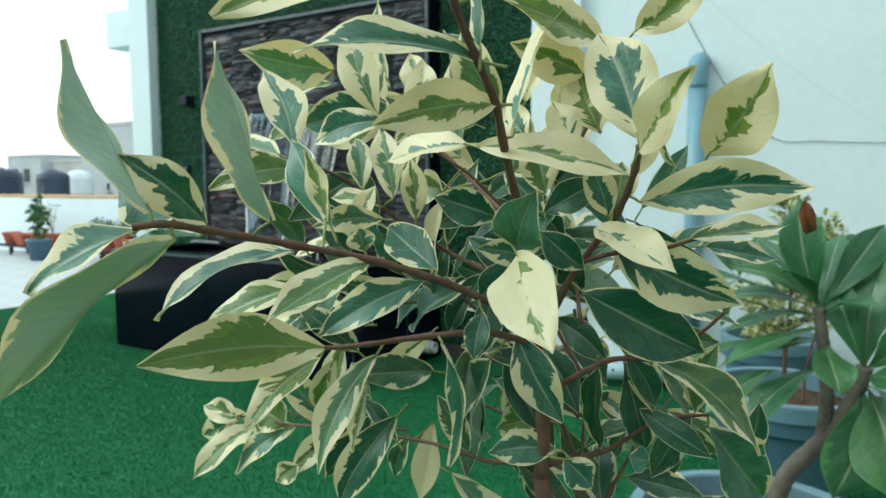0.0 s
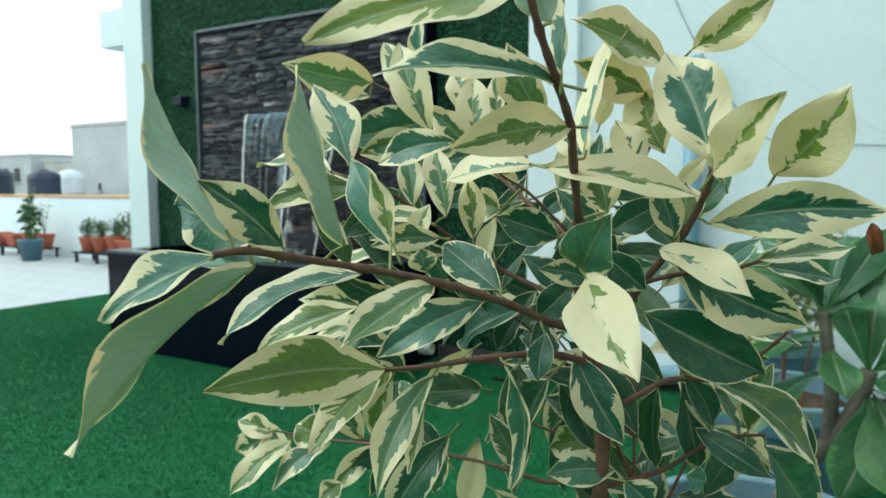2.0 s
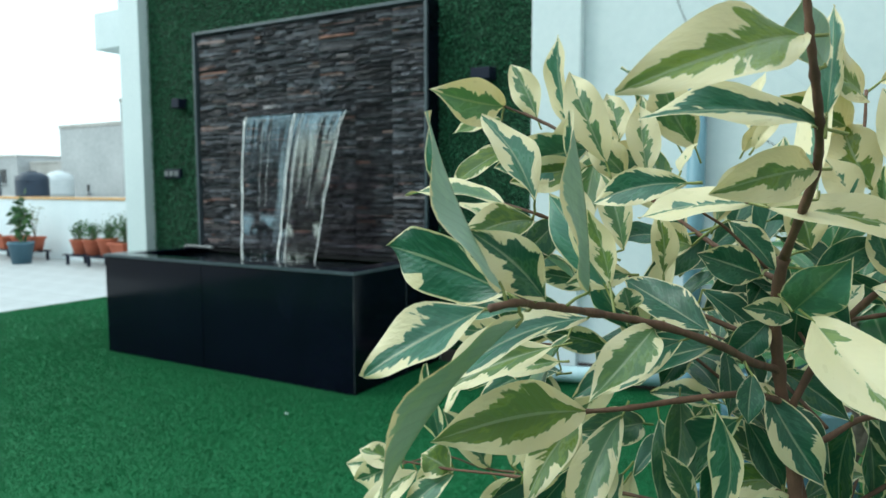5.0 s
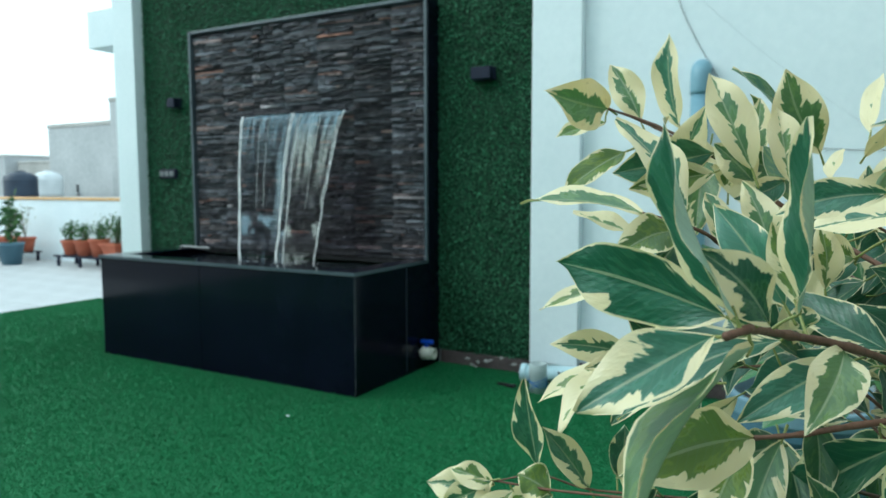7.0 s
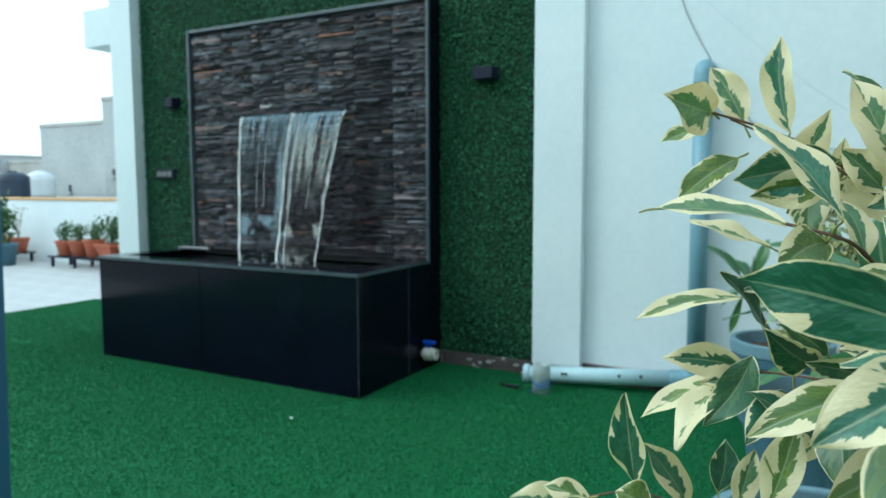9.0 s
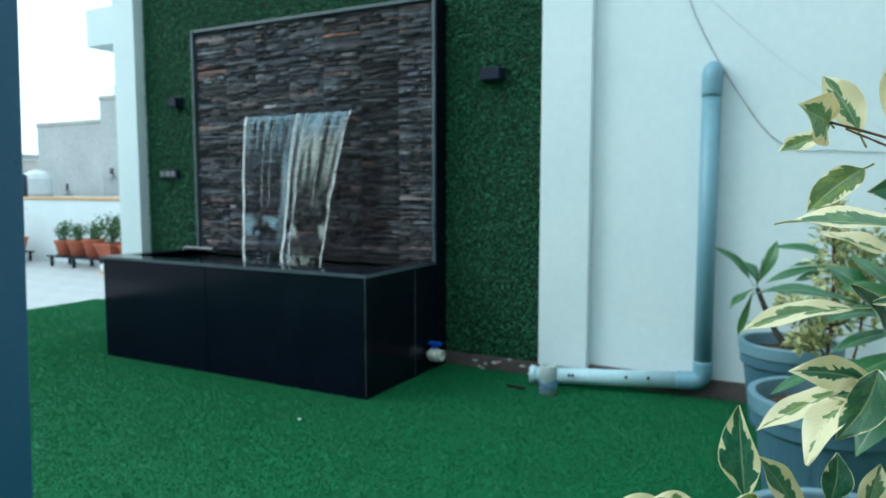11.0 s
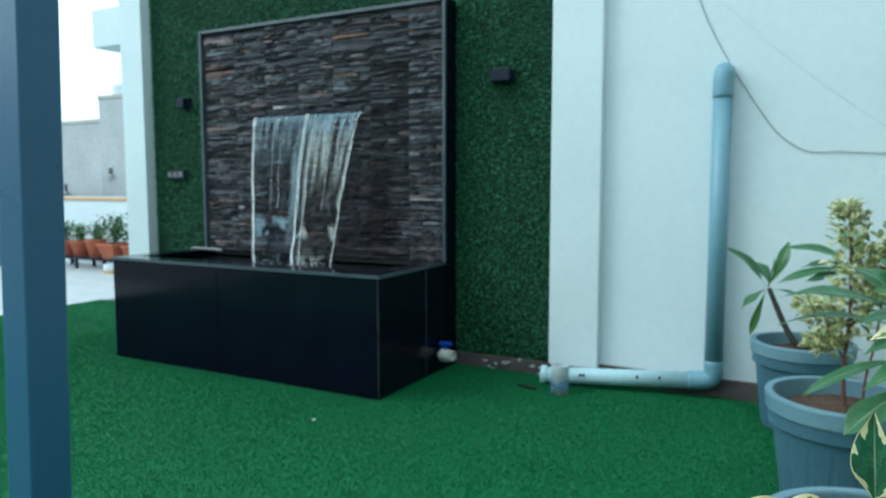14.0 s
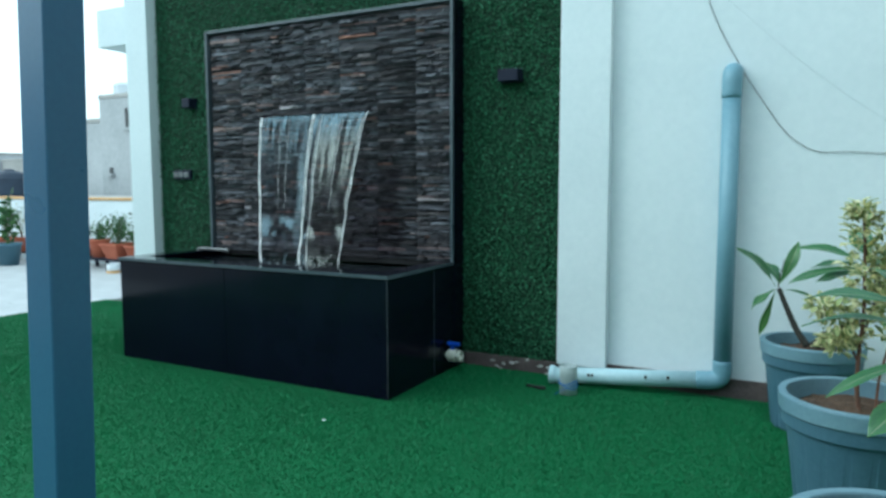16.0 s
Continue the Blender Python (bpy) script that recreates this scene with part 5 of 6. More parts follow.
fig_leaf_at((2.3142, -3.5813, 1.0624), (2.3545, -3.5711, 1.0755), 0.0132, -0.08, 0.49, 0.43, 0.33, (-0.90, -1.83, 1.16))
fig_leaf_at((2.2435, -3.6958, 1.1818), (2.2248, -3.6927, 1.2236), 0.0180, 0.30, 0.34, 0.49, 0.50, (0.04, -0.78, 0.75))
fig_leaf_at((2.2305, -3.6554, 1.1216), (2.1947, -3.6697, 1.1278), 0.0121, 0.77, 1.01, 0.80, 0.48, (0.58, -0.94, -0.21))
fig_leaf_at((2.2572, -3.6732, 1.1025), (2.2724, -3.6868, 1.1423), 0.0165, -0.11, 0.27, 0.22, 0.22, (-0.16, -0.65, 0.34))
fig_leaf_at((2.2251, -3.6202, 1.1709), (2.2252, -3.6200, 1.2030), 0.0123, 0.20, 0.34, 0.99, 0.16, (0.10, -1.29, 1.22))
fig_leaf_at((2.2730, -3.6811, 1.1773), (2.2771, -3.6665, 1.1908), 0.0077, -0.26, 0.18, 0.59, 0.21, (-0.71, -1.21, 0.07))
fig_leaf_at((2.2873, -3.5900, 1.1450), (2.3065, -3.5996, 1.1172), 0.0125, 0.45, 0.30, 0.66, 0.38, (-0.75, -1.27, 0.48))
fig_leaf_at((2.3487, -3.6381, 1.0799), (2.3623, -3.6524, 1.0474), 0.0149, 0.80, 0.68, 0.83, 0.32, (0.48, -1.09, 0.60))
fig_leaf_at((2.2237, -3.6200, 1.1841), (2.2000, -3.6502, 1.1976), 0.0147, -0.32, 0.23, 0.90, 0.42, (0.39, -0.97, 0.76))
fig_leaf_at((2.2529, -3.6966, 1.0275), (2.2294, -3.6931, 1.0451), 0.0093, 0.89, 1.08, 0.52, 0.20, (1.16, -0.37, 0.90))
fig_leaf_at((2.3384, -3.5806, 1.0960), (2.3701, -3.5507, 1.1282), 0.0158, 0.89, 0.74, 0.23, 0.28, (-0.29, -1.07, 0.79))
fig_leaf_at((2.2564, -3.6066, 1.1936), (2.2229, -3.6035, 1.2383), 0.0204, 1.29, 0.82, 0.79, 0.45, (0.85, -0.39, 1.10))
fig_leaf_at((2.3555, -3.6499, 1.0470), (2.3877, -3.6511, 1.0310), 0.0126, 1.22, 0.93, 0.98, 0.41, (-0.86, -0.76, 1.19))
fig_leaf_at((2.2899, -3.5813, 1.2027), (2.2950, -3.5638, 1.2359), 0.0117, -0.19, 0.36, 0.30, 0.11, (-0.38, -0.56, -0.08))
fig_leaf_at((2.3091, -3.6748, 1.0239), (2.3190, -3.6609, 0.9920), 0.0128, 0.98, 0.89, 0.79, 0.47, (-0.12, -0.86, 0.98))
fig_leaf_at((2.2555, -3.6994, 1.0410), (2.2299, -3.7129, 0.9959), 0.0183, 0.91, 0.79, 0.16, 0.44, (0.47, -0.61, 0.51))
fig_leaf_at((2.2242, -3.6576, 1.1211), (2.1834, -3.6648, 1.1275), 0.0156, 0.85, 1.07, 0.97, 0.38, (0.35, -1.02, 1.72))
fig_leaf_at((2.2703, -3.6539, 1.0664), (2.2729, -3.6748, 1.0319), 0.0157, 0.93, 0.60, 0.53, 0.34, (0.57, -1.34, 1.11))
fig_leaf_at((2.3161, -3.6359, 1.0687), (2.3158, -3.6504, 1.0171), 0.0171, 1.07, 0.66, 0.75, 0.40, (-0.48, -0.35, 0.45))
fig_leaf_at((2.3552, -3.5895, 1.1575), (2.3530, -3.6183, 1.1811), 0.0123, 0.23, 0.17, 0.45, 0.35, (-0.51, -0.72, -0.04))
fig_leaf_at((2.3002, -3.6564, 1.1881), (2.3117, -3.6586, 1.2019), 0.0071, -0.26, 0.41, 0.79, 0.47, (-0.21, -0.75, -0.02))
fig_leaf_at((2.2092, -3.6566, 1.0723), (2.1951, -3.6907, 1.0786), 0.0110, 1.29, 0.94, 0.41, 0.40, (-0.12, -1.08, 0.76))
fig_leaf_at((2.2567, -3.6704, 1.0559), (2.2358, -3.7115, 1.0605), 0.0179, 0.93, 0.66, 0.52, 0.41, (0.47, -0.98, 0.69))
fig_leaf_at((2.1937, -3.6536, 1.1053), (2.1746, -3.6761, 1.1372), 0.0156, 1.09, 1.03, 0.78, 0.22, (1.18, -0.90, 1.34))
fig_leaf_at((2.2877, -3.5880, 1.1902), (2.3000, -3.6020, 1.2087), 0.0086, -0.30, 0.48, 0.17, 0.30, (0.56, -0.75, 0.64))
fig_leaf_at((2.2423, -3.6790, 1.0935), (2.2129, -3.6981, 1.1021), 0.0129, 0.83, 0.80, 0.89, 0.15, (-0.25, -0.98, 0.06))
fig_leaf_at((2.2855, -3.6166, 1.1437), (2.2894, -3.5910, 1.1852), 0.0180, 1.04, 0.97, 0.33, 0.17, (0.56, -1.48, 1.13))
fig_leaf_at((2.3560, -3.5683, 1.0540), (2.3840, -3.5801, 1.0406), 0.0119, 0.30, 0.29, 0.26, 0.46, (0.11, -0.97, -0.16))
fig_leaf_at((2.3414, -3.6066, 1.0716), (2.3788, -3.5910, 1.0690), 0.0155, 0.94, 0.78, 0.79, 0.21, (-0.59, -1.11, 0.43))
fig_leaf_at((2.3311, -3.6176, 1.1053), (2.3474, -3.5985, 1.1219), 0.0109, -0.14, 0.42, 0.17, 0.29, (-0.03, -0.74, 0.63))
fig_leaf_at((2.3168, -3.6283, 1.1101), (2.3398, -3.6030, 1.0725), 0.0173, 1.26, 1.05, 0.43, 0.24, (-0.86, -0.54, 1.13))
fig_leaf_at((2.2990, -3.6356, 1.0539), (2.3067, -3.6427, 1.0053), 0.0146, 1.33, 0.68, 0.73, 0.31, (-1.21, -0.57, -0.12))
fig_leaf_at((2.2355, -3.6392, 1.0672), (2.2059, -3.6439, 1.0367), 0.0136, 0.18, 0.40, 0.73, 0.34, (0.27, -0.63, 0.12))
fig_leaf_at((2.3068, -3.6443, 1.1198), (2.3410, -3.6026, 1.1136), 0.0177, 1.03, 0.82, 0.81, 0.43, (0.29, -0.20, 0.54))
fig_leaf_at((2.3079, -3.6419, 1.1495), (2.3314, -3.6195, 1.1521), 0.0120, 0.19, 0.18, 0.43, 0.14, (0.43, -0.45, 0.78))
fig_leaf_at((2.2899, -3.5856, 1.1611), (2.3072, -3.5795, 1.1978), 0.0146, 0.46, 0.29, 0.05, 0.19, (-0.53, -1.11, 0.85))
fig_leaf_at((2.2033, -3.6411, 1.1726), (2.2182, -3.6553, 1.2141), 0.0171, 0.32, 0.49, 0.41, 0.14, (-0.07, -1.25, -0.26))
fig_leaf_at((2.1977, -3.6496, 1.0138), (2.1735, -3.6729, 0.9978), 0.0140, 1.33, 1.09, 0.77, 0.41, (0.81, -1.03, -0.36))
fig_leaf_at((2.2625, -3.6517, 1.1629), (2.2427, -3.6370, 1.1949), 0.0140, 1.31, 0.67, 0.88, 0.14, (-0.13, -1.32, 0.37))
fig_leaf_at((2.2536, -3.6196, 1.1576), (2.2155, -3.6160, 1.1852), 0.0153, -0.41, 0.49, 0.24, 0.31, (-0.27, -1.63, 0.07))
fig_leaf_at((2.2151, -3.6579, 1.1322), (2.2072, -3.6656, 1.1614), 0.0119, 1.08, 0.77, 0.92, 0.42, (0.15, -0.90, 0.66))
fig_leaf_at((2.3053, -3.6790, 1.0251), (2.3373, -3.6772, 0.9991), 0.0142, 1.26, 0.82, 0.96, 0.47, (-0.59, -0.60, 1.87))
fig_leaf_at((2.3105, -3.6325, 1.0256), (2.3316, -3.6313, 0.9747), 0.0171, 1.37, 0.66, 0.90, 0.47, (-0.04, -0.61, 0.94))
fig_leaf_at((2.1886, -3.6579, 1.0934), (2.1707, -3.6906, 1.0647), 0.0180, 1.26, 0.66, 0.49, 0.45, (0.49, -0.89, 0.81))
fig_leaf_at((2.3036, -3.6540, 1.1426), (2.3098, -3.6296, 1.1759), 0.0158, 1.25, 0.94, 0.05, 0.23, (0.40, -1.41, 1.17))
fig_leaf_at((2.2480, -3.6561, 1.0239), (2.2420, -3.6608, 0.9808), 0.0149, -0.21, 0.25, 0.22, 0.19, (0.20, -0.71, 0.55))
fig_leaf_at((2.2216, -3.6763, 1.1017), (2.2008, -3.6890, 1.1168), 0.0104, 1.12, 0.76, 0.96, 0.38, (0.95, -1.01, 0.54))
fig_leaf_at((2.2418, -3.6068, 1.2055), (2.2333, -3.6140, 1.2233), 0.0073, 0.58, 0.34, 0.70, 0.32, (0.12, -0.95, 1.21))
fig_leaf_at((2.3141, -3.5999, 1.0360), (2.3574, -3.6070, 1.0215), 0.0136, 0.25, 0.42, 0.16, 0.40, (0.42, -0.80, 0.79))
fig_leaf_at((2.3040, -3.6140, 1.1627), (2.3086, -3.5995, 1.1961), 0.0124, 0.57, 0.33, 0.13, 0.41, (0.35, -0.73, -0.28))
fig_leaf_at((2.2143, -3.6723, 1.0751), (2.1922, -3.7199, 1.0699), 0.0185, 0.89, 0.97, 0.57, 0.39, (-0.12, -0.74, 0.81))
fig_leaf_at((2.2554, -3.6289, 1.0449), (2.2690, -3.6572, 0.9986), 0.0170, 1.10, 0.74, 0.52, 0.34, (0.06, -0.79, 0.60))
fig_leaf_at((2.2879, -3.6345, 1.0365), (2.2867, -3.6300, 0.9921), 0.0165, 1.34, 0.91, 0.29, 0.30, (-0.48, -0.80, 0.68))
fig_leaf_at((2.2188, -3.6816, 1.0634), (2.1897, -3.6955, 1.0858), 0.0152, 0.76, 0.88, 0.39, 0.47, (0.81, -0.88, 1.00))
fig_leaf_at((2.2331, -3.7134, 1.1045), (2.2306, -3.7489, 1.0616), 0.0187, 1.27, 0.64, 0.73, 0.44, (-0.84, -1.08, 0.17))
fig_leaf_at((2.2424, -3.7033, 1.0497), (2.2247, -3.6934, 1.0611), 0.0076, 1.08, 0.63, 0.35, 0.43, (0.08, -0.93, 0.81))
fig_leaf_at((2.2882, -3.6563, 1.1324), (2.2612, -3.6582, 1.1028), 0.0131, 1.27, 0.90, 0.26, 0.21, (-0.24, -0.67, 1.42))
fig_leaf_at((2.3114, -3.6319, 1.1460), (2.3382, -3.6116, 1.1241), 0.0148, 1.13, 1.09, 0.03, 0.35, (0.86, -0.96, 0.92))
fig_leaf_at((2.3124, -3.6633, 1.1269), (2.3118, -3.6492, 1.1363), 0.0071, 1.02, 0.98, 0.20, 0.37, (-0.05, -0.95, 0.21))
fig_leaf_at((2.2933, -3.6355, 1.1230), (2.3169, -3.6192, 1.1174), 0.0123, 0.92, 0.96, 0.28, 0.27, (0.70, -0.94, 0.08))
fig_leaf_at((2.2676, -3.6729, 1.1472), (2.2472, -3.6948, 1.1462), 0.0126, 1.19, 1.01, 0.18, 0.31, (0.43, -0.91, 0.88))
fig_leaf_at((2.2944, -3.6818, 1.0987), (2.2990, -3.6997, 1.0745), 0.0128, 1.08, 1.10, 0.34, 0.20, (0.88, -0.92, 0.64))
fig_leaf_at((2.3151, -3.6103, 1.0809), (2.3053, -3.6063, 1.0505), 0.0135, 1.16, 1.11, 0.27, 0.13, (0.28, -0.95, 0.64))
fig_leaf_at((2.3062, -3.6390, 1.1356), (2.2961, -3.6505, 1.1462), 0.0078, 1.22, 0.92, 0.31, 0.16, (0.57, -0.96, -0.13))
fig_leaf_at((2.2758, -3.6421, 1.1005), (2.2563, -3.6510, 1.1095), 0.0098, 0.99, 1.03, 0.04, 0.23, (0.14, -0.92, 0.30))
fig_leaf_at((2.3064, -3.6470, 1.1547), (2.3380, -3.6454, 1.1573), 0.0133, 1.12, 0.96, 0.19, 0.14, (1.04, -0.96, -0.16))
fig_leaf_at((2.2965, -3.6503, 1.1475), (2.3176, -3.6475, 1.1218), 0.0140, 0.88, 1.12, 0.29, 0.18, (0.75, -0.95, -0.27))
fig_leaf_at((2.3156, -3.6432, 1.1506), (2.2984, -3.6310, 1.1655), 0.0109, 1.27, 1.18, 0.13, 0.23, (-0.35, -0.97, 0.10))
fig_leaf_at((2.3173, -3.6612, 1.1165), (2.3405, -3.6629, 1.1213), 0.0100, 1.26, 0.94, 0.00, 0.39, (0.22, -0.95, 0.52))
fig_leaf_at((2.2830, -3.6642, 1.1065), (2.2637, -3.6683, 1.0742), 0.0159, 1.19, 1.16, 0.17, 0.23, (-0.03, -0.92, 1.10))
fig_leaf_at((2.3213, -3.6404, 1.1190), (2.2993, -3.6517, 1.1269), 0.0109, 0.89, 1.08, 0.13, 0.12, (1.32, -0.96, 0.98))
fig_leaf_at((2.2842, -3.6822, 1.1252), (2.3074, -3.6749, 1.1064), 0.0129, 0.91, 1.16, 0.37, 0.36, (0.71, -0.92, 0.53))
fig_leaf_at((2.3229, -3.6484, 1.1188), (2.3019, -3.6408, 1.1227), 0.0095, 1.11, 0.93, 0.29, 0.24, (0.34, -0.96, 0.94))
fig_leaf_at((2.3016, -3.6263, 1.1095), (2.3202, -3.6093, 1.0863), 0.0144, 1.16, 0.94, 0.16, 0.31, (0.62, -0.95, 0.66))
fig_leaf_at((2.2721, -3.6586, 1.1304), (2.2835, -3.6345, 1.1392), 0.0118, 1.25, 1.03, 0.05, 0.27, (0.19, -0.92, 0.42))
fig_leaf_at((2.2906, -3.6587, 1.1552), (2.3112, -3.6572, 1.1329), 0.0128, 0.95, 0.91, 0.15, 0.21, (0.46, -0.94, 0.28))
fig_leaf_at((2.2835, -3.6637, 1.1408), (2.2983, -3.6522, 1.1546), 0.0098, 1.28, 0.91, 0.20, 0.26, (0.09, -0.93, 0.22))
fig_leaf_at((2.2932, -3.6464, 1.0795), (2.3104, -3.6342, 1.0575), 0.0128, 1.19, 1.04, 0.40, 0.24, (0.70, -0.92, 0.57))
fig_leaf_at((2.2816, -3.6553, 1.1482), (2.2551, -3.6693, 1.1280), 0.0152, 1.01, 0.93, 0.30, 0.20, (0.67, -0.93, 0.01))
fig_leaf_at((2.2901, -3.6490, 1.1018), (2.3076, -3.6578, 1.0751), 0.0139, 1.29, 1.04, 0.14, 0.27, (1.45, -0.93, -0.25))
fig_leaf_at((2.3073, -3.6292, 1.1366), (2.2998, -3.6564, 1.1125), 0.0156, 1.08, 1.06, 0.35, 0.32, (0.21, -0.96, 0.01))
fig_leaf_at((2.3052, -3.6237, 1.0759), (2.3233, -3.5991, 1.0405), 0.0197, 1.18, 1.17, 0.03, 0.33, (0.39, -0.94, 0.83))
fig_leaf_at((2.3212, -3.6489, 1.1210), (2.3190, -3.6369, 1.0914), 0.0135, 1.17, 1.15, 0.11, 0.37, (0.26, -0.96, 0.11))
fig_leaf_at((2.3006, -3.6472, 1.1502), (2.2874, -3.6517, 1.1255), 0.0119, 1.02, 1.07, 0.36, 0.10, (-0.57, -0.95, 0.77))
fig_leaf_at((2.2787, -3.6511, 1.0808), (2.2865, -3.6323, 1.0856), 0.0088, 0.98, 1.06, 0.34, 0.30, (0.33, -0.91, 0.87))
fig_leaf_at((2.3015, -3.6287, 1.1360), (2.2780, -3.6405, 1.1085), 0.0160, 1.13, 1.09, 0.09, 0.16, (0.47, -0.96, 0.72))
fig_leaf_at((2.3070, -3.6357, 1.1478), (2.3161, -3.6513, 1.1587), 0.0089, 1.16, 1.12, 0.32, 0.24, (1.00, -0.96, 0.18))
fig_leaf_at((2.3192, -3.6242, 1.0757), (2.3194, -3.6378, 1.0883), 0.0078, 0.82, 1.17, 0.36, 0.11, (-0.43, -0.95, 0.31))
fig_leaf_at((2.3115, -3.6524, 1.1002), (2.2916, -3.6677, 1.1001), 0.0105, 1.05, 1.00, 0.27, 0.25, (0.61, -0.95, 0.24))
fig_leaf_at((2.2828, -3.6472, 1.1117), (2.3095, -3.6457, 1.1137), 0.0113, 1.07, 0.94, 0.07, 0.24, (0.36, -0.93, 0.74))
fig_leaf_at((2.2503, -3.6482, 1.1219), (2.2432, -3.6478, 1.0876), 0.0147, 1.06, 0.96, 0.29, 0.14, (0.09, -0.90, -0.56))

# dried brown scrap hanging from one leaf tip
put("dry_leaf", leaf_mesh("dry_leaf", 0.013, 0.0055, dry_leaf, 0.2, 1.2, 1.2, 0.2, 0.8, 0.3, 8, 0.6), leaf_pose((2.4195, -3.655, 1.142), (2.4205, -3.652, 1.127), (0.2, -1, 0.1)), hero)

# petiole-length leaves of the inner crown, on short twigs round the stem
for k in range(10):
    a = 2 * math.pi * k / 10 + hero_rng.uniform(-0.2, 0.2)
    z0 = 0.94 + 0.17 * (k % 8) / 8
    root = Vector((2.335, -3.672, z0))
    if math.sin(a) < -0.25:
        a = -a
    d = Vector((math.cos(a) * 0.8, math.sin(a) * 0.8, hero_rng.uniform(-0.1, 0.6))).normalized()
    reach = hero_rng.uniform(0.08, 0.14)
    pts = [root, root + d * reach * 0.5 + Vector((0, 0, 0.008)), root + d * reach]
    part("twig", tube([p - hero.location for p in smooth_line(pts, 5)], [0.0010 - 0.00005 * i for i in range(11)], 7), bark, hero, "", True)
    for j in range(5):
        f = 0.2 + 0.8 * j / 4
        p = root + d * reach * f
        side = d.cross(Vector((0, 0, 1))).normalized() * (1 if j % 2 else -1)
        q = (d * hero_rng.uniform(0.2, 0.8) + side * hero_rng.uniform(0.4, 1.0) + Vector((0, 0, hero_rng.uniform(-0.7, 0.4)))).normalized()
        ln = hero_rng.uniform(0.026, 0.046)
        inner = hero_rng.uniform() < 0.8
        fig_leaf_at(p, p + q * ln, ln * hero_rng.uniform(0.36, 0.46), hero_rng.uniform(0.7, 1.1) if inner else hero_rng.uniform(0.25, 0.6), hero_rng.uniform(0.4, 1.0), hero_rng.uniform(), hero_rng.uniform(0.1, 0.5), (hero_rng.uniform(-0.4, 0.4), -0.5, 0.7))
# hanging leaves under the crown
for k in range(15):
    x, y, z = hero_rng.uniform(2.20, 2.42), hero_rng.uniform(-3.66, -3.55), hero_rng.uniform(0.94, 1.06)
    q = Vector((hero_rng.uniform(-0.5, 0.5), hero_rng.uniform(-0.4, 0.3), -0.9)).normalized()
    ln = hero_rng.uniform(0.028, 0.045)
    fig_leaf_at((x, y, z), Vector((x, y, z)) + q * ln, ln * 0.38, hero_rng.uniform(0.8, 1.2), hero_rng.uniform(0.5, 1.0), hero_rng.uniform(0, 0.5), 0.3, (hero_rng.uniform(-0.5, 0.3), -0.8, 0.3))
part("trunk", tube([p - hero.location for p in smooth_line([(HX, HY, 0.38), (HX + 0.004, HY - 0.006, 0.6), (2.338, -3.68, 0.8), (2.3250, -3.6900, 1.0230)], 8)], [0.0062 - 0.00011 * i for i in range(25)], 12), bark, hero, "", True)

# ---- beyond the fountain: parapet, pots, neighbouring roofs ----
PAR_Y = 2.75
structure("parapet", boxm(-16.0, PAR_Y, -0.06, -3.2, PAR_Y + 0.16, 0.965, bev=0.01), white_pillar, "white painted parapet wall round the terrace")
structure("parapet_trim", boxm(-16.0, PAR_Y - 0.02, 0.966, -3.2, PAR_Y + 0.18, 1.005, bev=0.008), rail_paint, "ochre painted coping on the parapet")
structure("parapet_west", boxm(-16.16, -9.0, -0.06, -16.0, PAR_Y + 0.16, 0.965), white_pillar, "white painted parapet wall at the terrace end")
# unseen wall added so the granite mirrors grey instead of bright sky
structure("wall_south", boxm(-16.0, -9.2, -0.06, 4.3, -9.0, 3.2), concrete, "unseen plain grey wall added to cut sky light")
# unseen tall wall added to shade fig, pots and turf from the east
structure("wall_east", boxm(4.1, -9.0, -0.06, 4.3, 0.018, 6.4), concrete, "unseen plain grey wall added to cut sky light")


def flower_stand(x0, x1, y):
    st = thing("flower_stand", "low black steel stand along the parapet", "plant stand", "flower stands", at=((x0 + x1) / 2, y, 0))
    w = (x1 - x0) / 2
    for sy in (-0.14, 0.0, 0.14):
        part("rail", boxm(-w, sy - 0.015, 0.13, w, sy + 0.015, 0.155), black_metal, st)
    for sx in (-w + 0.1, -w / 3, w / 3, w - 0.1):
        for sy in (-0.14, 0.14):
            part("leg", boxm(sx - 0.018, sy - 0.018, -0.012, sx + 0.018, sy + 0.018, 0.129), black_metal, st)


flower_stand(-10.6, -8.75, 2.42)
flower_stand(-7.95, -6.1, 2.42)


def terracotta_pot(x, y, z, r, h, square=False):
    p = thing("terracotta_pot", "weathered orange terracotta pot of garden herbs on the stand", "flower pot", "pots along the parapet", at=(x, y, z))
    seg = 4 if square else 28
    k = 1.35 if square else 1.0
    m = Matrix.Rotation(radians(45), 4, "Z") if square else Matrix.Identity(4)
    for nm, prof, mat_ in (("body", [(0, 0.0), (0.62 * r * k, 0.0), (0.92 * r * k, h * 0.86)], terracotta), ("rim", [(0.86 * r * k, h * 0.84), (1.0 * r * k, h * 0.85), (1.0 * r * k, h), (0.88 * r * k, h), (0.86 * r * k, h * 0.9)], terracotta), ("soil", [(0.87 * r * k, h * 0.92), (0, h * 0.94)], soil)):
        bm = lathe(prof, seg)
        bmesh.ops.transform(bm, matrix=m, verts=bm.verts)
        part(nm, bm, mat_, p, "", not square)
    return p


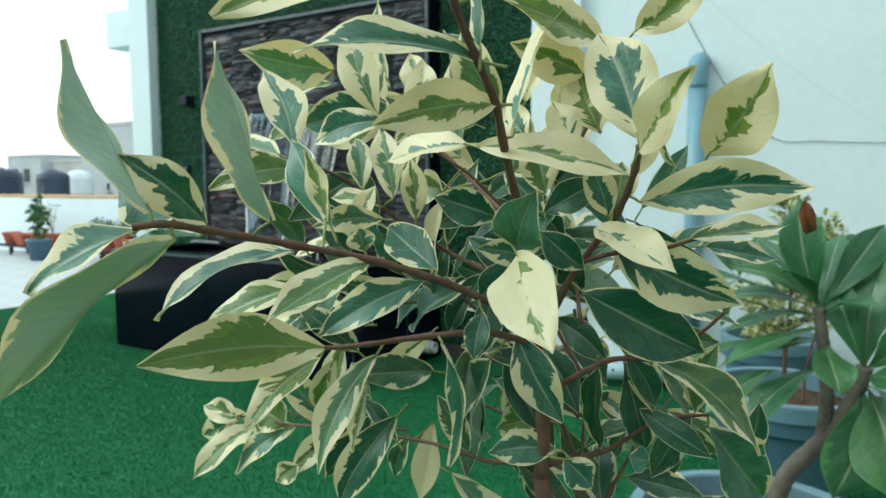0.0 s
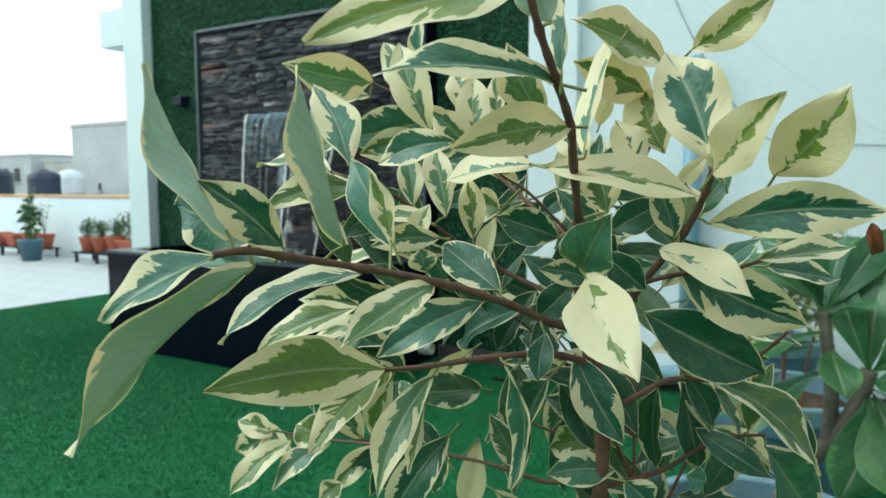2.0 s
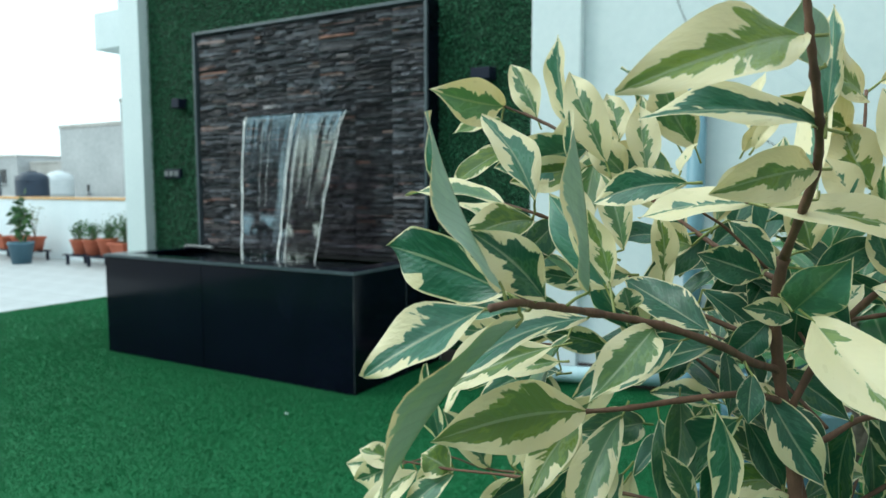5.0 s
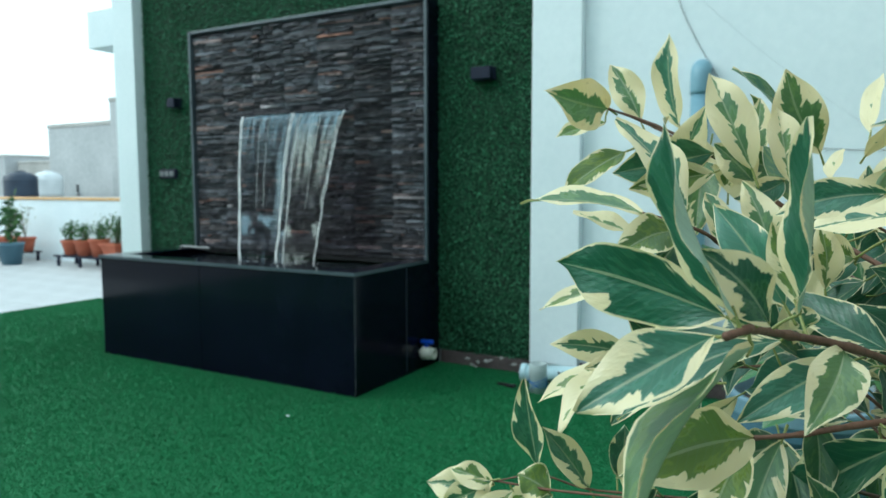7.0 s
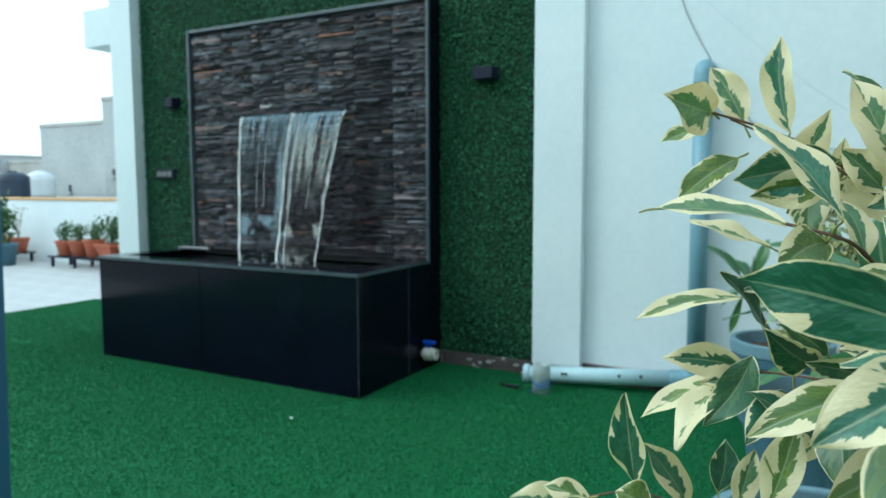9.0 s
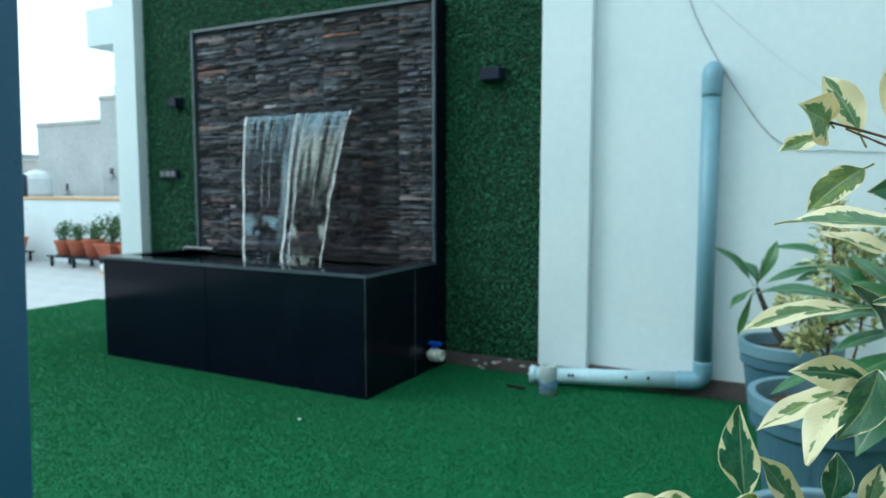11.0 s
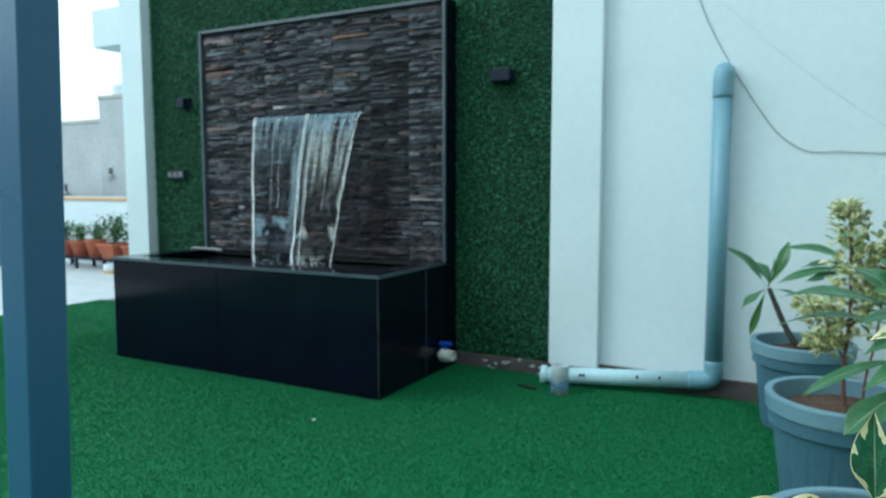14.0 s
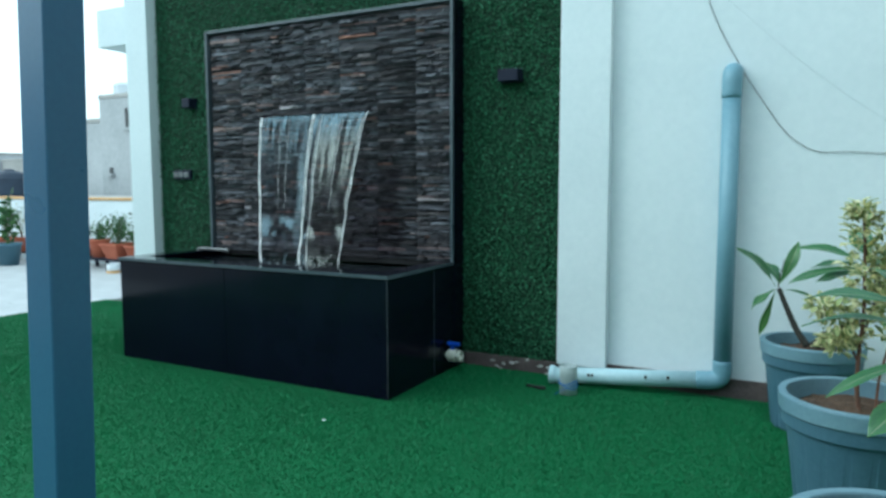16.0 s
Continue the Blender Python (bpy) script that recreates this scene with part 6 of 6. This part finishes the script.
def bush(name, label, category, at, r, h, n, material, size, seed, stems=7):
    """A low plant: thin stems from its base and many small leaves round them."""
    g = np.random.default_rng(seed)
    b = thing(name, label, category, at=at)
    verts, faces = [], []
    for k in range(stems):
        a, s = g.uniform(0, 2 * math.pi), g.uniform(0.2, 0.8)
        tip = Vector((math.cos(a) * r * s, math.sin(a) * r * s, h * g.uniform(0.6, 1.0)))
        pts = smooth_line([(0.0, 0.0, -0.02), tip * 0.5 + Vector((0, 0, h * 0.12)), tip], 4)
        part("stem", tube(pts, [0.006 - 0.0005 * i for i in range(len(pts))], 6), bark_grey, b)
        for j in range(n // stems):
            c = pts[int(g.integers(2, len(pts)))] + Vector(g.normal(0, r * 0.28, 3).tolist())
            c.z = max(c.z, 0.02)
            d, o = Vector(g.normal(0, 1, 3).tolist()).normalized(), Vector(g.normal(0, 1, 3).tolist())
            sd = d.cross(o).normalized()
            s = size * g.uniform(0.6, 1.3)
            i = len(verts)
            verts += [tuple(c), tuple(c + d * s * 0.5 + sd * s * 0.25), tuple(c + d * s), tuple(c + d * s * 0.5 - sd * s * 0.25)]
            faces += [(i, i + 1, i + 2), (i, i + 2, i + 3)]
    raw_mesh("foliage", verts, faces, material, b)
    return b


bush_leaf = island_green("herb_leaves", (0.020, 0.060, 0.018), (0.050, 0.130, 0.035), (0.12, 0.22, 0.07), 0.55)
sparse_leaf = island_green("pale_shoots", (0.25, 0.28, 0.16), (0.36, 0.38, 0.24), (0.5, 0.5, 0.36), 0.6)
for x, r, h, sq in ((-10.2, 0.15, 0.21, False), (-9.75, 0.17, 0.20, True), (-9.34, 0.15, 0.22, False), (-8.93, 0.16, 0.22, False), (-7.75, 0.14, 0.22, False), (-7.42, 0.15, 0.23, False), (-7.07, 0.15, 0.26, False), (-6.66, 0.19, 0.22, True), (-6.3, 0.15, 0.2, False)):
    terracotta_pot(x, 2.42, 0.156, r, h, sq)
for x, r, h, n, seed in ((-7.75, 0.14, 0.24, 260, 1), (-7.42, 0.15, 0.26, 300, 2), (-7.07, 0.15, 0.25, 300, 3), (-6.66, 0.21, 0.36, 520, 4), (-6.3, 0.16, 0.3, 280, 6)):
    bush("herb_plant", "small bushy green herb growing in a terracotta pot", "plant", (x, 2.42, 0.36), r, h, n, bush_leaf, 0.05, seed)
for x, seed in ((-8.93, 8), (-9.34, 9)):
    bush("dry_seedling", "sparse pale dried seedling standing in a terracotta pot", "plant", (x, 2.42, 0.36), 0.16, 0.55, 60, sparse_leaf, 0.05, seed, 5)

tin = thing("paint_tin", "small white and yellow paint tin on the paving", "paint tin", at=(-6.41, 2.14, -0.012))
part("body", lathe([(0, 0), (0.085, 0.0), (0.085, 0.13), (0.078, 0.132), (0.076, 0.12), (0, 0.12)], 28), tank_white, tin, "", True)
part("band", lathe([(0.0865, 0.0), (0.0865, 0.045)], 28), rail_paint, tin, "yellow band", True)

bp = thing("plant_pot", "round blue plastic pot holding a leafy young tree by the parapet", "plant pot", at=(-8.67, 2.05, -0.012))
part("body", lathe([(0, 0), (0.13, 0.0), (0.18, 0.30), (0.19, 0.305), (0.19, 0.34), (0.165, 0.34), (0.16, 0.29)], 32), pot_blue, bp, "", True)
part("soil", lathe([(0.162, 0.30), (0, 0.31)], 32), soil, bp)
bush("young_tree", "thin young tree with big dark leaves in a blue pot", "small tree", (-8.67, 2.05, 0.295), 0.15, 0.72, 120, bush_leaf, 0.13, 12, 5)

# neighbouring roofs and houses
def house(name, label, x0, y0, x1, y1, z1, material, openings=(), step=None):
    h = thing(name, label, "building", "neighbouring houses", at=((x0 + x1) / 2, (y0 + y1) / 2, -9.0))
    o = Vector((-(x0 + x1) / 2, -(y0 + y1) / 2, 9.0))
    bm = boxm(x0, y0, -9.0, x1, y1, z1)
    bmesh.ops.translate(bm, verts=bm.verts, vec=o)
    part("wall", bm, material, h)
    bm = boxm(x0 - 0.03, y0 - 0.03, z1, x1 + 0.03, y1 + 0.03, z1 + 0.14, bev=0.03)
    bmesh.ops.translate(bm, verts=bm.verts, vec=o)
    part("roof", bm, concrete, h)
    for (a, b, c, d) in openings:
        wn = boxm(a, y0 - 0.03, b, c, y0 + 0.05, d)
        bmesh.ops.translate(wn, verts=wn.verts, vec=o)
        w = part("window", wn, pane_dark, h)
        sl = boxm(a - 0.08, y0 - 0.12, b - 0.08, c + 0.08, y0 - 0.031, b)
        bmesh.ops.translate(sl, verts=sl.verts, vec=o)
        part("sill", sl, concrete_b, w)
    return h


house("concrete_house", "weathered grey concrete house wall with stained render", -22.1, 11.0, -18.62, 17.0, 3.22, concrete_b, ((-20.6, 1.0, -20.5, 1.25),))
house("concrete_house", "taller weathered grey concrete house with broken coping", -18.6, 10.95, -12.0, 17.0, 3.95, concrete_b, ((-17.35, 3.0, -17.1, 3.6), (-18.2, 1.55, -18.05, 1.75)))
house("low_roof_house", "low flat concrete roof carrying water tanks", -30.0, 6.2, -14.0, 10.4, 0.72, concrete_b)
house("far_house", "pale three-storey house far across the town", -43.0, 19.0, -39.4, 24.0, 2.9, concrete_b, ((-42.4, 1.2, -41.9, 2.2), (-41.2, 1.4, -40.6, 2.2)))
house("far_house", "cream flat-roofed house far across the town", -39.0, 19.5, -35.6, 24.0, 2.5, concrete, ((-38.4, 1.3, -37.9, 2.0), (-37.0, 1.3, -36.4, 2.0)))
house("far_house", "grey flat-roofed house far across the town", -62.0, 27.0, -47.0, 33.0, 2.4, concrete, ((-58.0, 0.6, -56.6, 1.6), (-53.0, 0.6, -51.6, 1.6)))
house("far_house", "white flat-roofed house far across the town", -60.0, 10.0, -47.0, 16.0, 2.3, concrete_b, ((-56.0, 0.6, -55.0, 1.6), (-51.0, 0.6, -50.0, 1.6)))


def water_tank(x, y, z, r, h, material, label):
    t = thing("water_tank", label, "water tank", "roof tanks", at=(x, y, z))
    prof = [(0, 0), (r, 0.0)]
    for k in range(1, 6):
        prof += [(r, h * 0.75 * (k - 0.25) / 6), (r * 1.03, h * 0.75 * k / 6), (r, h * 0.75 * (k + 0.25) / 6)]
    part("body", lathe(prof + [(r, h * 0.8), (r * 0.55, h * 0.95), (0.28 * r, h * 0.96)], 32), material, t, "", True)
    part("lid", lathe([(0.32 * r, h * 0.94), (0.32 * r, h), (0, h * 1.02)], 24), material, t, "", True)


water_tank(-18.76, 8.03, 0.86, 0.45, 0.78, tank_black, "ribbed black plastic water tank on a low roof")
water_tank(-19.52, 9.33, 0.86, 0.42, 0.82, tank_white, "pale blue-white plastic water tank on a low roof")
water_tank(-23.6, 8.8, 0.86, 0.8, 0.95, tank_black, "ribbed black plastic water tank on a low roof")
water_tank(-17.95, 11.35, 4.09, 0.28, 0.42, tank_white, "small white plastic water tank on the tall house")

# ---- paving tiles of the open terrace ----
tile_me = bpy.data.meshes.new("paving_tile")
tb = boxm(-0.2225, -0.2225, 0, 0.2225, 0.2225, 0.006, bev=0.003)
tb.to_mesh(tile_me)
tb.free()
tile_me.materials.append(paving)
for i in range(20):
    for j in range(14):
        x, y = TURF_EDGE - 0.23 - 0.45 * i, PAR_Y - 0.24 - 0.45 * j
        o = new("paving_tile", tile_me)
        o.parent = pave
        o.location = (x, y, -0.0125 + 0.0006 * math.sin(i * 3.1 + j * 1.7))

# ---- ledgestone strips ----
st_rng = np.random.default_rng(5)


def strip_mesh(k):
    g = np.random.default_rng(100 + k)
    nx = 5
    verts, faces = [], []
    for i in range(nx + 1):
        u = i / nx
        for (v, d) in ((0.03, 0.0), (0.10, 1.0), (0.90, 1.0), (0.97, 0.0)):
            depth = d * (0.55 + 0.45 * g.uniform()) * (0.6 if i in (0, nx) else 1.0)
            verts.append((u, -depth, v + g.normal(0, 0.07)))
    for i in range(nx):
        for j in range(3):
            a = i * 4 + j
            faces.append((a, a + 4, a + 5, a + 1))
    faces += [(0, 1, 2, 3), (nx * 4 + 3, nx * 4 + 2, nx * 4 + 1, nx * 4)]
    return verts, faces


STRIPS = [strip_mesh(k) for k in range(12)]
strip_me = []
for k, (v, f) in enumerate(STRIPS):
    me = bpy.data.meshes.new("stone")
    me.from_pydata(v, [], f)
    me.materials.append(slate)
    strip_me.append(me)
jv, jf = [], []
singles = 0
x_left = PX0 + 0.029
while x_left < PX1 - 0.03:
    x_right = min(x_left + 0.305, PX1 - 0.027)
    z = BH - 0.005
    while z < PZ1 - 0.034:
        h = min(float(st_rng.choice([0.008, 0.010, 0.013, 0.016, 0.021])) * st_rng.uniform(0.85, 1.2), PZ1 - 0.031 - z)
        if h < 0.006:
            break
        cuts = [x_left]
        n_cut = int(st_rng.choice([0, 1, 2, 2, 3]))
        cuts += sorted(x_left + (x_right - x_left) * st_rng.uniform(0.15, 0.85) for _ in range(n_cut))
        cuts.append(x_right)
        for a, b in zip(cuts, cuts[1:]):
            k = int(st_rng.integers(12))
            d = st_rng.uniform(0.006, 0.040)
            loc = Vector((a + 0.0012, PY + 0.0285, z + 0.0006))
            sc = Vector((b - a - 0.0024, d, h - 0.0012))
            if x_left > -0.62 and singles < 300:
                o = new("stone", strip_me[k])
                o.parent = panel
                o.location = loc - panel.location
                o.scale = sc
                singles += 1
            else:
                i = len(jv)
                jv += [(loc.x + p[0] * sc.x, loc.y + p[1] * sc.y, loc.z + p[2] * sc.z) for p in STRIPS[k][0]]
                jf += [tuple(q + i for q in fc) for fc in STRIPS[k][1]]
        z += h
    x_left = x_right
stones = raw_mesh("stonework", [tuple(Vector(p) - panel.location) for p in jv], jf, slate, panel)
stones["kind"] = "stuff"


def plume_stem(r0, r1, pts):
    line = smooth_line(pts, 7)
    n = len(line)
    part("stem", tube([p - plume.location for p in line], [(r0 + (r1 - r0) * i / (n - 1)) * (1 + 0.06 * math.sin(i * 2.3)) for i in range(n)], 12), plume_bark, plume, "", True)


pl_rng = np.random.default_rng(31)
shrub_green = island_green("cream_shrub_leaves", (0.24, 0.32, 0.12), (0.60, 0.60, 0.30), (0.82, 0.78, 0.48), 0.5)
bark_green = surface("dark_green_bark", (0.018, 0.020, 0.018), (0.065, 0.062, 0.050), 14, 120, 0.7, relief=0.5, depth=0.003)


def plume_leaf_at(base, tip, width):
    b, t = Vector(base), Vector(tip)
    face = Vector((0.1, -0.35, 1.0)) if abs((t - b).normalized().z) < 0.75 else Vector((0.0, -1.0, 0.2))
    length = (t - b).length
    me = leaf_mesh("leaf", length * 0.97, max(width, 0.14 * length), plume_leaf, 1.3, pl_rng.uniform(0.5, 1.0), 0.25, 0.05, pl_rng.uniform(-0.5, 0.5), pl_rng.uniform(), 14, 0.8, pl_rng.uniform(0.2, 0.8), pl_rng.uniform(), plume_under, 0.48)
    put("leaf", me, leaf_pose(b, t, face + Vector(pl_rng.normal(0, 0.2, 3).tolist())), plume)


def shrub_stem(r0, r1, pts):
    """A stem of the cream shrub with its own small leaves in whorls."""
    line = smooth_line(pts, 7)
    n = len(line)
    part("stem", tube([p - shrub_stems.location for p in line], [r0 + (r1 - r0) * i / (n - 1) for i in range(n)], 8), bark, shrub_stems, "", True)
    start = int(n * 0.50)
    for i in range(start, n):
        f = (i - start) / max(1, n - start)
        for k in range(16):
            a = pl_rng.uniform(0, 2 * math.pi)
            d = Vector((math.cos(a), math.sin(a), pl_rng.normal(0.35, 0.6))).normalized()
            p = line[i] + Vector((0, 0, pl_rng.uniform(-0.02, 0.02)))
            out = 0.070 * (1.15 - 0.75 * f ** 1.6)
            q = p + Vector((math.cos(a), math.sin(a), pl_rng.uniform(-0.3, 0.3))) * out * pl_rng.uniform(0.05, 1.0) ** 0.7
            ln = pl_rng.uniform(0.026, 0.044)
            shrub_leaf(q, q + (d + Vector(pl_rng.normal(0, 0.5, 3).tolist())).normalized() * ln, ln * 0.5)


SHRUB = {"verts": [], "faces": [], "blade": [], "n": 0}


def shrub_leaf(base, tip, width):
    m = leaf_pose(base, tip, (0.1, -0.2, 1))
    k = int(pl_rng.integers(8))
    me = SHRUB_MESHES[k]
    SHRUB["n"] += 1
    if SHRUB["n"] % 2:
        put("leaf", me, m @ Matrix.Diagonal(((tip - base).length / 0.04,) * 3 + (1,)), shrub_stems)
    else:
        i = len(SHRUB["verts"])
        s = (tip - base).length / 0.04
        SHRUB["verts"] += [tuple((m @ Vector(v.co * s)) - shrub_stems.location) for v in me.vertices]
        SHRUB["faces"] += [tuple(q + i for q in f.vertices) for f in me.polygons]


SHRUB_MESHES = [leaf_mesh("leaf", 0.04, 0.021, yellow_leaf, pl_rng.uniform(0.05, 0.7), 0.5, 0.4, 0.06, 0.3, k / 8 + 0.05, 7, 0.2, 0.3, pl_rng.uniform()) for k in range(8)]

# ---- plumeria in the pot by the wall ----
plume_bark = bark_green
plume = thing("plumeria", "young plumeria with long dark leaves in a pot by the wall", "plant", "plumerias", at=(2.065, -0.31, 0.37))

plume_stem(0.017, 0.011, [(2.044, -0.300, 0.402), (1.996, -0.300, 0.474), (1.946, -0.300, 0.584), (1.907, -0.300, 0.680)])
plume_stem(0.022, 0.014, [(2.073, -0.300, 0.405), (2.131, -0.300, 0.468), (2.213, -0.300, 0.517), (2.303, -0.300, 0.572), (2.331, -0.300, 0.710), (2.292, -0.300, 0.815)])
plume_stem(0.003, 0.0022, [(1.904, -0.300, 0.686), (1.912, -0.300, 0.752), (1.923, -0.300, 0.795), (1.926, -0.300, 0.829)])
plume_stem(0.0025, 0.002, [(1.916, -0.300, 0.766), (1.943, -0.300, 0.785), (1.957, -0.300, 0.808)])
plume_leaf_at((1.891, -0.300, 0.685), (1.703, -0.350, 0.883), 0.080)
plume_leaf_at((1.901, -0.300, 0.691), (1.989, -0.250, 0.921), 0.057)
plume_leaf_at((1.892, -0.300, 0.674), (1.782, -0.350, 0.567), 0.069)
plume_leaf_at((1.892, -0.300, 0.668), (1.820, -0.250, 0.415), 0.029)
plume_leaf_at((1.912, -0.300, 0.675), (2.089, -0.250, 0.624), 0.025)
plume_leaf_at((1.906, -0.300, 0.695), (1.824, -0.200, 0.803), 0.064)
plume_leaf_at((1.906, -0.300, 0.709), (1.961, -0.200, 0.787), 0.022)
plume_leaf_at((2.292, -0.300, 0.815), (1.968, -0.350, 0.894), 0.092)
plume_leaf_at((2.292, -0.300, 0.801), (2.040, -0.250, 0.785), 0.082)
plume_leaf_at((2.298, -0.300, 0.788), (1.939, -0.400, 0.715), 0.061)
plume_leaf_at((2.305, -0.300, 0.775), (2.060, -0.250, 0.713), 0.070)
plume_leaf_at((2.291, -0.300, 0.828), (2.214, -0.200, 0.983), 0.096)
plume_leaf_at((2.303, -0.300, 0.815), (2.425, -0.250, 0.923), 0.095)
plume_leaf_at((2.304, -0.300, 0.788), (2.468, -0.350, 0.752), 0.093)
plume_leaf_at((2.317, -0.300, 0.762), (2.512, -0.300, 0.826), 0.094)

# ---- cream-leaved shrub in the middle pot ----
shrub_stems = thing("cream_shrub", "upright shrub with dense small cream-yellow leaves in a pot", "shrub", at=(2.215, -1.27, 0.385))

shrub_stem(0.008, 0.005, [(2.221, -1.270, 0.362), (2.208, -1.270, 0.481), (2.210, -1.270, 0.606), (2.218, -1.270, 0.730), (2.214, -1.270, 0.891), (2.206, -1.270, 1.052), (2.186, -1.270, 1.121)])
shrub_stem(0.005, 0.003, [(2.269, -1.270, 0.376), (2.276, -1.270, 0.511), (2.301, -1.270, 0.656), (2.316, -1.270, 0.858), (2.325, -1.270, 1.016)])
shrub_stem(0.004, 0.002, [(2.206, -1.270, 0.564), (2.173, -1.270, 0.643), (2.134, -1.270, 0.722), (2.078, -1.270, 0.759)])
shrub_stem(0.003, 0.002, [(2.209, -1.270, 0.626), (2.183, -1.270, 0.619), (2.156, -1.270, 0.631), (2.130, -1.270, 0.614)])
shrub_stem(0.004, 0.002, [(2.216, -1.270, 0.648), (2.238, -1.270, 0.731), (2.268, -1.270, 0.815), (2.286, -1.270, 0.975)])

# ---- large plumeria in the nearest pot of the row ----
plume_bark = bark_grey
plume = thing("plumeria", "large plumeria with a bent grey trunk and long glossy leaves", "plant", "plumerias", at=(2.26, -2.40, 0.38))

plume_stem(0.02, 0.016, [(2.296, -2.350, 0.446), (2.301, -2.350, 0.491), (2.323, -2.350, 0.546), (2.373, -2.350, 0.612), (2.412, -2.350, 0.673), (2.434, -2.350, 0.735), (2.446, -2.350, 0.784)])
plume_stem(0.016, 0.012, [(2.378, -2.350, 0.616), (2.382, -2.350, 0.692), (2.379, -2.350, 0.763), (2.369, -2.350, 0.832), (2.360, -2.350, 0.896)])
plume_leaf_at((2.360, -2.350, 0.896), (2.313, -2.350, 1.128), 0.086)
plume_leaf_at((2.358, -2.350, 0.893), (2.196, -2.450, 0.982), 0.057)
plume_leaf_at((2.358, -2.350, 0.884), (2.176, -2.470, 0.913), 0.050)
plume_leaf_at((2.358, -2.350, 0.896), (2.221, -2.250, 1.030), 0.062)
plume_leaf_at((2.363, -2.350, 0.902), (2.392, -2.250, 1.048), 0.067)
plume_leaf_at((2.367, -2.350, 0.897), (2.471, -2.250, 1.069), 0.072)
plume_leaf_at((2.364, -2.350, 0.879), (2.189, -2.450, 0.841), 0.038)
plume_leaf_at((2.368, -2.350, 0.856), (2.186, -2.500, 0.777), 0.054)
plume_leaf_at((2.370, -2.350, 0.833), (2.218, -2.450, 0.787), 0.043)
plume_leaf_at((2.373, -2.350, 0.821), (2.410, -2.470, 0.746), 0.078)
plume_leaf_at((2.379, -2.350, 0.775), (2.240, -2.490, 0.643), 0.061)
plume_leaf_at((2.367, -2.350, 0.879), (2.468, -2.430, 0.924), 0.058)
plume_leaf_at((2.362, -2.350, 0.891), (2.300, -2.500, 0.985), 0.048)
plume_leaf_at((2.446, -2.350, 0.784), (2.466, -2.300, 0.985), 0.081)
plume_leaf_at((2.446, -2.350, 0.778), (2.543, -2.350, 0.896), 0.079)
plume_leaf_at((2.445, -2.350, 0.772), (2.404, -2.250, 0.891), 0.070)
plume_leaf_at((2.447, -2.350, 0.766), (2.552, -2.450, 0.779), 0.088)
plume_leaf_at((2.443, -2.350, 0.737), (2.402, -2.470, 0.539), 0.117)
plume_leaf_at((2.453, -2.350, 0.738), (2.519, -2.470, 0.557), 0.143)
plume_leaf_at((2.448, -2.350, 0.749), (2.566, -2.450, 0.666), 0.116)
plume_leaf_at((2.447, -2.350, 0.772), (2.504, -2.250, 1.040), 0.083)
plume_leaf_at((2.445, -2.350, 0.778), (2.366, -2.300, 0.979), 0.068)
plume_leaf_at((2.446, -2.350, 0.784), (2.433, -2.230, 1.061), 0.079)
plume_leaf_at((2.269, -2.350, 0.918), (2.023, -2.400, 0.945), 0.048)
plume_leaf_at((2.281, -2.350, 0.882), (2.023, -2.400, 0.883), 0.046)
plume_leaf_at((2.274, -2.350, 0.820), (2.079, -2.450, 0.737), 0.031)
plume_leaf_at((2.287, -2.350, 0.759), (2.160, -2.470, 0.667), 0.062)
plume_leaf_at((2.289, -2.350, 0.919), (2.156, -2.250, 1.011), 0.062)
fol = raw_mesh("foliage", SHRUB["verts"], SHRUB["faces"], shrub_green, shrub_stems)
fol["kind"] = "stuff"
